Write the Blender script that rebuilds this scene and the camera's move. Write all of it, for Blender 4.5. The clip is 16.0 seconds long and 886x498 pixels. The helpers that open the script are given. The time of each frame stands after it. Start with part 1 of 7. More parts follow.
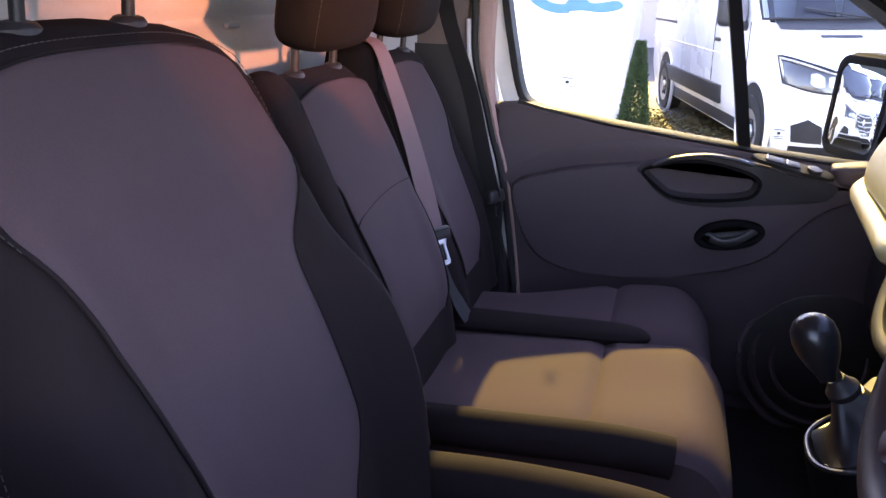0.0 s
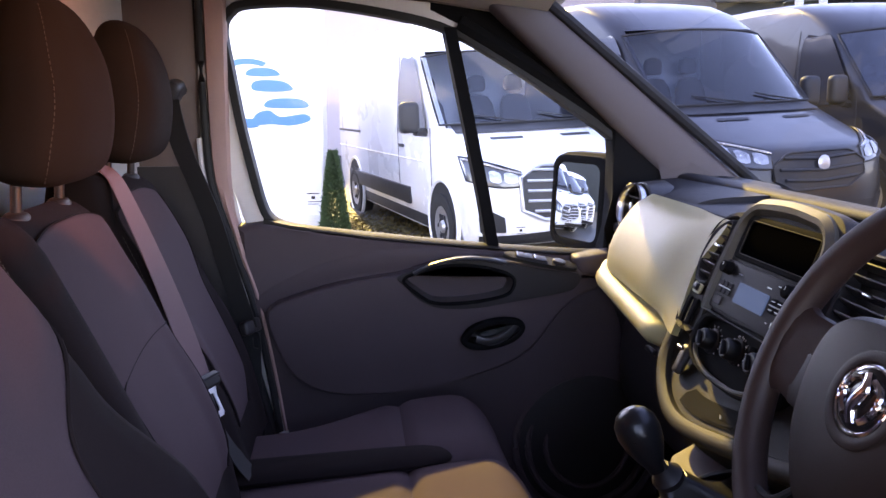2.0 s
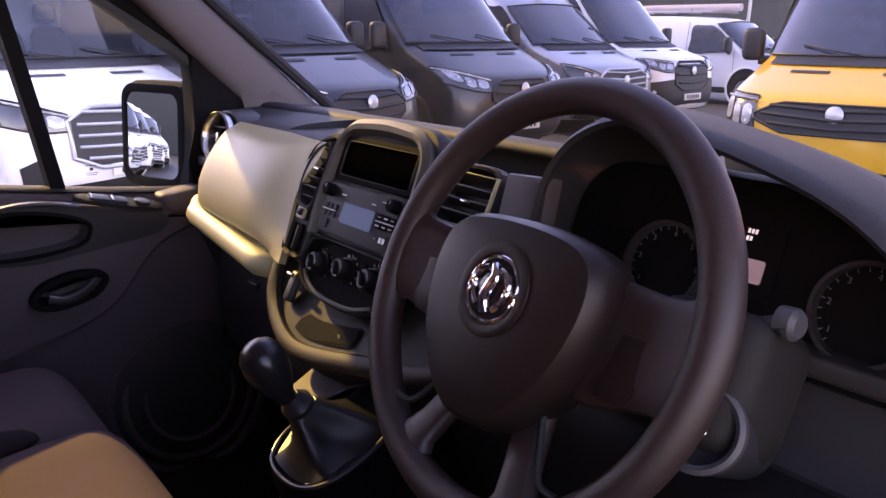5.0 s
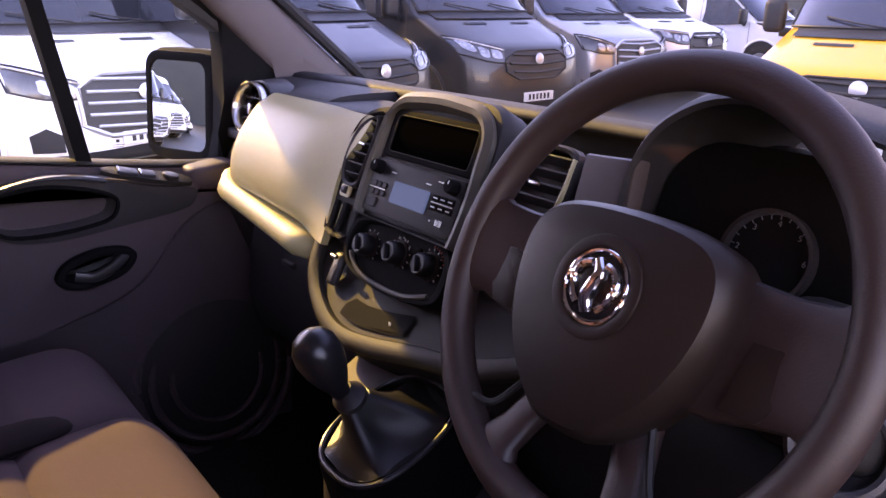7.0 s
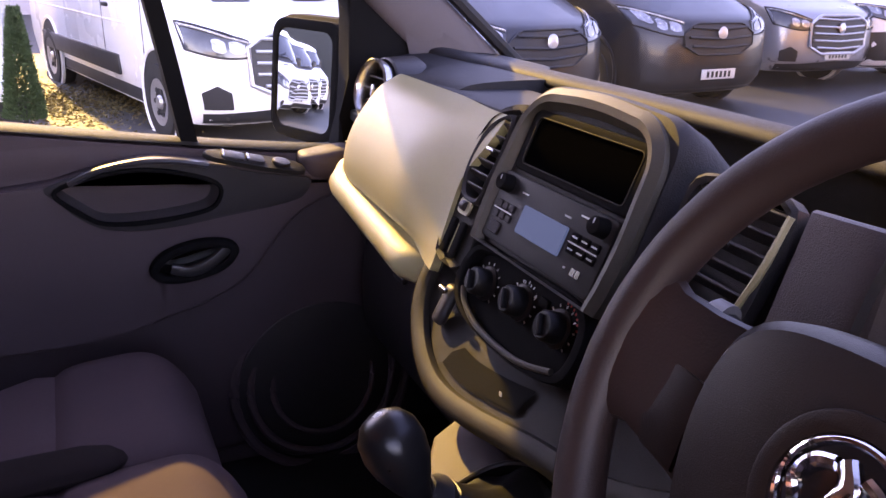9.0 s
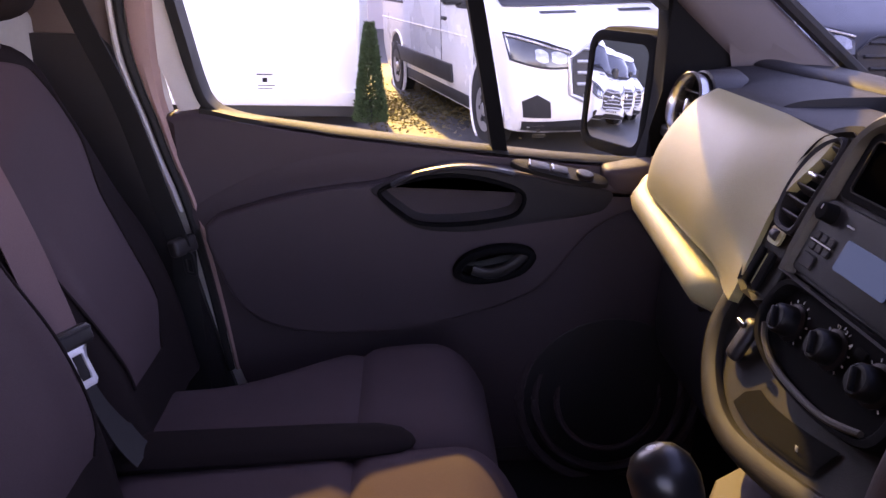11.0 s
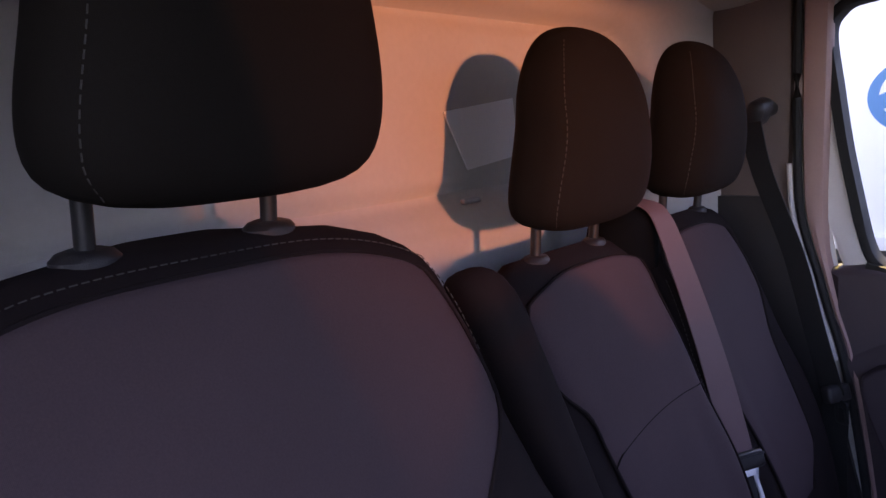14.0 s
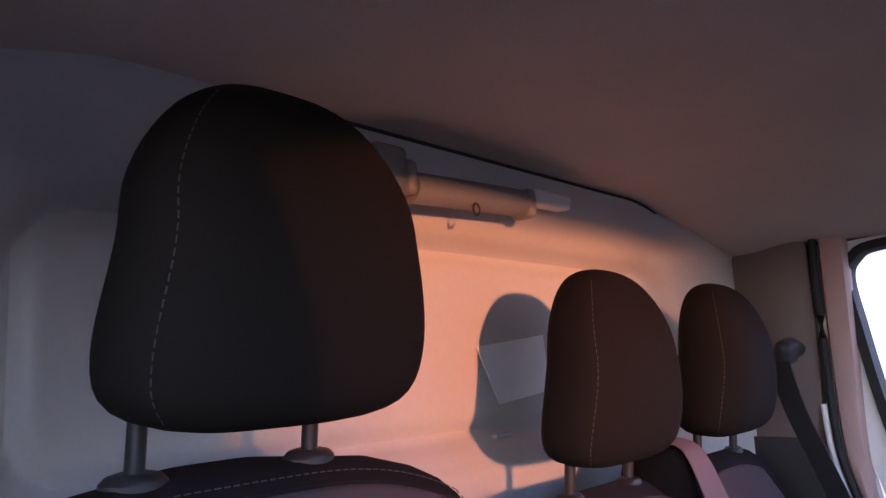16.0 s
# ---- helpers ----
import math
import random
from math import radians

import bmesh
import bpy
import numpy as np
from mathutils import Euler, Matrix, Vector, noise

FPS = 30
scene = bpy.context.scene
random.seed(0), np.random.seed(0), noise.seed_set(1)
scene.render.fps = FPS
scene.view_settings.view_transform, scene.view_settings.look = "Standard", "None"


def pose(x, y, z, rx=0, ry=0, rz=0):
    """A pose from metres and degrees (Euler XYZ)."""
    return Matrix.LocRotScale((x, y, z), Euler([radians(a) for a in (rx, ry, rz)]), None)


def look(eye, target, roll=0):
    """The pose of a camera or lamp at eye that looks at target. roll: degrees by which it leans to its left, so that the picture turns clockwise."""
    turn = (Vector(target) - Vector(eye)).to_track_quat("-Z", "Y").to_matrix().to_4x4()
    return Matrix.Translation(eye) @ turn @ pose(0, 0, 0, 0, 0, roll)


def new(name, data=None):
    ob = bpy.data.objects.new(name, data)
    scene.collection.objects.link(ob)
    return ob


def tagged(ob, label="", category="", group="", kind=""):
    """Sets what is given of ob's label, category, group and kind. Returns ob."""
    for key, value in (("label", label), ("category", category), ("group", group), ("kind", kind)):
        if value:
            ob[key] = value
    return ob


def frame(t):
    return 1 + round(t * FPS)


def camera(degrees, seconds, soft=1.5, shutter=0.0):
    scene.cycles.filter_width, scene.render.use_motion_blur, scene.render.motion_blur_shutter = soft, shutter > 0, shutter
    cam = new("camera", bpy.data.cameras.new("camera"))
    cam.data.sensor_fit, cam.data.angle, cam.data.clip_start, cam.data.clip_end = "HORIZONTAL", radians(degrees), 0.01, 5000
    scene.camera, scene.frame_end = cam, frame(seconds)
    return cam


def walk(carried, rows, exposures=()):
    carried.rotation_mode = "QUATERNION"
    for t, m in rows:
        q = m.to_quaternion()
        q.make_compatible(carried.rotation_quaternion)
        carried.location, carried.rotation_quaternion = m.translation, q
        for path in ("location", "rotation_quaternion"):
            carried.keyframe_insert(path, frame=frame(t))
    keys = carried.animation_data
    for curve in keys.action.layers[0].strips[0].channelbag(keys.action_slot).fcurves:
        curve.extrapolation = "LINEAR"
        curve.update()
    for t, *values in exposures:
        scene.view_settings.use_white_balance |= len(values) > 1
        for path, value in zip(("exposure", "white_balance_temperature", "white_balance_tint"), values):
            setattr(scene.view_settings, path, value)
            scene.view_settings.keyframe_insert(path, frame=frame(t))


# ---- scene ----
cam = camera(59.9, 16.0)
# seconds, place, turn: x ahead in the van, y to its left, z up from the ground
EXPOSURES = [(0.0, 3.47, 7700, 36), (2.0, 3.14, 7800, 39), (3.0, 2.84, 8100, 53), (4.0, 2.76, 8350, 54), (7.0, 3.33, 8350, 55), (8.0, 3.43, 8350, 53), (10.5, 2.99, 8250, 59), (12.0, 2.69, 8050, 48), (13.5, 2.14, 7850, 40), (14.5, 2.66, 6750, 45), (16.0, 2.93, 6750, 40)]
PATH = [
    (0.0, 0.526, -1.0053, 1.5879, 70.71, -1.48, 16.30),
    (0.5, 0.449, -0.9879, 1.6149, 75.22, -1.22, 15.10),
    (1.0, 0.412, -0.9607, 1.6166, 76.89, -1.47, 10.95),
    (1.5, 0.380, -0.9362, 1.6064, 78.42, -0.81, 0.37),
    (2.0, 0.3865, -0.9039, 1.5867, 78.96, -0.02, -6.85),
    (2.5, 0.3896, -0.8618, 1.574, 78.62, -0.41, -14.77),
    (3.0, 0.3648, -0.8398, 1.5666, 78.33, -1.08, -24.35),
    (3.5, 0.3608, -0.8332, 1.5559, 77.95, -1.65, -30.58),
    (4.0, 0.3783, -0.831, 1.5453, 77.24, -1.74, -34.23),
    (6.5, 0.3307, -0.7897, 1.5496, 73.87, -2.41, -40.52),
    (7.0, 0.3493, -0.7309, 1.5424, 73.31, -2.49, -38.08),
    (7.5, 0.4006, -0.6728, 1.5489, 72.56, -2.59, -35.05),
    (8.0, 0.4526, -0.6148, 1.5422, 71.69, -3.61, -31.33),
    (10.5, 0.5434, -0.4969, 1.557, 69.7, -1.37, -11.7),
    (11.0, 0.532, -0.5308, 1.5541, 70.01, -1.02, -2.85),
    (11.5, 0.521, -0.5489, 1.5505, 70.41, 0.24, 5.2),
    (12.0, 0.5148, -0.5804, 1.5576, 71.1, 1.8, 13.95),
    (12.5, 0.5085, -0.6067, 1.5657, 72.18, 2.91, 22.02),
    (13.0, 0.499, -0.6326, 1.5803, 73.33, 3.39, 27.9),
    (13.5, 0.4879, -0.6618, 1.5959, 76.87, 3.64, 33.56),
    (14.0, 0.4758, -0.6976, 1.604, 81.26, 3.73, 39.42),
    (14.5, 0.4813, -0.713, 1.6102, 85.24, 3.69, 43.29),
    (15.0, 0.4897, -0.7205, 1.6095, 89.5, 3.27, 43.54),
    (15.5, 0.4908, -0.7226, 1.6064, 93.87, 3.0, 43.08),
    (16.0, 0.488, -0.7248, 1.6027, 98.79, 2.83, 41.4),
]
walk(cam, [(t, pose(x, y, z, rx, ry, rz)) for t, x, y, z, rx, ry, rz in PATH], EXPOSURES)

# ---- world and light ----
SUN_FROM = Vector((-0.14, 1.0, 0.60)).normalized()
world = bpy.data.worlds.new("dusk_sky")
scene.world = world
world.use_nodes = True
wn = world.node_tree
wn.nodes.clear()
sky = wn.nodes.new("ShaderNodeTexSky")
sky.sky_type = 'NISHITA'
sky.sun_disc = False
sky.sun_elevation = math.asin(SUN_FROM.z)
sky.sun_rotation = math.atan2(SUN_FROM.x, SUN_FROM.y)
sky.air_density, sky.dust_density, sky.ozone_density = 1.0, 0.15, 2.0
back = wn.nodes.new("ShaderNodeBackground")
back.inputs[1].default_value = 0.15
wout = wn.nodes.new("ShaderNodeOutputWorld")
wn.links.new(sky.outputs[0], back.inputs[0])
wn.links.new(back.outputs[0], wout.inputs[0])

sun = new("sun", bpy.data.lights.new("sun", 'SUN'))
sun.data.energy, sun.data.angle, sun.data.color = 0.96, radians(0.9), (1.0, 0.90, 0.22)
sun.matrix_world = look(SUN_FROM * 30, (0, 0, 0))

# unseen spot added for the low orange glint a windscreen in front throws back
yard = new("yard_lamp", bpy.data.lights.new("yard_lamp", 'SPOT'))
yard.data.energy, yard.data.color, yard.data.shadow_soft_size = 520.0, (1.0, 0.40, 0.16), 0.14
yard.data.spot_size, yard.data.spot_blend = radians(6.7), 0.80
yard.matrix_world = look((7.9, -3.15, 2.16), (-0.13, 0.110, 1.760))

# ---- materials ----
def mat(name, color, rough=0.6, metal=0.0, vary=0.12, scale=6.0, bump=0.0, bump_scale=300.0, coat=0.0, sheen=0.0, wear=0.0, spec=0.5):
    """Two-scale variation of colour and gloss, with fine relief."""
    m = bpy.data.materials.new(name)
    m.use_nodes = True
    nt = m.node_tree
    p = nt.nodes["Principled BSDF"]
    co = nt.nodes.new("ShaderNodeTexCoord")
    big = nt.nodes.new("ShaderNodeTexNoise")
    big.inputs["Scale"].default_value, big.inputs["Detail"].default_value = scale, 5
    fine = nt.nodes.new("ShaderNodeTexNoise")
    fine.inputs["Scale"].default_value, fine.inputs["Detail"].default_value = bump_scale, 3
    nt.links.new(co.outputs["Object"], big.inputs["Vector"])
    nt.links.new(co.outputs["Object"], fine.inputs["Vector"])
    mixf = nt.nodes.new("ShaderNodeMath")
    mixf.operation = 'MULTIPLY_ADD'
    mixf.inputs[1].default_value, mixf.inputs[2].default_value = 0.5, 0.0
    nt.links.new(fine.outputs[0], mixf.inputs[0])
    addf = nt.nodes.new("ShaderNodeMath")
    addf.operation = 'MULTIPLY_ADD'
    addf.inputs[1].default_value = 0.5
    nt.links.new(big.outputs[0], addf.inputs[0])
    nt.links.new(mixf.outputs[0], addf.inputs[2])
    ramp = nt.nodes.new("ShaderNodeMapRange")
    ramp.inputs[1].default_value, ramp.inputs[2].default_value = 0.3, 0.7
    ramp.inputs[3].default_value, ramp.inputs[4].default_value = 1 - vary, 1 + vary
    nt.links.new(addf.outputs[0], ramp.inputs[0])
    mul = nt.nodes.new("ShaderNodeVectorMath")
    mul.operation = 'SCALE'
    mul.inputs[0].default_value = color
    nt.links.new(ramp.outputs[0], mul.inputs["Scale"])
    last = mul.outputs[0]
    if wear > 0:
        worn = nt.nodes.new("ShaderNodeTexNoise")
        worn.inputs["Scale"].default_value, worn.inputs["Detail"].default_value = scale * 2.3, 8
        nt.links.new(co.outputs["Object"], worn.inputs["Vector"])
        wr = nt.nodes.new("ShaderNodeMapRange")
        wr.inputs[1].default_value, wr.inputs[2].default_value = 0.58, 0.72
        wr.inputs[3].default_value, wr.inputs[4].default_value = 0, wear
        nt.links.new(worn.outputs[0], wr.inputs[0])
        mx = nt.nodes.new("ShaderNodeMixRGB")
        mx.inputs[2].default_value = (0.22, 0.19, 0.15, 1)
        nt.links.new(wr.outputs[0], mx.inputs[0])
        nt.links.new(last, mx.inputs[1])
        last = mx.outputs[0]
    nt.links.new(last, p.inputs["Base Color"])
    rr = nt.nodes.new("ShaderNodeMapRange")
    rr.inputs[3].default_value, rr.inputs[4].default_value = max(0.02, rough - 0.08), min(1, rough + 0.08)
    nt.links.new(big.outputs[0], rr.inputs[0])
    nt.links.new(rr.outputs[0], p.inputs["Roughness"])
    p.inputs["Metallic"].default_value = metal
    p.inputs["Coat Weight"].default_value = coat
    p.inputs["Coat Roughness"].default_value = 0.06
    p.inputs["Specular IOR Level"].default_value = spec
    p.inputs["Sheen Weight"].default_value = sheen
    if bump > 0:
        b = nt.nodes.new("ShaderNodeBump")
        b.inputs["Strength"].default_value, b.inputs["Distance"].default_value = bump, 0.002
        nt.links.new(fine.outputs[0], b.inputs["Height"])
        nt.links.new(b.outputs[0], p.inputs["Normal"])
    return m


def fabric(name, color, rough=0.9, weave=2600.0, bump=0.09):
    """Woven cloth: fine crossed threads and soft broad mottling."""
    m = mat(name, color, rough, 0, 0.14, 9.0, 0, 700.0, sheen=0.03)
    nt = m.node_tree
    p = nt.nodes["Principled BSDF"]
    co = nt.nodes["Texture Coordinate"]
    wv = [nt.nodes.new("ShaderNodeTexWave") for _ in range(2)]
    for w, d in zip(wv, ('Y', 'Z')):
        w.bands_direction = d
        w.inputs["Scale"].default_value, w.inputs["Distortion"].default_value = weave / 6.28, 1.0
        nt.links.new(co.outputs["Object"], w.inputs["Vector"])
    ad = nt.nodes.new("ShaderNodeMath")
    nt.links.new(wv[0].outputs[1], ad.inputs[0])
    nt.links.new(wv[1].outputs[1], ad.inputs[1])
    b = nt.nodes.new("ShaderNodeBump")
    b.inputs["Strength"].default_value, b.inputs["Distance"].default_value = bump, 0.0008
    nt.links.new(ad.outputs[0], b.inputs["Height"])
    nt.links.new(b.outputs[0], p.inputs["Normal"])
    return m


def glass(name, tint=(1, 1, 1), gloss=1.0):
    m = bpy.data.materials.new(name)
    m.use_nodes = True
    nt = m.node_tree
    nt.nodes.clear()
    tr = nt.nodes.new("ShaderNodeBsdfTransparent")
    tr.inputs[0].default_value = (*tint, 1)
    gl = nt.nodes.new("ShaderNodeBsdfGlossy")
    gl.inputs["Roughness"].default_value = 0.02
    fr = nt.nodes.new("ShaderNodeFresnel")
    fr.inputs[0].default_value = 1.5
    k = nt.nodes.new("ShaderNodeMath")
    k.operation = 'MULTIPLY'
    k.inputs[1].default_value = gloss
    mx = nt.nodes.new("ShaderNodeMixShader")
    out = nt.nodes.new("ShaderNodeOutputMaterial")
    nt.links.new(fr.outputs[0], k.inputs[0])
    nt.links.new(k.outputs[0], mx.inputs[0])
    nt.links.new(tr.outputs[0], mx.inputs[1])
    nt.links.new(gl.outputs[0], mx.inputs[2])
    nt.links.new(mx.outputs[0], out.inputs[0])
    return m


def glow(name, color, strength):
    m = bpy.data.materials.new(name)
    m.use_nodes = True
    p = m.node_tree.nodes["Principled BSDF"]
    p.inputs["Base Color"].default_value = (*color, 1)
    p.inputs["Emission Color"].default_value = (*color, 1)
    p.inputs["Emission Strength"].default_value = strength
    return m


GREY_CLOTH = fabric("grey_seat_cloth", (0.073, 0.0475, 0.053))
REST_CLOTH = fabric("black_headrest_cloth", (0.0125, 0.0098, 0.0082))
TONGUE = mat("bright_tongue_steel", (0.85, 0.85, 0.88), 0.38, 0.35)
SATIN_TRIM = mat("satin_grip_trim", (0.034, 0.033, 0.037), 0.42, 0.0)
POCKET = mat("grey_pocket_lining", (0.055, 0.05, 0.052), 0.6, bump=0.3, bump_scale=700)
for m_ in (REST_CLOTH, ):
    m_.node_tree.nodes["Principled BSDF"].inputs["Sheen Weight"].default_value = 0.0
    m_.node_tree.nodes["Principled BSDF"].inputs["Specular IOR Level"].default_value = 0.12
BLACK_CLOTH = fabric("black_seat_cloth", (0.0175, 0.0120, 0.0125))
for m_, k_ in ((BLACK_CLOTH, 0.12), (GREY_CLOTH, 0.2)):
    m_.node_tree.nodes["Principled BSDF"].inputs["Sheen Weight"].default_value = 0.0
    m_.node_tree.nodes["Principled BSDF"].inputs["Specular IOR Level"].default_value = k_
WEBBING = fabric("belt_webbing", (0.150, 0.086, 0.090), 0.7, 3000.0)
BLACK_WEBBING = fabric("black_webbing", (0.022, 0.021, 0.022), 0.7, 3000.0)
THREAD = mat("pale_thread", (0.055, 0.051, 0.047), 0.9)
BLACK_PLASTIC = mat("black_plastic", (0.024, 0.021, 0.022), 0.42, bump=0.25, bump_scale=900)
DOOR_PLASTIC = mat("charcoal_door_plastic", (0.070, 0.050, 0.056), 0.55, bump=0.35, bump_scale=700, spec=0.3)
DARK_DASH = mat("charcoal_dash_plastic", (0.022, 0.021, 0.023), 0.62, bump=0.4, bump_scale=800, spec=0.28)
FASCIA = mat("warm_grey_fascia_plastic", (0.064, 0.047, 0.046), 0.55, bump=0.35, bump_scale=800, spec=0.3)
HOOD_GREY = mat("grey_hood_plastic", (0.027, 0.0245, 0.0265), 0.6, bump=0.35, bump_scale=800, spec=0.3)
# sunlight on the panel and strip is put into this pale gold base
SUNLIT_DASH = mat("sunlit_dash_plastic", (0.40, 0.350, 0.178), 0.36, bump=0.3, bump_scale=900, scale=4)
GLOSS_BLACK = mat("gloss_black", (0.008, 0.008, 0.009), 0.16)
SATIN_BLACK = mat("satin_black", (0.009, 0.009, 0.010), 0.34)
RUBBER = mat("black_rubber", (0.014, 0.014, 0.014), 0.75)
# reddened base carries the orange glow reflected onto the hub
HUB_GRAIN = mat("grained_airbag_vinyl", (0.0150, 0.0092, 0.0080), 0.40, bump=0.16, bump_scale=1300, spec=0.27)
LEATHERETTE = mat("black_leatherette", (0.008, 0.0075, 0.0078), 0.40, bump=0.18, bump_scale=700)
RADIO_BLACK = mat("black_radio_plastic", (0.0065, 0.0065, 0.007), 0.8, bump=0.1, bump_scale=900, spec=0.06)
CONSOLE_GREY = mat("charcoal_console_plastic", (0.020, 0.0182, 0.0168), 0.6, bump=0.3, bump_scale=800, spec=0.15)
SHELF_BLACK = mat("black_shelf_plastic", (0.0055, 0.0055, 0.0056), 0.85, bump=0.3, bump_scale=700, spec=0.03)
RADIO_GREY = mat("charcoal_radio_face", (0.012, 0.011, 0.0115), 0.6, bump=0.15, bump_scale=900, spec=0.3)
# rim and bezel greys, without that sunlight in their base
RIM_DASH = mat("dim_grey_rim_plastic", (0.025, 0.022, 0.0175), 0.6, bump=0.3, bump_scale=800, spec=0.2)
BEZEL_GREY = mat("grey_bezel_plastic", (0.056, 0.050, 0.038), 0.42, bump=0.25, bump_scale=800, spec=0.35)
KNOB_BLACK = mat("worn_black_knob", (0.010, 0.0095, 0.0105), 0.30, vary=0.3, scale=40, spec=0.4)
HEAT_BLACK = mat("black_heater_knob", (0.008, 0.0075, 0.008), 0.42, vary=0.2, scale=40, spec=0.25)
DEAD_SCREEN = mat("dead_display_glass", (0.0016, 0.0015, 0.0016), 0.5, spec=0.0)
# red-brown base, with the orange glow on the wheel put into it
WHEEL_RUBBER = mat("wheel_foam", (0.026, 0.0135, 0.012), 0.52, bump=0.12, bump_scale=600)
CHROME = mat("chrome", (0.75, 0.75, 0.77), 0.08, 1.0, vary=0.03)
STEEL = mat("brushed_steel", (0.62, 0.62, 0.64), 0.25, 1.0, vary=0.05)
DARK_STEEL = mat("dark_post_steel", (0.05, 0.05, 0.052), 0.35, 0.6)
WHITE_METAL = mat("white_painted_metal", (0.74, 0.72, 0.70), 0.42, vary=0.03, scale=3, wear=0.05)
BULK_PAINT = mat("white_bulkhead_paint", (0.52, 0.50, 0.485), 0.42, vary=0.05, scale=2.5, bump=0.06, bump_scale=120, wear=0.04)
HEADLINER = mat("grey_headliner_felt", (0.55, 0.49, 0.445), 0.95, vary=0.10, bump=0.5, bump_scale=500)
PILLAR_TRIM = mat("grey_pillar_trim", (0.088, 0.072, 0.078), 0.6, bump=0.3, bump_scale=800)
TAN_TRIM = mat("taupe_pillar_trim", (0.17, 0.125, 0.11), 0.65, bump=0.3, bump_scale=700)
STRIP_GREY = mat("taupe_edge_strip", (0.46, 0.29, 0.26), 0.6, bump=0.2, bump_scale=700)
LAMP_DULL = mat("dull_grey_ring", (0.055, 0.052, 0.055), 0.55, bump=0.2, bump_scale=700)
LAMP_GREY = mat("grey_lamp_plastic", (0.25, 0.24, 0.23), 0.45)
FLOOR_MAT = mat("black_floor_rubber", (0.014, 0.014, 0.014), 0.8, bump=0.5, bump_scale=200)
SCREEN_GLASS = glass("windscreen_glass", (0.58, 0.60, 0.66), 0.10)
CLEAR = glass("window_glass", (0.97, 0.98, 0.98), 0.35)
LCD = glow("pale_blue_lcd", (0.060, 0.125, 0.26), 0.10)
LCD.node_tree.nodes["Principled BSDF"].inputs["Base Color"].default_value = (0.004, 0.006, 0.010, 1)
LCD.node_tree.nodes["Principled BSDF"].inputs["Specular IOR Level"].default_value = 0.1
CLUSTER_BLACK = mat("unlit_cluster_plastic", (0.0050, 0.0046, 0.0048), 0.45, spec=0.12)
DIAL_PRINT = mat("dim_dial_print", (0.16, 0.16, 0.17), 0.6)
DIGITS = glow("lit_digits", (0.45, 0.48, 0.52), 0.20)
DIGITS_DIM = glow("dim_trip_window", (0.12, 0.10, 0.115), 0.20)
MIRROR = bpy.data.materials.new("mirror_silver")
MIRROR.use_nodes = True
for key, val in (("Base Color", (0.80, 0.82, 0.84, 1)), ("Metallic", 1.0), ("Roughness", 0.0)):
    MIRROR.node_tree.nodes["Principled BSDF"].inputs[key].default_value = val
PAPER = mat("white_paper", (0.90, 0.90, 0.93), 0.7, vary=0.03)
PRINT = mat("white_print", (0.55, 0.55, 0.55), 0.6)
RED_PRINT = mat("red_print", (0.40, 0.03, 0.02), 0.6)
ASPHALT = mat("damp_asphalt", (0.036, 0.036, 0.037), 0.6, vary=0.35, scale=0.7, bump=0.35, bump_scale=45, wear=0.10)
WHITE_PAINT = mat("white_van_paint", (0.84, 0.84, 0.85), 0.28, vary=0.03, scale=1.5, coat=0.6)
GREY_PAINT = mat("dark_grey_van_paint", (0.024, 0.0235, 0.027), 0.34, 0.1, vary=0.05, coat=0.4)
SILVER_PAINT = mat("silver_van_paint", (0.42, 0.43, 0.46), 0.30, 0.5, vary=0.04, coat=0.7)
YELLOW_PAINT = mat("yellow_van_paint", (0.80, 0.40, 0.015), 0.32, vary=0.05, coat=0.6)
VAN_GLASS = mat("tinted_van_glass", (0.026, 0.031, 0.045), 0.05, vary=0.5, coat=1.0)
SEE_THROUGH = glass("van_windscreen_glass", (0.74, 0.80, 0.88), 2.0)
CAB_GREY = mat("pale_cab_lining", (0.50, 0.51, 0.55), 0.8)
CAB_CLOTH = mat("dark_cab_cloth", (0.035, 0.035, 0.042), 0.9)
VAN_TRIM = mat("black_van_trim", (0.022, 0.022, 0.024), 0.55)
LAMP_BED = mat("headlamp_bed", (0.05, 0.052, 0.058), 0.12, 0.0, vary=0.3, scale=12, coat=1.0)
LAMP_BRIGHT = mat("lamp_reflector", (0.42, 0.43, 0.46), 0.25, 0.5, vary=0.6, scale=22)
GRILLE_BRIGHT = mat("satin_grille_metal", (0.62, 0.62, 0.64), 0.32, 0.6, vary=0.10, scale=10)
TYRE = mat("tyre_rubber", (0.015, 0.015, 0.015), 0.8)
RIM = mat("silver_wheel", (0.45, 0.45, 0.46), 0.35, 0.7)
PLATE = mat("pale_number_plate", (0.70, 0.70, 0.66), 0.4)
BOX_WHITE = mat("white_box_panel", (0.86, 0.85, 0.85), 0.45, vary=0.03, scale=1.2, wear=0.05)
LOGO_BLUE = mat("blue_sign_vinyl", (0.035, 0.20, 0.42), 0.4)
DEEP_BLUE = mat("deep_blue_panel", (0.03, 0.06, 0.32), 0.4)
CLADDING = mat("grey_green_cladding", (0.030, 0.034, 0.030), 0.6, vary=0.1, scale=0.4)
ROOFING = mat("dark_roof_sheet", (0.045, 0.045, 0.045), 0.6, vary=0.1, scale=0.4)
PALE_CLADDING = mat("pale_cladding", (0.50, 0.42, 0.42), 0.6, vary=0.06, scale=0.4)
LEAF = mat("clipped_green", (0.045, 0.085, 0.03), 0.8, vary=0.4, scale=30)
GALV = mat("galvanised_steel", (0.42, 0.43, 0.45), 0.4, 0.7)


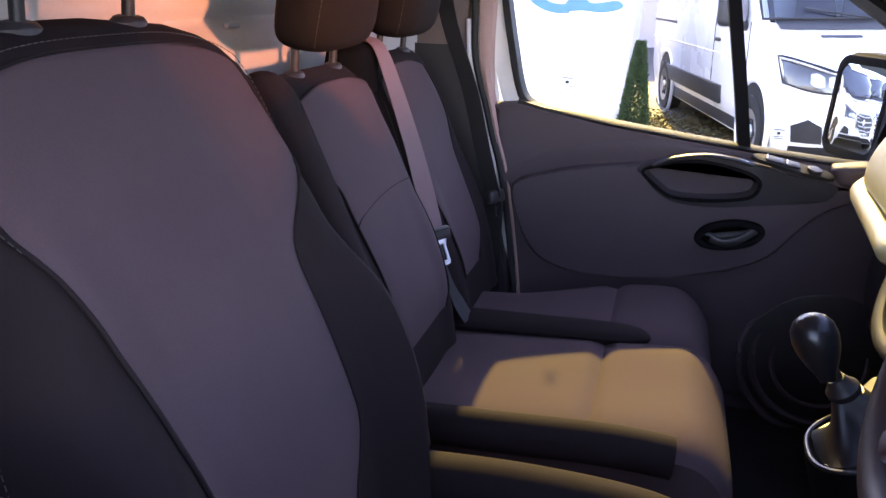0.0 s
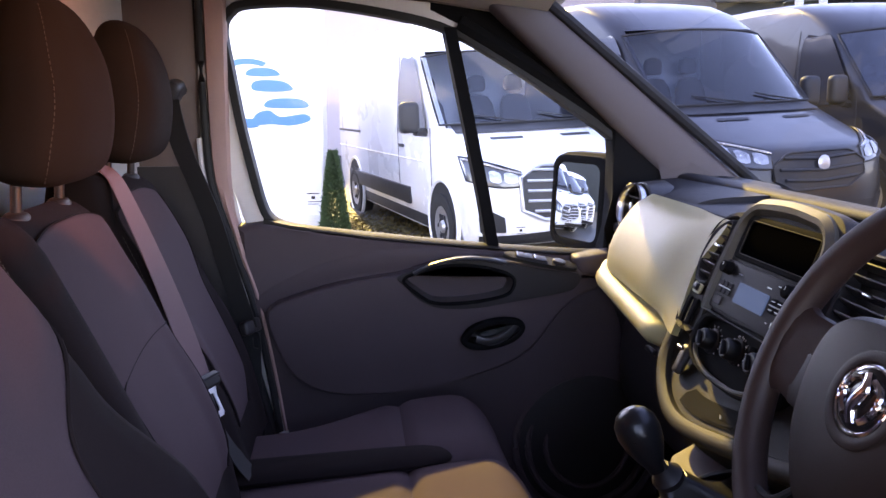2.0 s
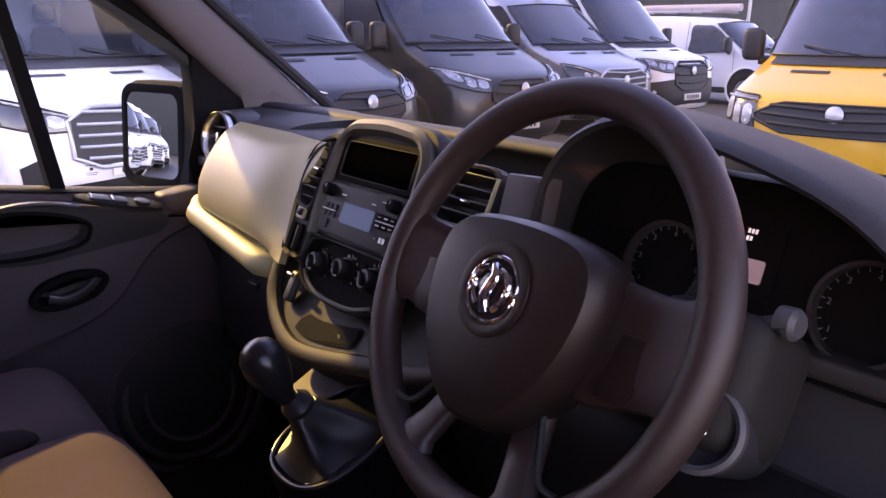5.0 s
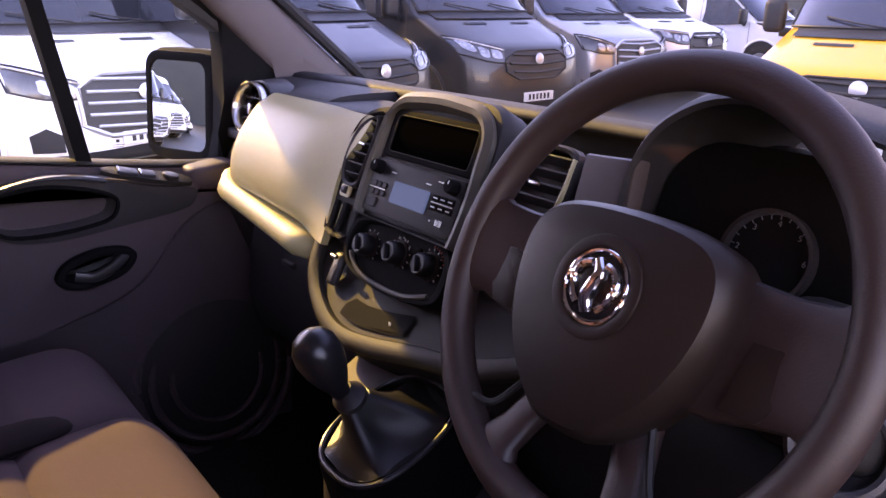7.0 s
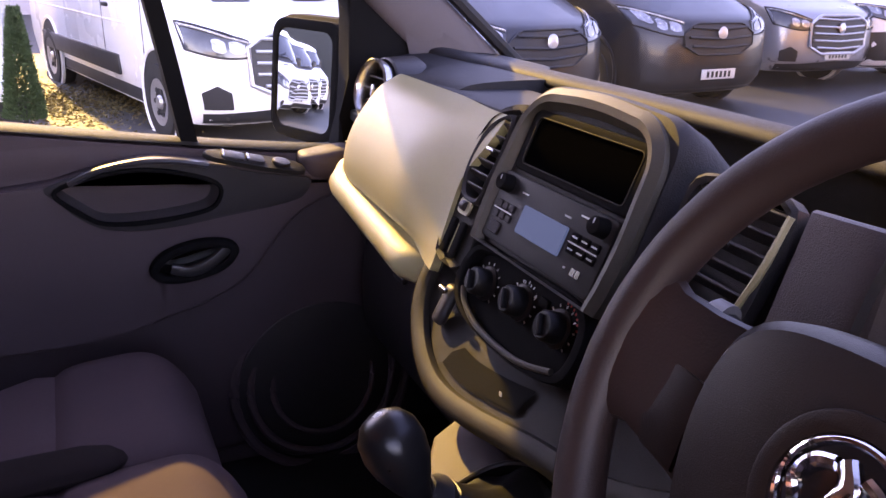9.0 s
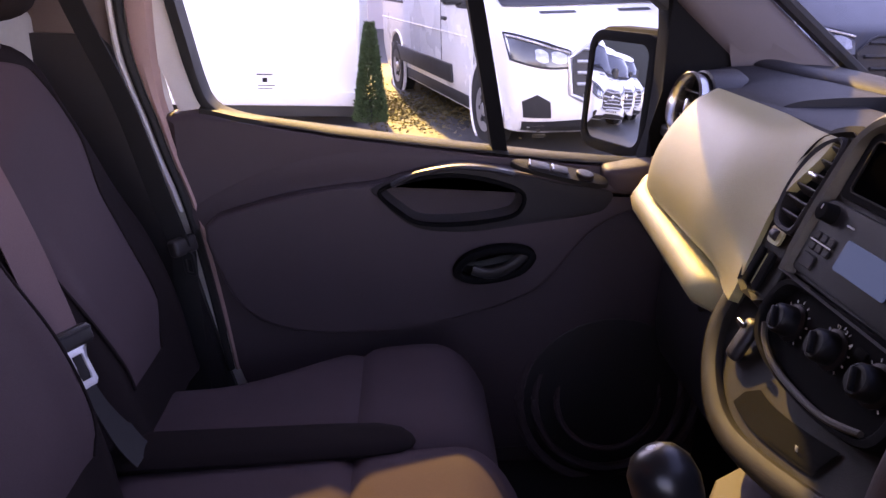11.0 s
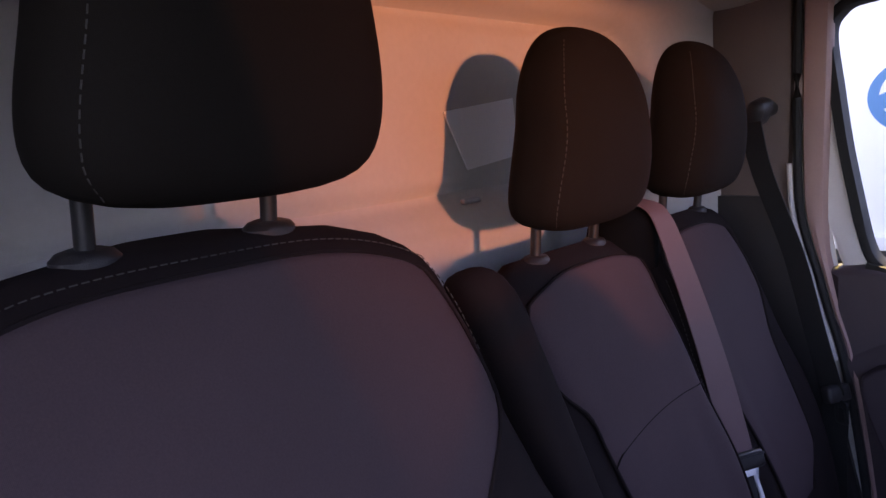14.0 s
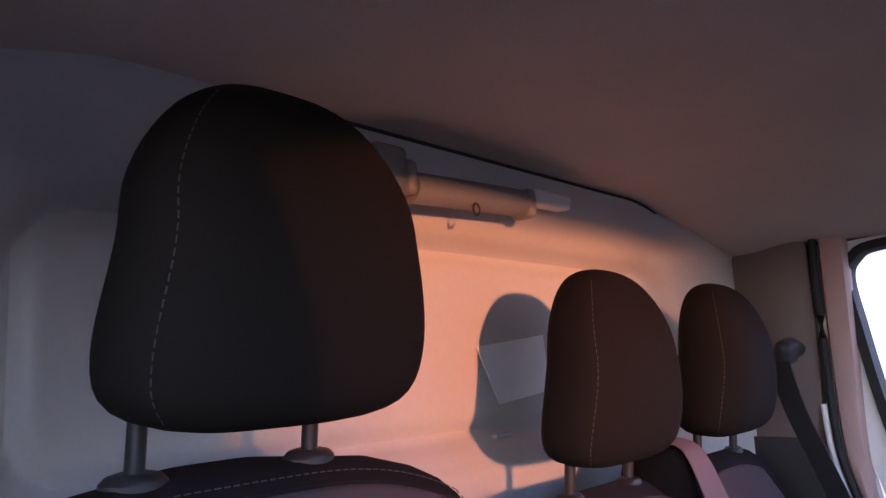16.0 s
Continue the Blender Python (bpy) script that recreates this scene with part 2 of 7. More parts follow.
# ---- mesh helpers ----
def part(name, bm, material, parent=None, label=""):
    """Links a bmesh as one mesh object, under a thing or a part."""
    bmesh.ops.recalc_face_normals(bm, faces=bm.faces[:])
    for f in bm.faces:
        f.smooth = True
    for e in bm.edges:
        e.smooth = len(e.link_faces) == 2 and e.calc_face_angle(0) < 0.65
    me = bpy.data.meshes.new(name)
    bm.to_mesh(me)
    bm.free()
    me.materials.append(material)
    ob = new(name, me)
    if parent is not None:
        ob.parent = parent
        ob.matrix_parent_inverse = parent.matrix_basis.inverted()
    if label:
        ob["label"] = label
    return ob


def thing(name, label, category, at=(0, 0, 0), group="", kind=""):
    e = new(name)
    e.empty_display_size = 0.1
    e.matrix_basis = Matrix.Translation(at)
    return tagged(e, label, category, group, kind)


def rbox(size, at=(0, 0, 0), r=0.01, seg=3, rot=None, bm=None):
    """A box with rounded edges."""
    own = bmesh.new()
    bmesh.ops.create_cube(own, size=1)
    for v in own.verts:
        v.co = Vector((v.co.x * size[0], v.co.y * size[1], v.co.z * size[2]))
    r = min(r, min(size) * 0.49)
    bmesh.ops.bevel(own, geom=own.edges[:], offset=r, segments=seg, affect='EDGES', profile=0.5)
    m = Matrix.Translation(at) @ (rot.to_4x4() if rot else Matrix.Identity(4))
    bmesh.ops.transform(own, matrix=m, verts=own.verts)
    if bm is None:
        return own
    merge(bm, own)
    return bm


def merge(bm, other):
    me = bpy.data.meshes.new("tmp")
    other.to_mesh(me)
    other.free()
    bm.from_mesh(me)
    bpy.data.meshes.remove(me)


def turn(rx=0, ry=0, rz=0):
    return Euler([radians(a) for a in (rx, ry, rz)]).to_matrix()


def axis_turn(direction):
    """Turns z onto a direction."""
    return Vector(direction).normalized().to_track_quat("Z", "Y").to_matrix()


def cyl(r, depth, at=(0, 0, 0), axis=(0, 0, 1), r2=None, seg=24, bevel=0.0, bm=None):
    own = bmesh.new()
    bmesh.ops.create_cone(own, cap_ends=True, segments=seg, radius1=r, radius2=r if r2 is None else r2, depth=depth)
    if bevel > 0:
        rim = [e for e in own.edges if abs(e.verts[0].co.z - e.verts[1].co.z) < 1e-6]
        bmesh.ops.bevel(own, geom=rim, offset=bevel, segments=3, affect='EDGES', profile=0.5)
    bmesh.ops.transform(own, matrix=Matrix.Translation(at) @ axis_turn(axis).to_4x4(), verts=own.verts)
    if bm is None:
        return own
    merge(bm, own)
    return bm


def lathe(profile, at=(0, 0, 0), axis=(0, 0, 1), seg=32, closed=False):
    """Turns a profile of (radius, height) round an axis."""
    bm = bmesh.new()
    rot = axis_turn(axis)
    rings = []
    for r, h in profile:
        rings.append([bm.verts.new(Vector(at) + rot @ Vector((r * math.cos(a), r * math.sin(a), h)))
                      for a in [2 * math.pi * i / seg for i in range(seg)]])
    pairs = list(zip(rings, rings[1:])) + ([(rings[-1], rings[0])] if closed else [])
    for a, b in pairs:
        for i in range(seg):
            bm.faces.new((a[i], a[(i + 1) % seg], b[(i + 1) % seg], b[i]))
    if not closed:
        for ring in (rings[0], rings[-1]):
            if profile[rings.index(ring)][0] > 1e-4:
                bm.faces.new(ring)
    bmesh.ops.remove_doubles(bm, verts=bm.verts, dist=1e-5)
    return bm


def loft(rings, caps=True, closed=True, end=False):
    """Skins rings of equal length."""
    bm = bmesh.new()
    vs = [[bm.verts.new(p) for p in ring] for ring in rings]
    n = len(vs[0])
    for a, b in zip(vs, vs[1:]):
        for i in range(n if closed else n - 1):
            bm.faces.new((a[i], a[(i + 1) % n], b[(i + 1) % n], b[i]))
    if end:
        bm.faces.new(vs[-1])
    elif caps and closed:
        bm.faces.new(vs[0])
        bm.faces.new(vs[-1])
    return bm


def smooth_line(points, n=8, closed=False):
    """Catmull-Rom through points."""
    pts = [Vector(p) for p in points]
    m = len(pts)
    out = []
    for i in range(m if closed else m - 1):
        p0 = pts[(i - 1) % m] if closed or i > 0 else pts[0]
        p1, p2 = pts[i], pts[(i + 1) % m]
        p3 = pts[(i + 2) % m] if closed or i + 2 < m else pts[-1]
        for k in range(n):
            t = k / n
            out.append(0.5 * (2 * p1 + (p2 - p0) * t + (2 * p0 - 5 * p1 + 4 * p2 - p3) * t * t + (3 * p1 - p0 - 3 * p2 + p3) * t ** 3))
    if not closed:
        out.append(pts[-1])
    return out


def tube(points, r, seg=10, n=6, closed=False, flat=1.0, up=(0, 0, 1)):
    """A rod along a smooth line; flat squashes it along the up direction."""
    line = smooth_line(points, n, closed)
    rings = []
    m = len(line)
    for i, p in enumerate(line):
        d = (line[(i + 1) % m] - line[i - 1]) if closed or 0 < i < m - 1 else (line[min(i + 1, m - 1)] - line[max(i - 1, 0)])
        d.normalize()
        a = d.cross(Vector(up))
        if a.length < 1e-4:
            a = d.cross(Vector((1, 0, 0)))
        a.normalize()
        b = a.cross(d)
        rings.append([p + r * (a * math.cos(t) + b * math.sin(t) * flat) for t in [2 * math.pi * k / seg for k in range(seg)]])
    if closed:
        rings.append(rings[0])
        bm = loft(rings, caps=False)
        bmesh.ops.remove_doubles(bm, verts=bm.verts, dist=1e-6)
        return bm
    return loft(rings)


def ribbon(points, width, across, thick=0.0015, n=8, across_end=None):
    """A flat strap along a line, twisting from one cross direction to another."""
    line = smooth_line(points, n)
    rings = []
    for i, p in enumerate(line):
        d = (line[min(i + 1, len(line) - 1)] - line[max(i - 1, 0)]).normalized()
        a = Vector(across).lerp(Vector(across_end or across), min(1.0, 1.4 * i / (len(line) - 1)))
        a = (a - d * a.dot(d)).normalized()
        k = a.cross(d).normalized()
        w, h = a * width / 2, k * thick / 2
        rings.append([p - w - h, p + w - h, p + w + h, p - w + h])
    return loft(rings)


def plate(outline, thickness, frame_m, r=0.0, seg=2, n=0):
    """A flat outline (u, v) given thickness; frame_m takes (u, v, w) to the world, w the thickness."""
    if n:
        outline = [(p.x, p.y) for p in smooth_line([(u, v, 0) for u, v in outline], n, True)]
    bm = bmesh.new()
    lo = [bm.verts.new((u, v, 0)) for u, v in outline]
    hi = [bm.verts.new((u, v, thickness)) for u, v in outline]
    bm.faces.new(lo)
    top = bm.faces.new(hi)
    k = len(lo)
    for i in range(k):
        bm.faces.new((lo[i], lo[(i + 1) % k], hi[(i + 1) % k], hi[i]))
    if r > 0:
        bmesh.ops.bevel(bm, geom=list(top.edges), offset=r, segments=seg, affect='EDGES', profile=0.5)
    bmesh.ops.transform(bm, matrix=frame_m, verts=bm.verts)
    return bm


def round_rect(w, h, r, n=5, at=(0, 0)):
    out = []
    for cx, cy, a0 in ((w / 2 - r, h / 2 - r, 0), (-w / 2 + r, h / 2 - r, 90), (-w / 2 + r, -h / 2 + r, 180), (w / 2 - r, -h / 2 + r, 270)):
        for i in range(n + 1):
            a = radians(a0 + 90 * i / n)
            out.append((at[0] + cx + r * math.cos(a), at[1] + cy + r * math.sin(a)))
    return out


def ring_plate(outer, inner, thickness, frame_m, r=0.0):
    """A frame between two outlines with as many points."""
    bm = bmesh.new()
    k = len(outer)
    rows = [[bm.verts.new((u, v, w)) for u, v in o] for o, w in ((outer, 0), (outer, thickness), (inner, thickness), (inner, 0))]
    for a, b in zip(rows, rows[1:] + rows[:1]):
        for i in range(k):
            bm.faces.new((a[i], a[(i + 1) % k], b[(i + 1) % k], b[i]))
    if r > 0:
        es = [e for e in bm.edges if all(abs(v.co.z - thickness) < 1e-6 for v in e.verts)
              and (all(v in rows[1] for v in e.verts) or all(v in rows[2] for v in e.verts))]
        bmesh.ops.bevel(bm, geom=es, offset=r, segments=2, affect='EDGES', profile=0.5)
    bmesh.ops.transform(bm, matrix=frame_m, verts=bm.verts)
    return bm


def basis(origin, u, v):
    """A frame with u and v along given directions, w out of their plane."""
    u = Vector(u).normalized()
    w = u.cross(Vector(v)).normalized()
    v = w.cross(u)
    m = Matrix((u, v, w)).transposed().to_4x4()
    m.translation = origin
    return m


def lerp(a, b, t):
    return a + (b - a) * t


def curve_at(table, x):
    """Reads a table of (x, value) with smooth steps between."""
    if x <= table[0][0]:
        return table[0][1]
    for (x0, y0), (x1, y1) in zip(table, table[1:]):
        if x <= x1:
            t = (x - x0) / (x1 - x0)
            t = t * t * (3 - 2 * t)
            return y0 + (y1 - y0) * t
    return table[-1][1]


def holed_plate(outline, holes, thickness, frame_m, r=0.0, seg=4):
    """A plate with openings cut right through it."""
    bm = bmesh.new()
    loops = [outline] + holes
    tops, lows = [], []
    for lp in loops:
        tops.append([bm.verts.new((u, v, thickness)) for u, v in lp])
        lows.append([bm.verts.new((u, v, 0)) for u, v in lp])
    es = []
    for t in tops:
        for i in range(len(t)):
            es.append(bm.edges.new((t[i], t[(i + 1) % len(t)])))
    bmesh.ops.triangle_fill(bm, use_beauty=True, use_dissolve=True, edges=es)
    for t, l in zip(tops, lows):
        for i in range(len(t)):
            j = (i + 1) % len(t)
            bm.faces.new((l[i], l[j], t[j], t[i]))
    if r > 0:
        k = len(tops[0])
        rim = [bm.edges.get((tops[0][i], tops[0][(i + 1) % k])) for i in range(k)]
        bmesh.ops.bevel(bm, geom=[e for e in rim if e], offset=r, segments=seg, affect='EDGES', profile=0.5, clamp_overlap=True)
    bmesh.ops.transform(bm, matrix=frame_m, verts=bm.verts)
    return bm

YARD = pose(0, 0, -0.05, 0, -2.2, 0)      # the yard climbs gently towards +x
# ---- setting: ground and the shell of the parked van ----
bm = bmesh.new()
bmesh.ops.create_grid(bm, x_segments=60, y_segments=60, size=300)
for v in bm.verts:
    v.co.z = 0.02 * noise.noise(Vector((v.co.x * 0.05, v.co.y * 0.05, 0)))
ground = part("ground", bm, ASPHALT)
ground.matrix_basis = YARD
tagged(ground, "damp dark asphalt yard between the rows of vans", "ground", kind="structure")

tagged(part("floor", rbox((1.55, 1.62, 0.06), (0.62, 0, 0.60), 0.01), FLOOR_MAT), "black rubber cab floor mat", "floor", kind="structure")


def bulk_x(y):
    return -0.13 + 0.075 * curve_at([(0.50, 0.0), (0.76, 1.0)], abs(y))


def bulkhead():
    bm = bmesh.new()
    ny, nz = 260, 200
    vs = []
    for i in range(ny + 1):
        y = lerp(-0.80, 0.80, i / ny)
        col = []
        for k in range(nz + 1):
            z = lerp(0.60, 1.90, k / nz)
            dy = max(-0.443 - y, y - 0.51, 0.0)
            dz = max(1.580 - z, z - 1.690, 0.0)
            d = math.hypot(dy, dz) - 0.055
            inset = 0.016 * (1 - curve_at([(0.0, 0.0), (0.042, 1.0)], d)) + 0.013 * math.exp(-((d - 0.004) / 0.013) ** 2)
            rail = 0.035 * curve_at([(1.775, 0.0), (1.835, 1.0)], z)
            crease = 0.010 * curve_at([(1.470, 1.0), (1.492, 0.0)], z)
            col.append(bm.verts.new((bulk_x(y) - inset + rail + crease, y, z)))
        vs.append(col)
    for i in range(ny):
        for k in range(nz):
            bm.faces.new((vs[i][k], vs[i + 1][k], vs[i + 1][k + 1], vs[i][k + 1]))
    ob = part("wall_rear", bm, BULK_PAINT)
    s = ob.modifiers.new("thickness", 'SOLIDIFY')
    s.thickness, s.offset = 0.02, -1 if ob.data.polygons[0].normal.x > 0 else 1
    return tagged(ob, "white painted steel bulkhead with a pressed panel", "bulkhead", kind="structure")


wall_rear = bulkhead()


def roof_z(x, y):
    return 1.875 - 0.085 * curve_at([(0.42, 0.0), (0.80, 1.0)], abs(y)) - 0.035 * curve_at([(0.45, 0.0), (0.82, 1.0)], x) - 0.01 * curve_at([(-0.02, 1.0), (0.06, 0.0)], x)


bm = bmesh.new()
vs = [[bm.verts.new((lerp(-0.115, 0.80, i / 40), lerp(-0.80, 0.80, k / 60), roof_z(lerp(-0.115, 0.80, i / 40), lerp(-0.80, 0.80, k / 60)))) for k in range(61)] for i in range(41)]
for i in range(40):
    for k in range(60):
        bm.faces.new((vs[i][k], vs[i + 1][k], vs[i + 1][k + 1], vs[i][k + 1]))
ceiling = part("ceiling", bm, HEADLINER)
s = ceiling.modifiers.new("thickness", 'SOLIDIFY')
s.thickness, s.offset = 0.025, 1 if ceiling.data.polygons[0].normal.z > 0 else -1
tagged(ceiling, "grey felt headliner sagging slightly at its rear edge", "headliner", kind="structure")

# added black tube stands for the shaded gap between headliner and bulkhead
bm = tube([(-0.098, lerp(-0.30, 0.60, k / 16), roof_z(-0.10, lerp(-0.30, 0.60, k / 16)) - 0.001) for k in range(17)], 0.0045, 8, 3)
tagged(part("trim_headliner_edge", bm, RUBBER), "black tube for the shaded gap along the rear of the headliner", "edge trim", kind="structure")

# the sheet steel shell behind and over the cab
bm = rbox((3.3, 1.90, 1.60), (-1.83, 0, 1.15), 0.12, 4)
bmesh.ops.triangulate(bm, faces=bm.faces[:])
tagged(part("wall_cargo", bm, WHITE_PAINT), "white cargo body of the parked van", "van body", kind="structure")
bm = bmesh.new()
vs = [[bm.verts.new((lerp(-0.20, 0.86, i / 14), lerp(-0.86, 0.86, k / 24), 1.945 - 0.10 * curve_at([(0.5, 0), (0.86, 1)], abs(lerp(-0.86, 0.86, k / 24))) - 0.045 * curve_at([(0.5, 0), (0.86, 1)], lerp(-0.20, 0.86, i / 14)))) for k in range(25)] for i in range(15)]
for i in range(14):
    for k in range(24):
        bm.faces.new((vs[i][k], vs[i + 1][k], vs[i + 1][k + 1], vs[i][k + 1]))
ob = part("roof", bm, WHITE_PAINT)
ob.modifiers.new("thickness", 'SOLIDIFY').thickness = 0.012
tagged(ob, "white painted steel cab roof", "roof", kind="structure")

# bonnet and lower nose in front of the windscreen
rings = []
for x, zt, hw in ((1.30, 1.34, 0.86), (1.55, 1.24, 0.88), (1.80, 1.12, 0.86), (1.98, 0.95, 0.80), (2.05, 0.70, 0.76), (2.03, 0.40, 0.74)):
    rings.append([Vector((x, lerp(-hw, hw, k / 20), zt - 0.06 * (abs(lerp(-1, 1, k / 20)) ** 4))) for k in range(21)])
bm = loft(rings, caps=False, closed=False)
ob = part("wall_bonnet", bm, WHITE_PAINT)
ob.modifiers.new("thickness", 'SOLIDIFY').thickness = 0.02
tagged(ob, "white sloping bonnet of the parked van", "bonnet", kind="structure")
tagged(part("wall_front", rbox((0.05, 1.60, 0.80), (1.34, 0, 0.95), 0.01), BLACK_PLASTIC), "black firewall under the dashboard", "firewall", kind="structure")


def pillar(name, pts, w, d, material, label, side, grow=1.0):
    rings = []
    line = smooth_line(pts, 8)
    for i, p in enumerate(line):
        a = (line[min(i + 1, len(line) - 1)] - line[max(i - 1, 0)]).normalized()
        u = Vector((0, side, 0))
        v = a.cross(u).normalized()
        ring = []
        for t in range(16):
            c, s_ = math.cos(2 * math.pi * t / 16), math.sin(2 * math.pi * t / 16)
            k = 0.55
            wk = w * lerp(1.0, grow, i / (len(line) - 1))
            ring.append(p + v * wk * math.copysign(abs(c) ** k, c) + u * d * math.copysign(abs(s_) ** k, s_))
        rings.append(ring)
    return tagged(part(name, loft(rings), material), label, "pillar trim", kind="structure")


for side in (1, -1):
    nm = "left" if side == 1 else "right"
    # windscreen pillar
    pillar("trim_pillar_front_" + nm, [(0.70, 0.745 * side, 1.802), (0.92, 0.765 * side, 1.626), (1.14, 0.785 * side, 1.440), (1.36, 0.80 * side, 1.255)], 0.036, 0.040, PILLAR_TRIM,
           "grey moulded windscreen pillar trim", side, 2.0)
    # flared foot of the pillar trim down to the dash
    tagged(part("trim_pillar_foot_" + nm, plate([(1.03, 1.520), (1.082, 1.430), (1.108, 1.340), (1.115, 1.250), (1.34, 1.250), (1.34, 1.310), (1.20, 1.420)], 0.040, Matrix(((1, 0, 0, 0), (0, 0, -side, 0.785 * side), (0, 1, 0, 0), (0, 0, 0, 1))), 0.010, 3), PILLAR_TRIM), "grey flared foot of the pillar trim", "pillar trim", kind="structure")
    # cover between the rear pillar and the bulkhead
    rings = []
    for z in (0.60, 1.00, 1.30, 1.50, 1.66, 1.76, 1.84):
        lean = 0.012 * curve_at([(1.3, 0), (1.8, 1)], z)
        ahead = 0.018 * curve_at([(1.40, 0), (1.56, 1)], z)
        rings.append([Vector((x + (ahead if x > 0 else 0), (y - lean) * side, z)) for x, y in ((-0.075, 0.765), (-0.050, 0.752), (0.00, 0.748), (0.045, 0.745), (0.062, 0.752), (0.066, 0.775), (0.066, 0.86), (-0.075, 0.86))])
    tagged(part("trim_pillar_rear_" + nm, loft(rings), TAN_TRIM), "taupe plastic trim on the door pillar", "pillar trim", kind="structure")
    # black runs up to z 1.45; its top stands for shade beside the belt
    rings = [[Vector((x, y * side, z)) for x, y in ((-0.06, 0.735), (xf - 0.012, 0.735), (xf - 0.004, 0.745), (xf - 0.004, 0.86), (-0.06, 0.86))] for z, xf in ((0.60, 0.290), (0.86, 0.215), (1.04, 0.172), (1.22, 0.120), (1.33, 0.092), (1.43, 0.074), (1.45, 0.060))]
    tagged(part("trim_pillar_low_" + nm, loft(rings), BLACK_PLASTIC), "black lower door pillar trim, its top standing for shade", "pillar trim", kind="structure")
    # sill panel and the side of the footwell
    tagged(part("wall_footwell_" + nm, rbox((0.30, 0.06, 0.80), (1.24, 0.82 * side, 0.95), 0.01), BLACK_PLASTIC), "black footwell side trim", "footwell trim", kind="structure")
    tagged(part("wall_sill_" + nm, rbox((1.30, 0.10, 0.30), (0.62, 0.84 * side, 0.46), 0.02), WHITE_PAINT), "white painted door sill", "door sill", kind="structure")
    # painted flange of the door opening
    flange = [(0.082, 0.770 * side, 1.84), (0.082, 0.772 * side, 1.735), (0.095, 0.775 * side, 1.55), (0.114, 0.775 * side, 1.41), (0.150, 0.775 * side, 1.22), (0.232, 0.77 * side, 0.86), (0.30, 0.77 * side, 0.62)]
    bm = tube([(x - 0.004, y, z) for x, y, z in flange], 0.026, 10, 8, flat=0.7, up=(0, 1, 0))
    tagged(part("trim_flange_" + nm, bm, WHITE_METAL), "white painted steel door flange", "door flange", kind="structure")
    # taupe strip, broad beside the window and thin along the door's edge, with a black seal and a pale flange behind it
    band = smooth_line([(0.122, 0.022, 1.82), (0.119, 0.021, 1.62), (0.119, 0.017, 1.446), (0.128, 0.011, 1.37), (0.140, 0.0075, 1.32), (0.158, 0.0068, 1.25), (0.184, 0.0064, 1.16), (0.212, 0.0060, 1.00), (0.231, 0.0058, 0.858)], 5)
    bm = loft([[Vector((p.x + p.y * a, (0.742 + b) * side, p.z)) for a, b in ((-1, 0.004), (-0.8, -0.004), (0, -0.008), (0.8, -0.004), (1, 0.004), (1, 0.030), (-1, 0.030))] for p in band])
    tagged(part("trim_edge_" + nm, bm, STRIP_GREY), "taupe edge strip of the door opening", "edge strip", kind="structure")
    bm = tube([(p.x - p.y - 0.007, 0.738 * side, p.z) for p in band[::2]], 0.0075, 8, 2)
    tagged(part("trim_bead_" + nm, bm, RUBBER), "black rubber bead beside the edge strip", "door seal", kind="structure")
    bm = tube([(p.x - p.y - 0.020, 0.740 * side, p.z) for p in band[::2] if 1.145 < p.z < 1.53], 0.0085, 8, 2, flat=0.7)
    tagged(part("trim_lip_" + nm, bm, WHITE_METAL), "pale painted lip of the door pillar", "door flange", kind="structure")
    # roof rail over the door
    bm = tube([(0.03, 0.775 * side, 1.80), (0.12, 0.775 * side, 1.815), (0.30, 0.772 * side, 1.825), (0.55, 0.762 * side, 1.815), (0.74, 0.755 * side, 1.79)], 0.030, 10, 8)
    tagged(part("trim_rail_" + nm, bm, PILLAR_TRIM), "grey trimmed roof rail over the door", "roof rail", kind="structure")
    # outer body skin of the rear pillar
    tagged(part("wall_pillar_" + nm, rbox((0.30, 0.05, 1.20), (-0.06, 0.89 * side, 1.22), 0.02), WHITE_PAINT), "white painted outer door pillar", "body panel", kind="structure")

# windscreen
rings = []
for i in range(13):
    t = i / 12
    row = []
    for k in range(25):
        y = lerp(-0.76, 0.76, k / 24) * lerp(1.03, 0.97, t)
        bow = 0.10 * (1 - (y / 0.80) ** 2)
        row.append(Vector((lerp(1.33, 0.74, t) + bow, y, lerp(1.36, 1.80 + 0.035 * (1 - (y / 0.8) ** 2), t))))
    rings.append(row)
screen = part("window_1", loft(rings, caps=False, closed=False), SCREEN_GLASS)
screen.visible_shadow = False
tagged(screen, "clear curved windscreen glass", "windscreen", kind="structure")
# black frit and seal down each side of the glass
for side in (1, -1):
    bm = tube([(lerp(1.345, 0.775, t), 0.752 * side * lerp(1.02, 0.965, t), lerp(1.372, 1.805, t)) for t in (0, 0.33, 0.66, 1)], 0.013, 8, 6)
    tagged(part("trim_screen_seal_" + ("left" if side == 1 else "right"), bm, RUBBER), "black windscreen edge seal", "window seal", kind="structure")

# ---- passenger door ----
GLASS_Y = 0.775
WINDOW = [(0.136, 1.725), (0.150, 1.758), (0.185, 1.774), (0.313, 1.778), (0.487, 1.755), (0.606, 1.724), (0.740, 1.652), (0.868, 1.569), (0.960, 1.506), (0.993, 1.470), (1.000, 1.42), (0.990, 1.29),
          (0.965, 1.243), (0.840, 1.246), (0.709, 1.258), (0.560, 1.274), (0.420, 1.291), (0.310, 1.305), (0.250, 1.316), (0.215, 1.334), (0.198, 1.37), (0.180, 1.45), (0.163, 1.535), (0.147, 1.64)]
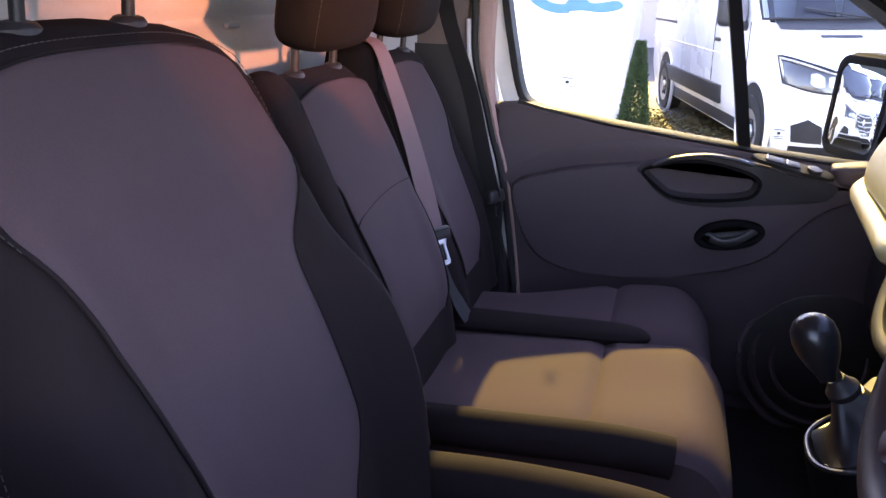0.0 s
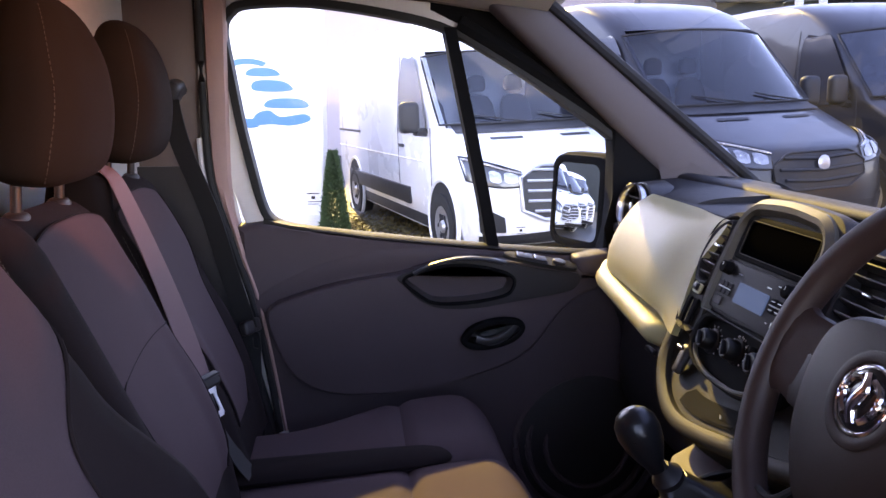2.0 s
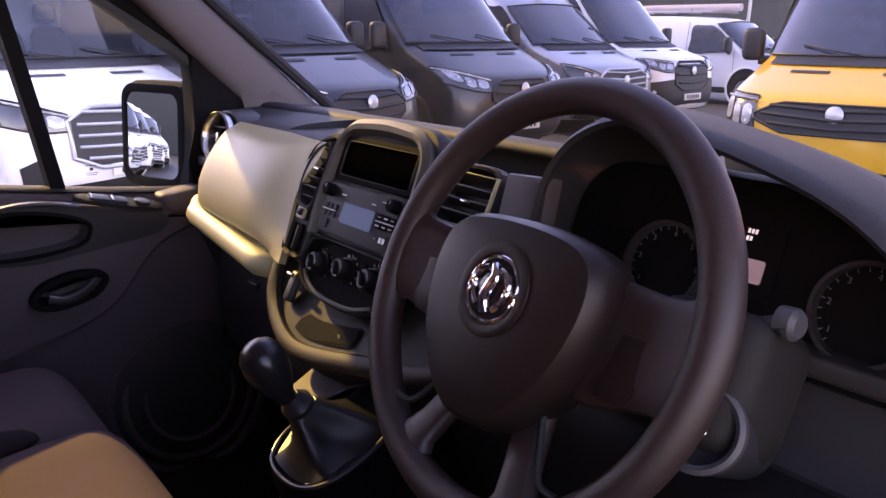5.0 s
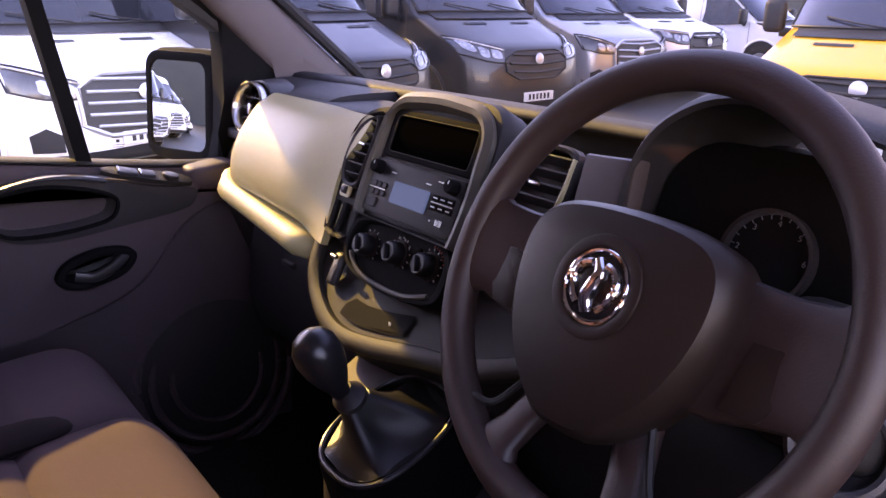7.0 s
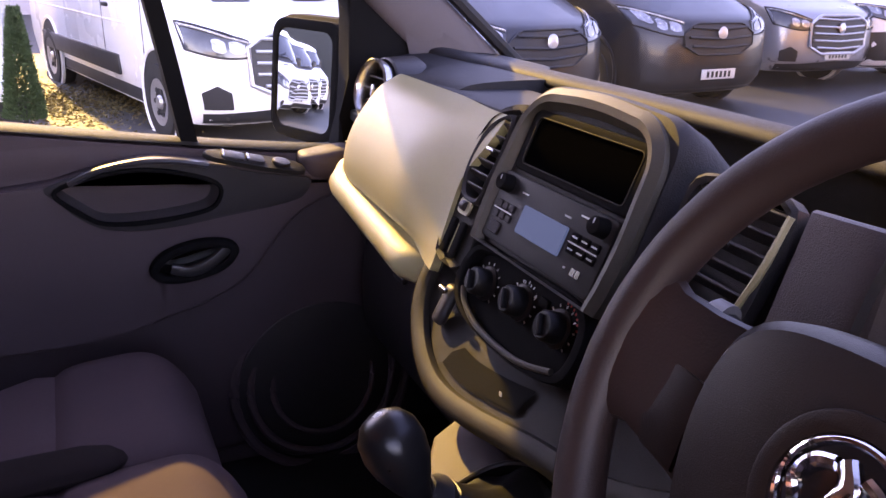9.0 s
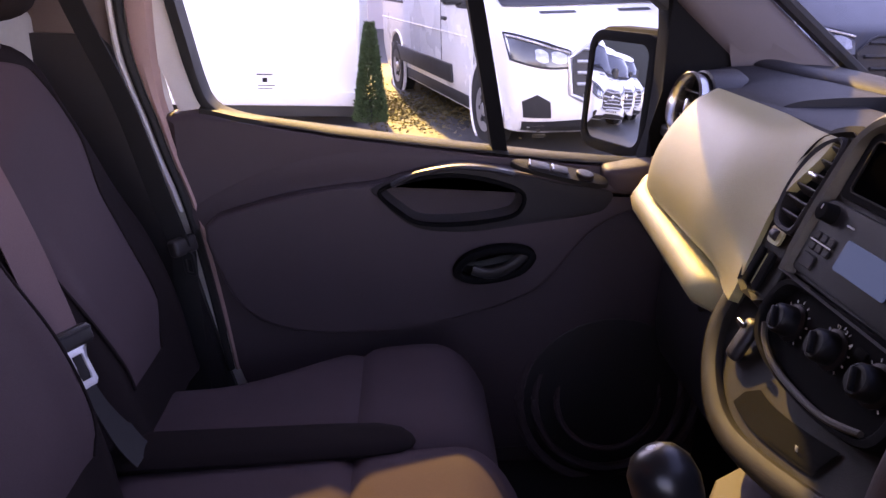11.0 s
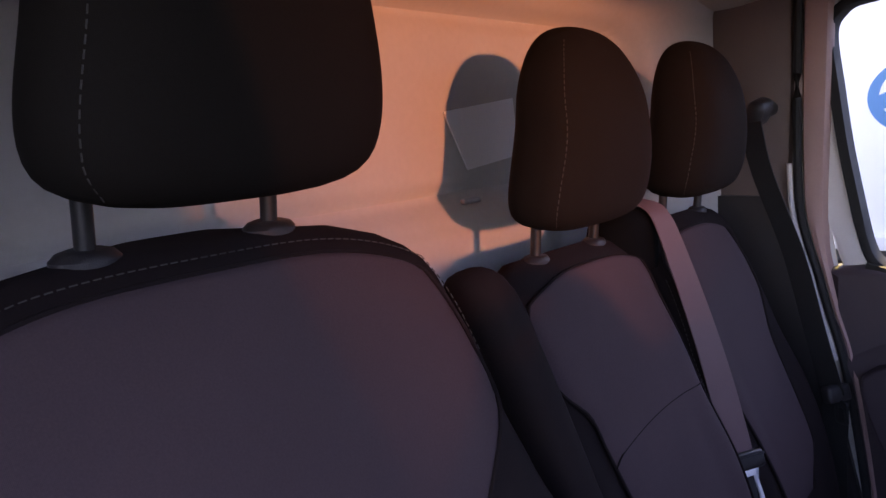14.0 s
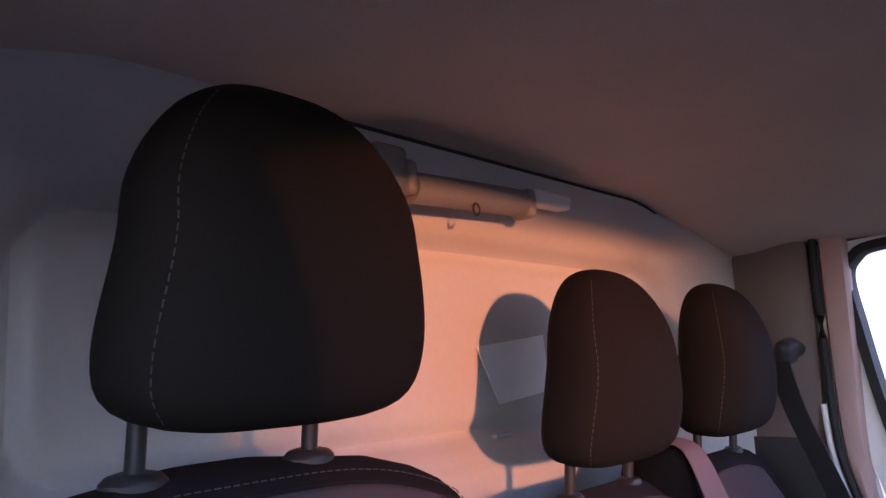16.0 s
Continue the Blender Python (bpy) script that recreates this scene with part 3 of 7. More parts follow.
door = thing("door_1", "closed passenger door with charcoal trim and a white painted window frame", "door", (0.6, 0.80, 0.62), kind="structure")


def grown(outline, d):
    """Moves an outline outwards by d."""
    out = []
    n = len(outline)
    area = sum(outline[i][0] * outline[(i + 1) % n][1] - outline[(i + 1) % n][0] * outline[i][1] for i in range(n))
    sg = 1 if area > 0 else -1
    for i in range(n):
        a, b, c = Vector(outline[i - 1]), Vector(outline[i]), Vector(outline[(i + 1) % n])
        t = ((b - a).normalized() + (c - b).normalized()).normalized()
        out.append((b.x + t.y * d * sg, b.y - t.x * d * sg))
    return out


def door_frame(y, inward=-1):
    """u runs along x, v along z, thickness towards the cab."""
    return Matrix(((1, 0, 0, 0), (0, 0, inward, y), (0, 1, 0, 0), (0, 0, 0, 1)))


fine = [(p.x, p.y) for p in smooth_line([(u, v, 0) for u, v in WINDOW], 4, True)]
part("window_frame", ring_plate(grown(fine, 0.052), grown(fine, 0.004), 0.040, door_frame(0.805), 0.012), WHITE_METAL, door, "white painted steel window frame")
part("window_seal", ring_plate(grown(fine, 0.012), grown(fine, -0.004), 0.050, door_frame(0.808), 0.004), RUBBER, door, "black rubber window seal")
bm = bmesh.new()
bm.faces.new([bm.verts.new((u, GLASS_Y, v)) for u, v in grown(fine, 0.003)])
pane = part("pane", bm, CLEAR, door, "clear side window glass")
pane.visible_shadow = False
part("divider", loft([[Vector((x + dx, y, z)) for dx, y in ((-0.013, 0.752), (0.013, 0.752), (0.013, 0.80), (-0.013, 0.80))] for x, z in ((0.600, 1.735), (0.640, 1.55), (0.676, 1.38), (0.701, 1.25))]), RADIO_BLACK, door, "black quarter light divider bar")
# black sail cover in the front corner of the frame
part("sail_cover", plate([(0.948, 1.235), (1.15, 1.235), (1.16, 1.42), (1.10, 1.515), (1.02, 1.55), (0.958, 1.555), (0.967, 1.47), (0.968, 1.37), (0.964, 1.30)], 0.056, door_frame(0.808), 0.012), RADIO_BLACK, door)
part("frame_front", tube([(0.62, 0.770, 1.745), (0.80, 0.772, 1.640), (1.00, 0.775, 1.505), (1.07, 0.775, 1.44)], 0.020, 8, 6), RADIO_BLACK, door, "black upper door seal along the front pillar")
part("frame_web", loft([[Vector((x, y, z)) for y, z in ((0.764, zl), (0.764, zu), (0.790, zu), (0.790, zl))] for x, zl, zu in ((0.56, 1.770, 1.905), (0.62, 1.742, 1.865), (0.70, 1.698, 1.810), (0.80, 1.636, 1.745), (0.92, 1.556, 1.662), (1.00, 1.500, 1.605), (1.07, 1.440, 1.550), (1.12, 1.42, 1.515))]), RADIO_BLACK, door, "black door frame against the pillar")

# inner trim: flat upper panel with a rounded top ledge
top = [(0.142, 1.322), (0.200, 1.330), (0.260, 1.313), (0.420, 1.288), (0.560, 1.272), (0.709, 1.256), (0.840, 1.244), (0.960, 1.238)]
low = [(1.08, 1.236), (1.10, 1.10), (1.09, 0.70), (0.30, 0.64), (0.235, 0.86), (0.190, 1.04), (0.160, 1.20)]
part("upper_trim", plate(top + low, 0.055, door_frame(0.792), 0.016, 3), DOOR_PLASTIC, door, "charcoal moulded door trim")
part("sill_ledge", loft([[Vector((x, y, z + dz)) for y, dz in ((0.742, -0.006 if x < 0.30 else 0.000), (0.748, 0.004), (0.770, 0.006), (0.776, -0.004))] for x, z in ((0.20, 1.330), (0.26, 1.316), (0.31, 1.3085), (0.42, 1.2925), (0.56, 1.2765), (0.709, 1.2605), (0.84, 1.2485), (0.97, 1.243))]), RIM_DASH, door, "pale window sill ledge")
# proud lower panel with the swooping upper edge
swoop = [(0.205, 1.145), (0.280, 1.178), (0.354, 1.198), (0.430, 1.210), (0.490, 1.218), (0.535, 1.232), (0.614, 1.252), (0.679, 1.248), (0.740, 1.238), (0.861, 1.222), (0.960, 1.212)]
under = [(0.985, 1.190), (0.900, 1.165), (0.845, 1.125), (0.777, 1.038), (0.700, 0.998), (0.620, 0.974), (0.520, 0.955), (0.420, 0.946), (0.330, 0.955), (0.262, 0.990), (0.222, 1.06)]
# open pull pocket
pocket = [(0.492, 1.205), (0.530, 1.225), (0.610, 1.238), (0.690, 1.226), (0.735, 1.205), (0.728, 1.172), (0.690, 1.158), (0.620, 1.150), (0.560, 1.152), (0.525, 1.172)]
pk = [(p.x, p.y) for p in smooth_line([(u, v, 0) for u, v in pocket], 4, True)]
rim = ring_plate(grown(pk, 0.002), grown(pk, -0.005), 0.006, door_frame(0.698), 0.002)
pull = part("pull_pocket", rim, RADIO_BLACK, door, "black pull handle rim")
part("pocket_bowl", loft([[Vector((u, y, v - dz)) for u, v in grown(pk, g)] for y, g, dz in ((0.692, -0.002, 0), (0.710, -0.004, 0.0), (0.735, -0.010, 0.004), (0.746, -0.020, 0.006), (0.748, -0.030, 0.006))], end=True), POCKET, pull, "hollow black grip pocket")
part("grip_trim", tube([(0.515, 0.688, 1.221), (0.555, 0.684, 1.241), (0.615, 0.682, 1.253), (0.670, 0.686, 1.250), (0.715, 0.692, 1.240)], 0.0085, 8, 6, flat=0.6), SATIN_TRIM, pull, "bright strip over the grip")
# release handle in an oval bezel
oval = [(p.x, p.y) for p in smooth_line([(0.618, 1.070, 0), (0.640, 1.100, 0), (0.694, 1.117, 0), (0.745, 1.113, 0), (0.760, 1.092, 0), (0.735, 1.062, 0), (0.677, 1.046, 0), (0.635, 1.050, 0)], 4, True)]
# proud lower panel, cut out for the pocket and the release
lt = [(p.x, p.y) for p in smooth_line([(u, v, 0) for u, v in swoop + under], 3, True)]
part("lower_trim", holed_plate(lt, [pk[::-1], oval[::-1]], 0.070, door_frame(0.770), 0.030, 5), DOOR_PLASTIC, door, "charcoal padded lower door panel")
grip = [(p.x, p.y) for p in smooth_line([(u, v, 0) for u, v in ((0.480, 1.212), (0.520, 1.229), (0.575, 1.247), (0.650, 1.251), (0.715, 1.240), (0.800, 1.222), (0.880, 1.210), (0.878, 1.184), (0.850, 1.169), (0.737, 1.151), (0.657, 1.139), (0.600, 1.138), (0.556, 1.145), (0.522, 1.166), (0.498, 1.192))], 3, True)]
part("grip_panel", holed_plate(grip, [pk[::-1]], 0.005, door_frame(0.7015), 0.002, 2), HOOD_GREY, door, "black insert round the pull pocket")
part("armrest_edge", tube([(x, 0.712, z - 0.003) for x, z in swoop[:6]], 0.0045, 8, 4), DOOR_PLASTIC, door)
crest = [(0.175, 1.150), (0.24, 1.188), (0.32, 1.222), (0.42, 1.246), (0.52, 1.252), (0.60, 1.248), (0.66, 1.236), (0.70, 1.222)]
part("crest", loft([[Vector((x, y, z + dz)) for y, dz in ((0.738, 0.018), (0.735, 0.010), (0.7325, 0.0), (0.735, -0.018), (0.738, -0.036))] for x, z in [(p.x, p.y) for p in smooth_line([(a, b, 0) for a, b in crest], 5)]], caps=False, closed=False), DOOR_PLASTIC, door, "soft moulded crest above the armrest")
latch = part("latch_bezel", ring_plate(oval, grown(oval, -0.015), 0.016, door_frame(0.697), 0.006), RADIO_BLACK, door, "black oval release bezel")
part("latch_cup", loft([[Vector((u, y, v)) for u, v in grown(oval, g)] for y, g in ((0.694, -0.006), (0.715, -0.010), (0.728, -0.018), (0.730, -0.026))], end=True), SATIN_BLACK, latch)
part("latch_lever", tube([(0.652, 0.690, 1.072), (0.680, 0.684, 1.066), (0.712, 0.682, 1.078), (0.742, 0.688, 1.100)], 0.010, 8, 6, flat=0.55, up=(0, 1, 0)), DARK_STEEL, latch, "dark satin release lever")
# switch pack on the armrest
pk_line = [(p.x, p.y) for p in smooth_line([(u, v, 0) for u, v in ((-0.080, -0.010), (-0.074, 0.012), (0.0, 0.018), (0.066, 0.015), (0.082, 0.0), (0.070, -0.015), (0.0, -0.019))], 5, True)]
pf = basis((0.794, 0.702, 1.236), (1, 0.0, -0.20), (0, 1, 0.35))
pack = part("switch_pack", plate(pk_line, 0.008, pf, 0.003, 3), CONSOLE_GREY, door, "window switch pack")
for u_, w_ in ((-0.040, 0.038), (-0.004, 0.030)):
    sw = part("switch", plate(round_rect(w_, 0.022, 0.005, 4, (u_, 0.0)), 0.004, pf @ Matrix.Translation((0, 0, 0.008)), 0.0015), SATIN_TRIM, pack, "window switch")
    part("switch_edge", tube([pf @ Vector((u_ - w_ / 2 + 0.003, q, 0.0125)) for q in (-0.009, 0.0, 0.009)], 0.0016, 6, 3), STEEL, sw, "bright switch edge")
part("mirror_dial", cyl(0.015, 0.008, pf @ Vector((0.040, 0.0, 0.010)), (0.2, -0.2, 1), bevel=0.002), BLACK_PLASTIC, pack)
# corner piece under the mirror that meets the dash
corner = [(0.872, 1.243), (0.905, 1.250), (0.955, 1.256), (0.972, 1.246), (0.965, 1.225), (0.930, 1.203), (0.900, 1.203), (0.878, 1.212)]
part("corner_trim", loft([[Vector((p.x, y, p.y)) for p in smooth_line([(0.92 + (u - 0.92) * k, 1.228 + (v - 1.228) * k, 0) for u, v in corner], 5, True)] for y, k in ((0.750, 1.0), (0.715, 1.0), (0.704, 0.93), (0.698, 0.80), (0.695, 0.55), (0.694, 0.2))]), DOOR_PLASTIC, door, "grey corner piece against the dash")
# outer skin of the door
part("outer_skin", rbox((1.02, 0.02, 0.84), (0.61, 0.872, 0.765), 0.008), WHITE_PAINT, door, "white painted outer door skin")
part("lower_kick", rbox((0.92, 0.10, 0.16), (0.66, 0.815, 0.625), 0.01), DOOR_PLASTIC, door)
# loudspeaker rings low in the door
for r_, w_ in ((0.172, 0.010), (0.142, 0.008), (0.100, 0.006)):
    part("speaker_ring", tube([(0.925 + r_ * math.cos(a), 0.736 + 0.02 * math.sin(a), 0.790 + r_ * math.sin(a)) for a in [2 * math.pi * i / 20 for i in range(20)]], w_, 8, 2, True), DOOR_PLASTIC, door)
part("speaker_grille", cyl(0.168, 0.012, (0.925, 0.742, 0.790), (0, -1, 0.0), bevel=0.004, seg=36), BLACK_PLASTIC, door)
# etched marks on both panes: plain bars
for cx, cz, k in ((0.305, 1.372, 1.0), (0.765, 1.292, 0.8)):
    for dx, dz, w, h in ((0, 0.014, 0.026, 0.0022), (0, 0.005, 0.008, 0.007), (0.002, -0.004, 0.028, 0.0015), (0, -0.009, 0.024, 0.0015)):
        part("glass_mark", plate([(cx + (dx - w / 2) * k, cz + (dz - h / 2) * k), (cx + (dx + w / 2) * k, cz + (dz - h / 2) * k), (cx + (dx + w / 2) * k, cz + (dz + h / 2) * k), (cx + (dx - w / 2) * k, cz + (dz + h / 2) * k)], 0.0006, door_frame(GLASS_Y - 0.002)), BLACK_PLASTIC, pane)

# unseen driver's door, closed, glass wound down; added to cut light in the footwell
dd = thing("door_2", "unseen closed driver door, window wound right down, added to block light", "door", (0.6, -0.80, 0.62), kind="structure")
part("window_frame", ring_plate(grown(fine, 0.052), grown(fine, 0.004), 0.040, door_frame(-0.805, 1), 0.012), WHITE_METAL, dd, "white painted steel window frame")
part("upper_trim", plate(top + low, 0.055, door_frame(-0.792, 1), 0.016, 3), DOOR_PLASTIC, dd, "charcoal moulded door trim")
part("outer_skin", rbox((1.02, 0.02, 0.84), (0.61, -0.872, 0.765), 0.008), WHITE_PAINT, dd, "white painted outer door skin")
part("lower_kick", rbox((0.92, 0.10, 0.16), (0.66, -0.815, 0.625), 0.01), DOOR_PLASTIC, dd)

part("sail_cover", plate([(0.948, 1.235), (1.15, 1.235), (1.16, 1.42), (1.10, 1.515), (1.02, 1.55), (0.958, 1.555), (0.967, 1.47), (0.968, 1.37), (0.964, 1.30)], 0.056, door_frame(-0.808, 1), 0.012), RADIO_BLACK, dd)

# door mirror on its arm
mirror = thing("door_mirror", "black passenger door mirror with a silver convex glass", "door mirror", (1.05, 0.86, 1.24))
mf = basis((0.948, 0.934, 1.338), (0.45, -0.89, 0), (0.045, 0.02, 1))
part("housing", loft([[mf @ Vector((u, v, w)) for u, v in round_rect(a, b, c, 6, (0.022, 0))] for w, a, b, c in ((0.006, 0.206, 0.222, 0.034), (-0.004, 0.224, 0.240, 0.040), (-0.040, 0.226, 0.245, 0.05), (-0.085, 0.170, 0.215, 0.05), (-0.115, 0.100, 0.140, 0.045))]), RADIO_BLACK, mirror, "black textured mirror housing")
gr = [[mf @ Vector((u * k, v * k, 0.0125 - (u * u + v * v) * k * k / 5.0)) for u, v in round_rect(0.158, 0.196, 0.026, 8)] for k in (1.0, 0.9, 0.8, 0.7, 0.6, 0.5, 0.4, 0.3, 0.2, 0.1, 0.03)]
part("mirror_glass", loft(gr), MIRROR, mirror, "silver convex mirror glass")
part("bezel", ring_plate(round_rect(0.190, 0.228, 0.036, 6, (0.006, 0)), round_rect(0.150, 0.188, 0.024, 6), 0.010, mf @ Matrix.Translation((0, 0, 0.004)), 0.003), RADIO_BLACK, mirror)
part("arm", tube([(0.985, 0.90, 1.245), (1.03, 0.87, 1.225), (1.06, 0.82, 1.232)], 0.028, 10, 6), BLACK_PLASTIC, mirror)

# its unseen twin outside the driver's door, added to block the orange spot
twin = thing("door_mirror", "unseen black driver door mirror with a silver convex glass, added to block light", "door mirror", (1.05, -0.86, 1.24))
mt = basis((0.948, -0.934, 1.338), (-0.45, -0.89, 0), (0.045, -0.02, 1))
part("housing", loft([[mt @ Vector((u, v, w)) for u, v in round_rect(a, b, c, 6, (0.022, 0))] for w, a, b, c in ((0.006, 0.206, 0.222, 0.034), (-0.004, 0.224, 0.240, 0.040), (-0.040, 0.226, 0.245, 0.05), (-0.085, 0.170, 0.215, 0.05), (-0.115, 0.100, 0.140, 0.045))]), RADIO_BLACK, twin, "black textured mirror housing")
part("mirror_glass", loft([[mt @ Vector((u * k, v * k, 0.0125 - (u * u + v * v) * k * k / 5.0)) for u, v in round_rect(0.158, 0.196, 0.026, 8)] for k in (1.0, 0.8, 0.6, 0.4, 0.2, 0.03)]), MIRROR, twin, "silver convex mirror glass")
part("arm", tube([(0.985, -0.90, 1.245), (1.03, -0.87, 1.225), (1.06, -0.82, 1.232)], 0.028, 10, 6), BLACK_PLASTIC, twin)

# ---- seats ----
def sgn_pow(v, k):
    return math.copysign(abs(v) ** k, v)


def line_at(table, v):
    """Reads a table of (v, value) with straight steps between."""
    for (a, p), (b, q) in zip(table, table[1:]):
        if v <= b:
            return lerp(p, q, min(1.0, max(0.0, (v - a) / (b - a))))
    return table[-1][1]


class Back:
    """The rounded wedge of a backrest: s runs across from -1 to 1, v up from 0 to 1."""
    def __init__(self, yc, hw, foot, head, thick=0.115, lumbar=0.012, bolster=0.022, full=0.6, widths=None):
        self.yc, self.hw, self.foot, self.head = yc, hw, Vector((foot[0], yc, foot[1])), Vector((head[0], yc, head[1]))
        self.up = (self.head - self.foot).normalized()
        self.out = Vector((self.up.z, 0, -self.up.x))
        self.thick, self.lumbar, self.bolster, self.full, self.widths = thick, lumbar, bolster, full, widths

    def half(self, v):
        if self.widths:
            w = sum(line_at(self.widths, v + d) for d in (-0.03, -0.015, 0.0, 0.015, 0.03)) / 5
            return w * math.sqrt(max(0.0, 1 - max(0, (v - 0.85) / 0.152) ** 2.6))
        return self.hw * curve_at([(0, 0.86), (0.12, 0.95), (0.38, 1.0), (0.60, 0.97), (0.84, 0.90)], v) * math.sqrt(max(0.0, 1 - max(0, (v - 0.84) / 0.192) ** 2.8))

    def depth(self, v):
        return self.thick * curve_at([(0, 0.8), (0.25, 1.0), (0.7, 0.85), (1.0, 0.62)], v) * math.sqrt(max(0.0, 1 - max(0, (v - 0.90) / 0.105) ** 2.5))

    def front(self, s, v, lift=0.0):
        c = min(1.0, abs(s)) ** (2.4 if self.full < 0.9 else 1.5)
        d = self.depth(v) / 2 * math.sqrt(max(0, 1 - c * c)) ** self.full
        bol = self.bolster * curve_at([(0.45, 0), (0.78, 1), (0.97, 0.1)], abs(s)) * curve_at([(0.0, 0.9), (0.40, 1.0), (0.62, 0.35), (0.85, 0.0)], v)
        lum = self.lumbar * (1 - s * s) * math.exp(-((v - 0.33) / 0.22) ** 2)
        c0 = self.foot + (self.head - self.foot) * v
        return c0 + Vector((0, self.half(v) * s, 0)) + self.out * (d + bol + lum + lift)

    def shell(self):
        rings = []
        for i in range(45):
            v = i / 44
            ring = []
            for k in range(31):
                s = -math.cos(math.pi * k / 30)
                ring.append(self.front(s, v))
            c0 = self.foot + (self.head - self.foot) * v
            for k in range(1, 16):
                s = math.cos(math.pi * k / 16)
                ring.append(c0 + Vector((0, self.half(v) * s, 0)) - self.out * self.depth(v) / 2 * math.sqrt(max(0, 1 - abs(s) ** 5)))
            rings.append(ring)
        return loft(rings)

    def patch(self, v0, v1, width, lift=0.005, nu=24, nv=40, arch=0.0):
        """A cloth panel lying on the front, domed in from its seam."""
        rows = []
        for i in range(nv + 1):
            row = []
            for k in range(nu + 1):
                q = lerp(-1, 1, k / nu)
                v = lerp(v0, v1 - arch * abs(q) ** 3.6, 1 - (1 - i / nv) ** 1.9)
                lo, hi = width(v)
                s = lerp(lo, hi, k / nu)
                edge = min((1 - abs(q)) * 5, (i / nv) * 12, (1 - i / nv) * 12, 1.0)
                row.append(self.front(s, v, 0.0012 + lift * edge ** 0.5))
            rows.append(row)
        return loft(rows, caps=False, closed=False)

    def seam(self, v0, v1, width, lift=0.003, n=26, arch=0.0):
        vv = [lerp(v0, v1 - arch, 1 - (1 - i / n) ** 1.9) for i in range(n + 1)]
        left = [self.front(width(v)[0], v, lift) for v in vv]
        right = [self.front(width(v)[1], v, lift) for v in reversed(vv)]
        top = []
        for k in range(1, 24):
            v = v1 - arch * abs(k / 12 - 1) ** 3.6
            top.append(self.front(lerp(width(v)[0], width(v)[1], k / 24), v, lift))
        return left + top + right


def stitches(line, parent, gap=0.007, length=0.0045, r=0.0005):
    """Pale thread along a seam, one short bar at a time."""
    bm = bmesh.new()
    pts = smooth_line(line, 6)
    run, nxt = 0.0, 0.0
    for a, b in zip(pts, pts[1:]):
        d = (b - a)
        L = d.length
        if L < 1e-6:
            continue
        d /= L
        while nxt < run + L:
            p = a + d * (nxt - run)
            cyl(r, length, p, d, seg=5, bm=bm)
            nxt += gap
        run += L
    return part("stitching", bm, THREAD, parent, "pale stitching")


def head_restraint(parent, at, lean=-5, w=0.262, h=0.236, dp=0.105, post=0.068, gap=0.032, stitch=True, ahead=0.012):
    """Cushion on two posts. at: the middle between the feet of the posts."""
    m = Matrix.Translation(at) @ pose(0, 0, 0, 0, -lean, 0)
    rings = []
    n = 30
    for i in range(n + 1):
        t = i / n
        z = gap + h * (0.5 - 0.5 * math.cos(math.pi * t))
        q = (z - gap) / h
        hw = w / 2 * curve_at([(0, 0.97), (0.22, 1.0), (0.60, 0.90), (1.0, 0.66)], q) * (max(0.0, 1 - abs(2 * q - 1) ** (5.5 if q > 0.5 else 11))) ** 0.42
        hd = dp / 2 * curve_at([(0, 0.96), (0.4, 1.0), (1.0, 0.78)], q) * (max(0.0, 1 - abs(2 * q - 1) ** (4.5 if q > 0.5 else 9))) ** 0.5
        ring = []
        for k in range(36):
            a = 2 * math.pi * k / 36
            ring.append(m @ Vector((ahead + 0.012 * math.sin(math.pi * q) - 0.014 * q * q + hd * sgn_pow(math.sin(a), 0.72), hw * sgn_pow(math.cos(a), 0.62), z)))
        rings.append(ring)
    rest = part("headrest", loft(rings), REST_CLOTH, parent, "black cloth headrest")
    if stitch:
        for sd in (-1, ):
            line = []
            for i in range(15):
                q = lerp(0.06, 0.93, i / 14)
                hw = w / 2 * curve_at([(0, 0.97), (0.22, 1.0), (0.60, 0.90), (1.0, 0.66)], q) * (max(0.0, 1 - abs(2 * q - 1) ** (5.5 if q > 0.5 else 11))) ** 0.42
                hd = dp / 2 * curve_at([(0, 0.96), (0.4, 1.0), (1.0, 0.78)], q) * (max(0.0, 1 - abs(2 * q - 1) ** (4.5 if q > 0.5 else 9))) ** 0.5
                c = 0.91
                sn = math.sqrt(1 - (c ** (1 / 0.62)) ** 2)
                line.append(m @ Vector((ahead + 0.012 * math.sin(math.pi * q) - 0.014 * q * q + hd * sn ** 0.72 + 0.0004, sd * hw * c, gap + h * q)))
            stitches(line, rest)
    for sd in (-1, 1):
        p0, p1 = m @ Vector((0, sd * post, -0.02)), m @ Vector((0, sd * post, gap + 0.03))
        part("post", tube([p0, (p0 + p1) / 2, p1], 0.0063, 12, 3), DARK_STEEL, parent, "dark steel headrest post")
        part("post_guide", loft([[m @ Vector((a * math.cos(t), sd * post + b * math.sin(t), z)) for t in [2 * math.pi * k / 20 for k in range(20)]]
                                 for z, a, b in ((-0.006, 0.014, 0.022), (0.000, 0.014, 0.022), (0.004, 0.011, 0.018), (0.0055, 0.008, 0.012))]), BLACK_PLASTIC, parent, "black plastic post guide")
    return rest


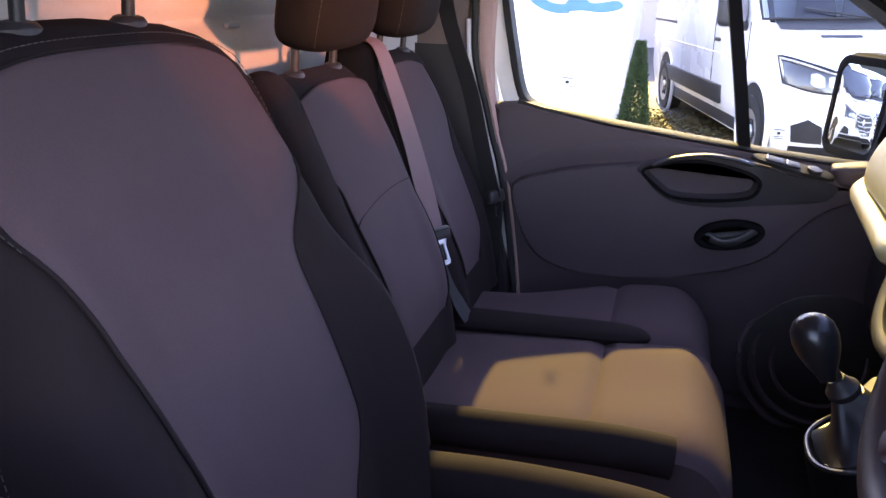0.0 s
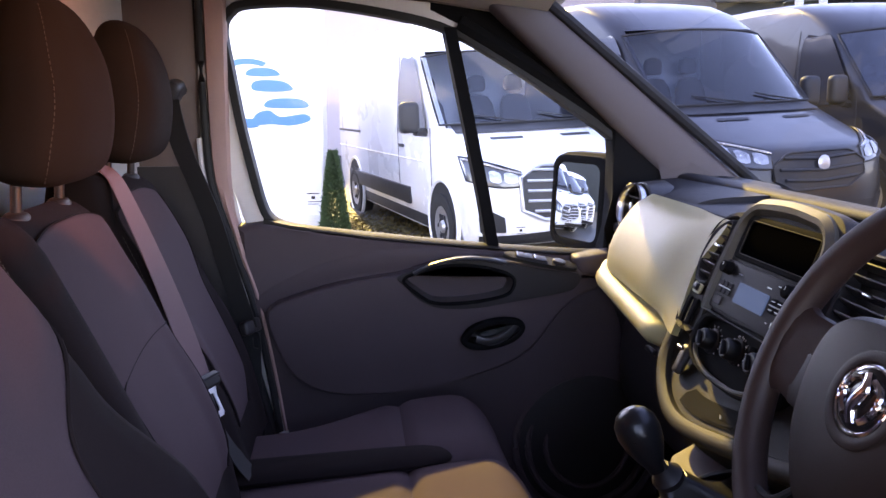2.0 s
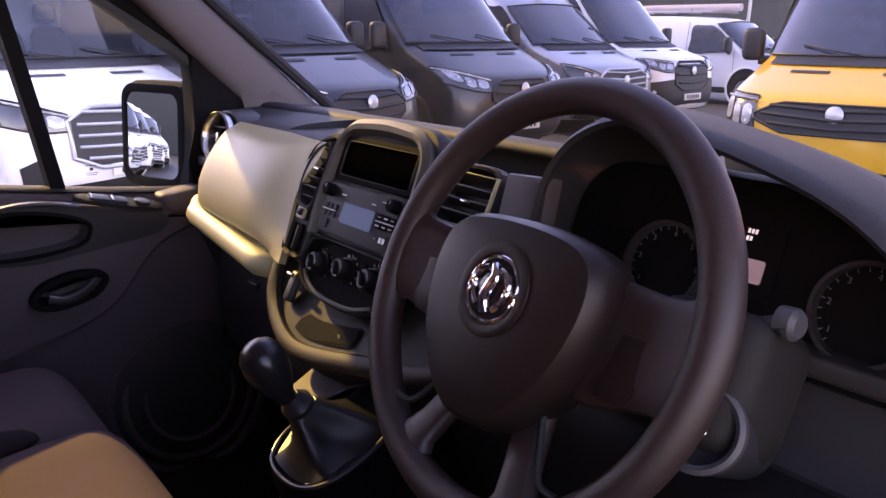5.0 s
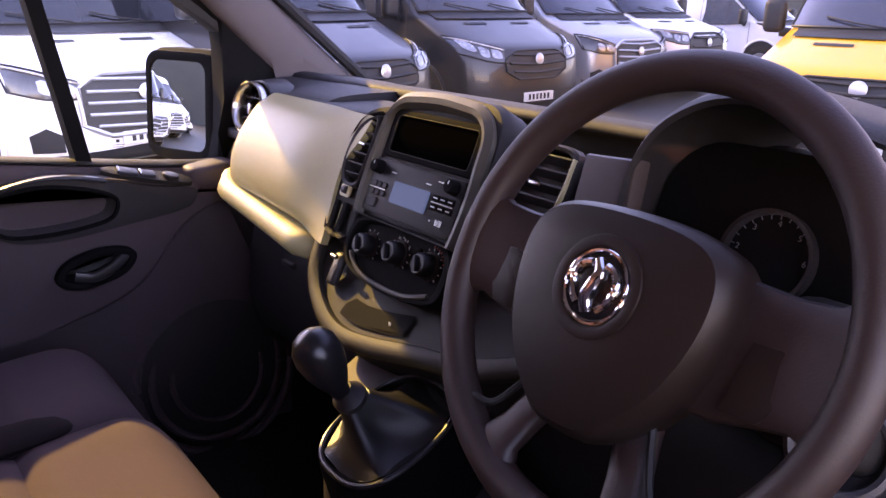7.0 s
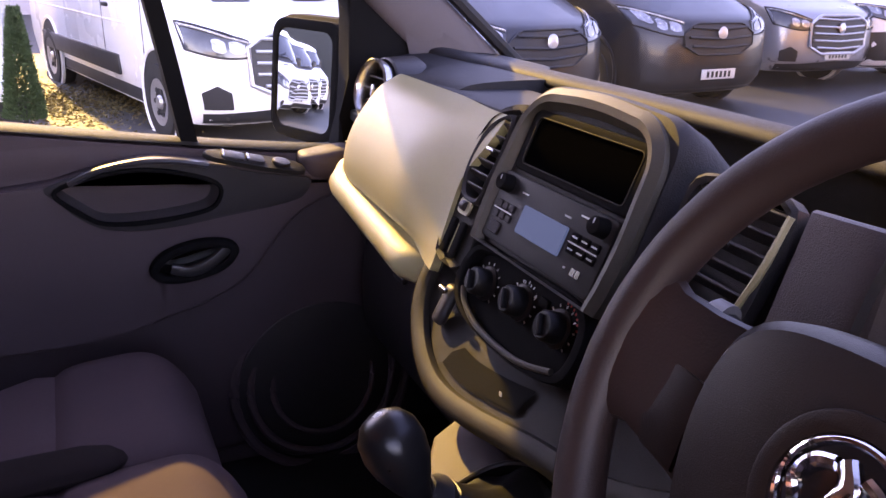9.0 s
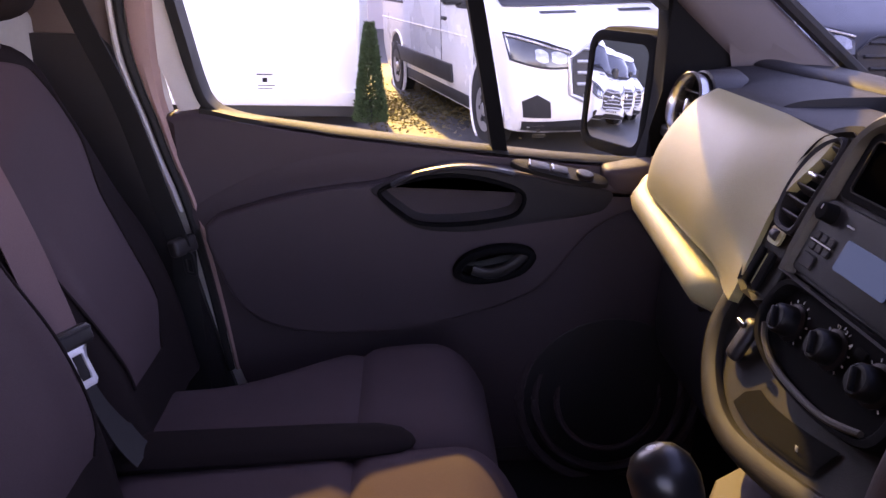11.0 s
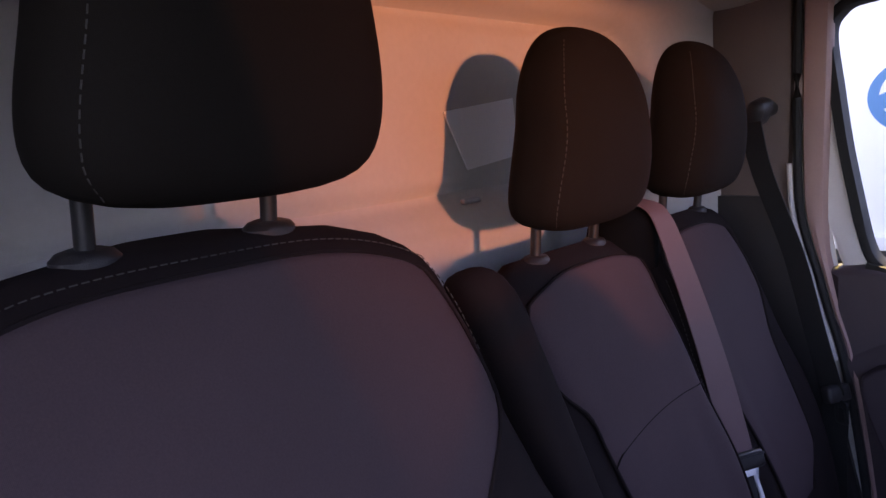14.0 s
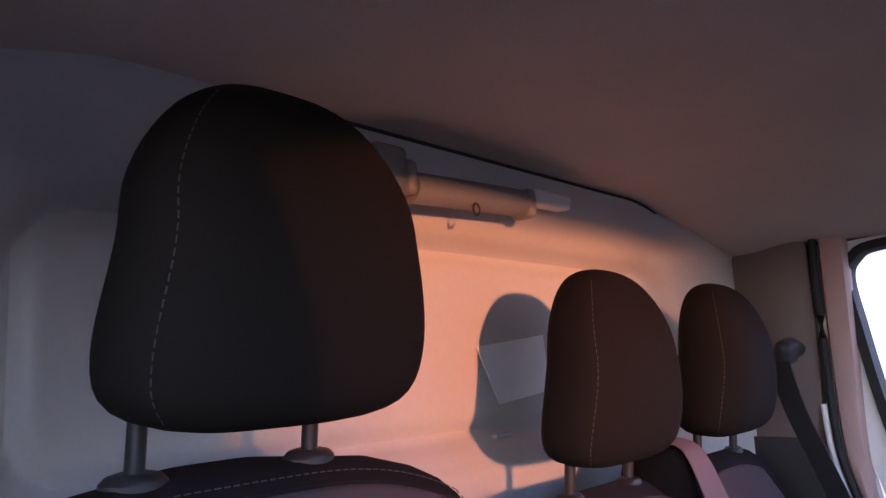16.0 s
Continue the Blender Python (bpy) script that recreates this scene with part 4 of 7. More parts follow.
def cushion_rings(y0, y1, x0, x1, z_top, thick, groove, round_out=0.0, tilt=0.04, cut_back=0.0):
    """Seat cushion swept from back to front, with a cross groove."""
    rings = []
    n = 40
    for i in range(n + 1):
        t = i / n
        x = lerp(x0, x1, t)
        fr = max(0.0, (x - (x1 - 0.09)) / 0.09)
        dz = -0.075 * fr ** 2.6 - 0.010 * math.exp(-((x - groove) / 0.012) ** 2) + tilt * (t - 0.5)
        under = -thick * (1 - 0.55 * fr ** 3)
        ring = []
        a0, a1 = y0, y1 - round_out * fr ** 2
        if round_out:
            a1 = y1 - round_out * curve_at([(0.45, 0), (1.0, 1)], t)
        a1 -= cut_back * curve_at([(0.25, 1.0), (0.60, 0.0)], x)
        for k in range(33):
            s = lerp(-1, 1, k / 32)
            y = lerp(a0, a1, (s + 1) / 2)
            crown = -0.030 * abs(s) ** 6 + 0.006 * abs(s) ** 2
            ring.append(Vector((x, y, z_top + dz + crown)))
        ring += [Vector((x, a1 - 0.004, z_top + dz - 0.055)), Vector((x, a1 - 0.012, z_top + dz + under)), Vector((x, a0 + 0.012, z_top + dz + under)), Vector((x, a0 + 0.004, z_top + dz - 0.055))]
        rings.append(ring)
    return rings


def edge_width(left, right):
    """Side edges of a panel from tables of (v, s)."""
    return lambda v: tuple(sum(line_at(t, v + d) for d in (-0.02, -0.01, 0.0, 0.01, 0.02)) / 5 for t in (left, right))


# driver's seat
driver = thing("driver_seat", "grey and black cloth driver seat with a raised armrest", "car seat", (0.30, -0.42, 0.63), "front seats")
db = Back(-0.42, 0.25, (0.203, 0.918), (-0.016, 1.540), 0.190, 0.012, 0.055, 0.6,
          [(0.0, 0.212), (0.12, 0.250), (0.30, 0.274), (0.48, 0.272), (0.60, 0.254), (0.70, 0.240), (0.78, 0.236), (0.88, 0.234), (1.0, 0.228)])
shell = part("backrest", db.shell(), BLACK_CLOTH, driver, "black cloth backrest")
wy = edge_width([(0.05, -0.145), (0.42, -0.158), (0.54, -0.160), (0.62, -0.168), (0.68, -0.178), (0.725, -0.186), (0.755, -0.196), (0.82, -0.194), (0.87, -0.190), (0.95, -0.184)],
                [(0.05, 0.02), (0.20, 0.055), (0.28, 0.105), (0.46, 0.120), (0.58, 0.125), (0.64, 0.152), (0.70, 0.186), (0.745, 0.216), (0.80, 0.214), (0.855, 0.202), (0.90, 0.186), (0.95, 0.170)])
wf = lambda v: tuple(max(-0.97, min(0.97, q / db.half(v))) for q in wy(v))
part("back_panel", db.patch(0.05, 0.944, wf, nu=36, nv=48, arch=0.050), GREY_CLOTH, shell, "dark grey woven cloth panel")
part("piping", tube(db.seam(0.05, 0.944, wf, arch=0.050), 0.0022, 6, 2), BLACK_CLOTH, shell)
stitches([p + Vector((0.002, 0, 0.004)) for p in [p_ for p_ in db.seam(0.05, 0.955, lambda v: (wf(v)[0] - 0.02, wf(v)[1] + 0.02), arch=0.050) if p_.z > 1.40]], shell)
stitches([db.front(-0.965, lerp(0.15, 0.80, i / 10), 0.001) for i in range(11)], shell)
head_restraint(driver, (0.020, -0.418, 1.543), -6, 0.228, 0.224, 0.112, ahead=0.039)
cush = part("cushion", loft(cushion_rings(-0.66, -0.19, 0.17, 0.68, 0.985, 0.13, 0.47)), GREY_CLOTH, driver, "grey cloth seat cushion")
for y_ in (-0.645, -0.205):
    part("side_bolster", tube([(0.20, y_, 0.975), (0.40, y_, 0.990), (0.56, y_, 0.985), (0.635, y_, 0.955)], 0.036, 14, 6), BLACK_CLOTH, cush, "black cloth side bolster")
part("seat_base", rbox((0.46, 0.44, 0.24), (0.38, -0.42, 0.745), 0.03), BLACK_PLASTIC, driver)
# armrest folded up beside the backrest
part("armrest", loft([[Vector((x - 0.010 + 0.036 * k * math.cos(a), -0.136 + 0.028 * k * sgn_pow(math.sin(a), 0.6), z - 0.006 + 0.013 * k * math.cos(a))) for a in [2 * math.pi * j / 28 for j in range(28)]]
                      for x, z, k in ((0.252, 0.98, 0.75), (0.236, 1.02, 0.95), (0.164, 1.20, 1.0), (0.095, 1.36, 1.0), (0.064, 1.430, 0.99), (0.055, 1.449, 0.93), (0.047, 1.463, 0.82), (0.042, 1.471, 0.66), (0.039, 1.476, 0.46), (0.038, 1.4785, 0.2))]), BLACK_CLOTH, driver, "black cloth armrest folded upright")

# twin passenger bench
bench = thing("passenger_bench", "grey and black cloth twin passenger bench seat", "car seat", (0.30, 0.27, 0.63), "front seats")
MIDDLE = edge_width([(0.10, -0.50), (0.40, -0.52), (0.55, -0.59), (0.67, -0.64), (0.72, -0.82), (0.80, -0.90), (0.88, -0.87), (0.93, -0.78), (0.955, -0.66)], [(0.10, 0.40), (0.17, 0.64), (0.20, 0.72), (0.29, 0.78), (0.51, 0.82), (0.72, 0.86), (0.90, 0.88), (0.955, 0.78)])
OUTER = edge_width([(0.10, -0.55), (0.20, -0.55), (0.44, -0.74), (0.71, -0.86), (0.90, -0.90), (0.955, -0.80)], [(0.10, 0.10), (0.20, 0.16), (0.26, 0.42), (0.40, 0.42), (0.58, 0.48), (0.72, 0.68), (0.82, 0.72), (0.92, 0.60), (0.955, 0.48)])
for yc, hw, wf, hr in ((0.098, 0.188, MIDDLE, 0.10), (0.445, 0.180, OUTER, 0.445)):
    bb = Back(yc, hw, (0.165, 0.94), (-0.015, 1.452), 0.110, 0.006, 0.012)
    sh = part("backrest", bb.shell(), BLACK_CLOTH, bench, "black cloth backrest")
    part("back_panel", bb.patch(0.16, 0.950, wf, nu=32, arch=0.040), GREY_CLOTH, sh, "dark grey woven cloth panel")
    part("piping", tube(bb.seam(0.16, 0.950, wf, arch=0.040), 0.0020, 6, 2), BLACK_CLOTH, sh)
    if hr < 0.2:
        part("cross_seam", tube([bb.front(lerp(wf(0.57)[0], wf(0.59)[1], k / 14), 0.560 + 0.03 * (k / 14) ** 0.5 + 0.016 * math.sin(math.pi * k / 14), 0.0054) for k in range(15)], 0.0011, 6, 3), BLACK_CLOTH, sh)
    stitches([bb.front(-0.93, lerp(0.35, 0.84, i / 8), 0.001) for i in range(9)], sh)
    head_restraint(bench, (0.0, hr, 1.452), -5, 0.232, 0.228, 0.105)
part("back_joint", rbox((0.05, 0.03, 0.42), (0.085, 0.272, 1.19), 0.012, 3, turn(0, -24, 0)), BLACK_CLOTH, bench)
part("cushion", loft(cushion_rings(-0.055, 0.315, 0.16, 0.678, 0.983, 0.13, 0.47)), GREY_CLOTH, bench, "grey cloth middle cushion")
part("cushion", loft(cushion_rings(0.305, 0.640, 0.16, 0.660, 0.988, 0.13, 0.47, 0.065, cut_back=0.15)), GREY_CLOTH, bench, "grey cloth outer cushion")
part("cushion_divider", loft([[Vector((x, 0.312 + w * math.cos(a), z + h * math.sin(a))) for a in [2 * math.pi * j / 16 for j in range(16)]]
                              for x, w, h, z in ((0.17, 0.038, 0.018, 0.972), (0.30, 0.036, 0.018, 0.978), (0.44, 0.034, 0.017, 0.985), (0.50, 0.032, 0.015, 0.988), (0.530, 0.024, 0.012, 0.988), (0.545, 0.012, 0.006, 0.986), (0.549, 0.002, 0.001, 0.985))]), BLACK_CLOTH, bench, "black cloth divider between cushions")
part("side_bolster", tube([(0.18, -0.055, 0.965), (0.35, -0.056, 0.975), (0.50, -0.056, 0.985), (0.590, -0.052, 0.980)], 0.030, 14, 6), BLACK_CLOTH, bench, "black cloth side bolster")
part("seat_base", rbox((0.44, 0.62, 0.24), (0.37, 0.28, 0.745), 0.03), BLACK_PLASTIC, bench)
# belt outlet housing on top between the headrests
part("belt_outlet", loft([[Vector((-0.004 + w * math.cos(a), 0.258 + d * sgn_pow(math.sin(a), 0.7), z)) for a in [2 * math.pi * j / 20 for j in range(20)]]
                          for z, w, d in ((1.40, 0.038, 0.066), (1.445, 0.039, 0.067), (1.468, 0.036, 0.060), (1.480, 0.026, 0.046), (1.485, 0.012, 0.028))]), SHELF_BLACK, bench, "black plastic belt outlet")

# belts
belt = thing("seat_belt", "pinkish grey middle seat belt with a bright steel tongue", "seat belt", (0.0, 0.28, 1.40), "seat belts")
part("webbing", ribbon([(0.002, 0.282, 1.492), (0.034, 0.288, 1.476), (0.062, 0.290, 1.410), (0.102, 0.286, 1.30), (0.134, 0.278, 1.20), (0.149, 0.272, 1.150)], 0.046, (-0.02, 1, 0), across_end=(0.42, 0.9, 0)), WEBBING, belt, "taut pinkish grey webbing")
part("tongue_cover", rbox((0.015, 0.064, 0.024), (0.152, 0.273, 1.150), 0.006, 3, turn(0, -20, -27)), BLACK_PLASTIC, belt, "black tongue cover")
part("cover_lip", rbox((0.017, 0.054, 0.004), (0.154, 0.272, 1.158), 0.0015, 2, turn(0, -20, -27)), HOOD_GREY, belt, "moulded slot of the cover")
tf = basis((0.164, 0.269, 1.121), (0.45, 0.89, 0), (-0.36, 0.18, 0.92))
part("tongue", ring_plate([(-0.019, 0.026), (-0.011, 0.018), (-0.013, -0.022), (-0.009, -0.027), (0.009, -0.027), (0.013, -0.022), (0.011, 0.018), (0.019, 0.026)], [(-0.007, 0.012), (-0.007, 0.0), (-0.0075, -0.012), (-0.006, -0.018), (0.006, -0.018), (0.0075, -0.012), (0.007, 0.0), (0.007, 0.012)], 0.003, tf, 0.0008), TONGUE, belt, "bright steel belt tongue")
part("lower_webbing", ribbon([(0.156, 0.292, 1.150), (0.166, 0.290, 1.090), (0.192, 0.288, 1.02), (0.215, 0.287, 0.985)], 0.044, (0.1, 1, 0)), BLACK_WEBBING, belt)
belt = thing("seat_belt", "dark outer seat belt hanging from the door pillar", "seat belt", (0.05, 0.70, 1.0), "seat belts")
part("webbing", ribbon([(0.048, 0.626, 1.585), (0.062, 0.642, 1.50), (0.105, 0.668, 1.36), (0.138, 0.680, 1.22), (0.166, 0.685, 1.115)], 0.048, (0.85, -0.45, 0)), BLACK_WEBBING, belt, "dark grey webbing")
part("guide", rbox((0.030, 0.060, 0.045), (0.052, 0.655, 1.600), 0.012, 3, turn(10, 20, 0)), BLACK_PLASTIC, belt, "black swivelling belt guide")
part("guide_bolt", cyl(0.013, 0.06, (0.05, 0.70, 1.605), (0, 1, 0), bevel=0.003), BLACK_PLASTIC, belt)
part("tongue_cover", rbox((0.022, 0.050, 0.030), (0.172, 0.678, 1.120), 0.007, 3, turn(0, -15, -30)), BLACK_PLASTIC, belt)
tf = basis((0.182, 0.674, 1.090), (0.85, -0.45, 0), (-0.25, 0, 0.97))
part("tongue", ring_plate(round_rect(0.026, 0.044, 0.006, 4), round_rect(0.012, 0.024, 0.002, 4, (0, -0.004)), 0.003, tf, 0.0008), DARK_STEEL, belt, "dulled steel belt tongue")
part("lower_webbing", ribbon([(0.168, 0.690, 1.11), (0.165, 0.705, 0.95), (0.17, 0.715, 0.72)], 0.048, (0.9, -0.3, 0)), BLACK_WEBBING, belt)

# work lamp under the top rail of the bulkhead
lamp = thing("strip_lamp", "grey plastic strip lamp fixed under the headliner", "strip lamp", (-0.09, 0.07, 1.815))
part("body", tube([(-0.085, -0.118, 1.803), (-0.085, -0.01, 1.808), (-0.085, 0.095, 1.812)], 0.018, 16, 4), LAMP_GREY, lamp, "grey ribbed lamp body")
for y_ in (-0.126, 0.102):
    part("end_cap", rbox((0.036, 0.018, 0.040), (-0.085, y_, 1.811), 0.008), LAMP_GREY, lamp)
part("bracket", rbox((0.030, 0.050, 0.050), (-0.088, -0.152, 1.820), 0.008), LAMP_GREY, lamp, "grey lamp bracket")
part("pull_ring", tube([(-0.068, -0.020 + 0.006 * math.cos(a), 1.787 + 0.007 * math.sin(a)) for a in [2 * math.pi * i / 10 for i in range(10)]], 0.0014, 6, 2, True), DARK_STEEL, lamp)
part("side_fitting", rbox((0.030, 0.085, 0.022), (-0.085, 0.160, 1.824), 0.008), WHITE_METAL, lamp, "pale fitting beside the lamp")
# card stuck to the bulkhead and a small grab beneath it
cf = basis((-0.1445, 0.135, 1.615), (0, 1, 0.10), (0, -0.12, 1))
tagged(part("paper_card", plate([(-0.075, 0.020), (0.080, 0.020), (0.080, -0.060), (-0.040, -0.060)], 0.002, cf), PAPER), "white paper card stuck on the bulkhead", "card")
tagged(part("bulkhead_catch", rbox((0.010, 0.036, 0.008), (-0.129, 0.085, 1.513), 0.0035, 3), GALV), "small dull metal catch on the bulkhead", "catch")

# ---- dashboard ----
dash = thing("dashboard", "charcoal and grey moulded dashboard with a centre console", "dashboard", (1.0, 0.0, 0.95))


def slab(profile, y0, y1, ny=2, bow=None):
    """A closed (x, z) profile carried across from y0 to y1."""
    rings = []
    for i in range(ny + 1):
        y = lerp(y0, y1, i / ny)
        rings.append([Vector((x + (bow(y) if bow else 0.0), y, z)) for x, z in profile])
    return loft(rings)


def soft(profile, n=5):
    return [(p.x, p.y) for p in smooth_line([(a, b, 0) for a, b in profile], n, True)]


# upper pad with the long open tray before the windscreen
part("top_pad", slab(soft([(1.108, 1.408), (1.114, 1.420), (1.140, 1.424), (1.165, 1.416), (1.195, 1.376), (1.30, 1.362), (1.42, 1.345), (1.42, 1.28), (1.17, 1.28), (1.160, 1.375), (1.145, 1.398), (1.120, 1.402)], 4), -0.79, 0.79, 12, lambda y: 0.04 * (1 - (y / 0.8) ** 2)), DARK_DASH, dash, "charcoal grained dash top")
part("tray_floor", rbox((0.24, 1.40, 0.02), (1.09, 0.05, 1.305), 0.005), BLACK_PLASTIC, dash, "black open tray")
part("core", slab([(0.985, 1.285), (1.15, 1.285), (1.35, 1.285), (1.35, 0.95), (1.05, 0.95), (0.96, 1.16), (0.95, 1.22)], -0.79, 0.79), BLACK_PLASTIC, dash)
# left end with its round vent
part("left_end", slab(soft([(0.985, 1.355), (0.99, 1.392), (1.04, 1.411), (1.20, 1.414), (1.24, 1.39), (1.20, 1.26), (1.0, 1.25)], 5), 0.40, 0.79, 6, lambda y: -0.010 * curve_at([(0.40, 0), (0.54, 1)], y) + 0.050 * curve_at([(0.54, 0), (0.60, 1)], y)), DARK_DASH, dash, "charcoal dash end around the vent")
vent = part("round_vent", lathe([(0.041, -0.03), (0.049, 0.0), (0.0495, 0.008), (0.0465, 0.011), (0.0435, 0.008), (0.041, -0.004), (0.039, -0.028)], (0.971, 0.637, 1.366), (-0.97, -0.13, 0.20), 40, True), STEEL, dash, "satin ringed round air vent")
part("vent_body", lathe([(0.0, -0.045), (0.041, -0.045), (0.0505, -0.01), (0.054, -0.012), (0.066, -0.06), (0.05, -0.10), (0.0, -0.10)], (0.971, 0.637, 1.366), (-0.97, -0.13, 0.20), 40), BLACK_PLASTIC, vent)
vm = basis((0.971, 0.637, 1.366), (0.13, -0.97, 0), (0.2, 0, 1))
for k in (-0.019, 0.0, 0.019):
    part("slat", rbox((0.078 if k == 0 else 0.066, 0.003, 0.012), vm @ Vector((0, k, -0.012)), 0.001, 2, vm.to_3x3()), BLACK_PLASTIC, vent)
part("tab", rbox((0.007, 0.020, 0.010), vm @ Vector((0, -0.002, 0.0)), 0.002, 2, vm.to_3x3()), STEEL, vent)

# smooth airbag and glovebox face
rows = []
for i in range(25):
    row = []
    for k in range(23):
        t = k / 22
        y = lerp(0.618, curve_at([(0.0, 0.216), (0.45, 0.253), (1.0, 0.242)], t), i / 24)
        w = curve_at([(0.56, 0.0), (0.63, 1.0)], y)
        z = lerp(1.402 - 0.050 * w, 1.232 + 0.020 * w - 0.020 * (0.618 - y) / 0.37, t)
        x = lerp(0.972, 0.902, t) - 0.030 * math.sin(math.pi * t) ** 0.8 + 0.012 * curve_at([(0.0, 1.0), (0.10, 0.0)], t) + 0.018 * curve_at([(0.88, 0.0), (1.0, 1.0)], t) + 0.035 * w
        flush = 0.952 + (z - 1.355) * 0.386
        row.append(Vector((lerp(x, flush, curve_at([(0.235, 1.0), (0.37, 0.0)], y)), y, z)))
    rows.append(row)
ob = part("airbag_panel", loft(rows, caps=False, closed=False), SUNLIT_DASH, dash, "smooth grey passenger airbag panel")
sm = ob.modifiers.new("thickness", 'SOLIDIFY')
sm.thickness, sm.offset = 0.012, -1 if ob.data.polygons[0].normal.x < 0 else 1
part("panel_ledge", slab([(0.984, 1.390), (0.990, 1.399), (1.000, 1.4015), (1.105, 1.403), (1.105, 1.36), (0.99, 1.36)], 0.17, 0.56, 4), DARK_DASH, dash)
part("keyhole", rbox((0.004, 0.006, 0.012), (0.905, 0.575, 1.292), 0.0015), BLACK_PLASTIC, dash)
# pale strip under it that runs into the console rim
rings = []
for i in range(17):
    t = i / 16
    y = lerp(0.655, 0.262, t)
    zc = lerp(1.232, 1.190, t)
    x = lerp(0.900, 0.893, t) + 0.03 * curve_at([(0.59, 0), (0.66, 1)], y)
    rings.append([Vector((x + a + 0.055 * curve_at([(0.262, 1.0), (0.300, 0.0)], y), y, zc + b)) for a, b in ((0.020, 0.022), (0.004, 0.021), (-0.006, 0.017), (-0.013, 0.009), (-0.016, -0.001), (-0.014, -0.011), (-0.007, -0.018), (0.004, -0.021), (0.04, -0.022), (0.05, 0.018))])
part("lower_strip", loft(rings), SUNLIT_DASH, dash, "grey lower dash strip")
part("glovebox", slab(soft([(0.985, 1.18), (0.955, 1.08), (0.97, 0.95), (1.05, 0.92), (1.08, 1.17)], 4), 0.235, 0.62, 4), BLACK_PLASTIC, dash, "black lower glovebox")
part("glovebox_catch", rbox((0.012, 0.040, 0.010), (0.956, 0.46, 1.110), 0.003), DARK_STEEL, dash)

# centre stack: a leaning plane
SF = basis((0.957, 0.058, 1.355), (0, -1, 0), (0.36, 0, 0.933))
SR = SF.to_3x3()


def arch(w, top, bottom, r=0.03, c=-0.012):
    """Outline of the stack: straight sides, rounded shoulders, a gently bowed top."""
    r = min(r, w * 0.6)
    pts = [(-w * 0.95, bottom)] + [(-w * lerp(0.96, 1.0, math.sin(math.pi * k / 6)), lerp(bottom, top - r, k / 6)) for k in range(1, 6)]
    pts += [(-w * 0.97 + r * (1 - math.cos(a)), top - r + r * math.sin(a)) for a in [math.pi / 2 * k / 12 for k in range(13)]]
    x0 = pts[-1][0]
    pts += [(lerp(x0, 0, k / 6), top + 0.004 * math.sin(math.pi / 2 * k / 6)) for k in range(1, 7)]
    pts += [(-u, v) for u, v in reversed(pts[:-1])]
    return [(u + c, v) for u, v in pts]


stack = part("radio_console", loft([[SF @ Vector((u, v, w)) for u, v in arch(hw, tp, bt, rr)] for w, hw, tp, rr, bt in ((-0.085, 0.150, 0.075, 0.05, -0.190), (-0.042, 0.140, 0.094, 0.05, -0.188), (-0.040, 0.140, 0.094, 0.05, -0.088), (-0.012, 0.130, 0.099, 0.045, -0.088), (-0.002, 0.122, 0.095, 0.04, -0.088), (0.0, 0.112, 0.088, 0.036, -0.086))]), DARK_DASH, dash, "charcoal centre stack")
outer, mid, inner = arch(0.121, 0.094, -0.091, 0.058), arch(0.113, 0.085, -0.0900, 0.050), arch(0.101, 0.070, -0.0885, 0.030)
part("bezel", loft([[SF @ Vector((u, v, w)) for u, v in line] for line, w in ((outer, -0.002), (outer, 0.006), (mid, 0.013), (arch(0.106, 0.077, -0.0890, 0.040), 0.011), (inner, 0.001))], caps=False), BEZEL_GREY, stack, "grey arched bezel round the radio")
part("display_frame", ring_plate(round_rect(0.196, 0.068, 0.008, 4, (-0.009, 0.033)), round_rect(0.170, 0.050, 0.005, 4, (-0.009, 0.033)), 0.005, SF, 0.002), RADIO_BLACK, stack, "black display surround")
part("display_edge", tube([SF @ Vector((u, v, 0.0052)) for u, v in round_rect(0.172, 0.052, 0.006, 4, (-0.009, 0.033))], 0.0007, 6, 1, True), RIM_DASH, stack, "thin bright line round the display")
part("display", plate(round_rect(0.172, 0.052, 0.005, 4, (-0.009, 0.033)), 0.003, SF), DEAD_SCREEN, stack, "switched off black display")
radio = part("radio", plate(round_rect(0.198, 0.077, 0.006, 4, (-0.014, -0.044)), 0.006, SF, 0.002), RADIO_GREY, stack, "black radio with a small blue display")
part("radio_screen", plate(round_rect(0.078, 0.030, 0.002, 3, (-0.014, -0.046)), 0.002, SF @ Matrix.Translation((0, 0, 0.0062))), LCD, radio, "blue radio display")
for u, v in ((-0.096, -0.019), (0.068, -0.017)):
    kn = part("radio_knob", cyl(0.0100, 0.016, SF @ Vector((u, v, 0.012)), SR @ Vector((0, 0, 1)), 0.0088, 20, 0.0015), RADIO_BLACK, radio, "round black radio knob")
    part("pointer", rbox((0.0012, 0.005, 0.0006), SF @ Vector((u, v + 0.004, 0.0203)), 0.0001, 1, SR), PRINT, kn)
for i in range(3):
    for k in range(2):
        part("radio_button", rbox((0.0105, 0.0085, 0.003), SF @ Vector((-0.098 + i * 0.0122, -0.042 - k * 0.011, 0.007)), 0.001, 1, SR), DARK_DASH, radio)
        part("radio_button", rbox((0.0135, 0.0085, 0.003), SF @ Vector((0.040 + i * 0.0150, -0.036 - k * 0.012, 0.007)), 0.001, 1, SR), RADIO_BLACK, radio)
        part("print_bar", rbox((0.008, 0.0016, 0.0006), SF @ Vector((0.040 + i * 0.0150, -0.036 - k * 0.012, 0.0088)), 0.0001, 1, SR), PRINT, radio)
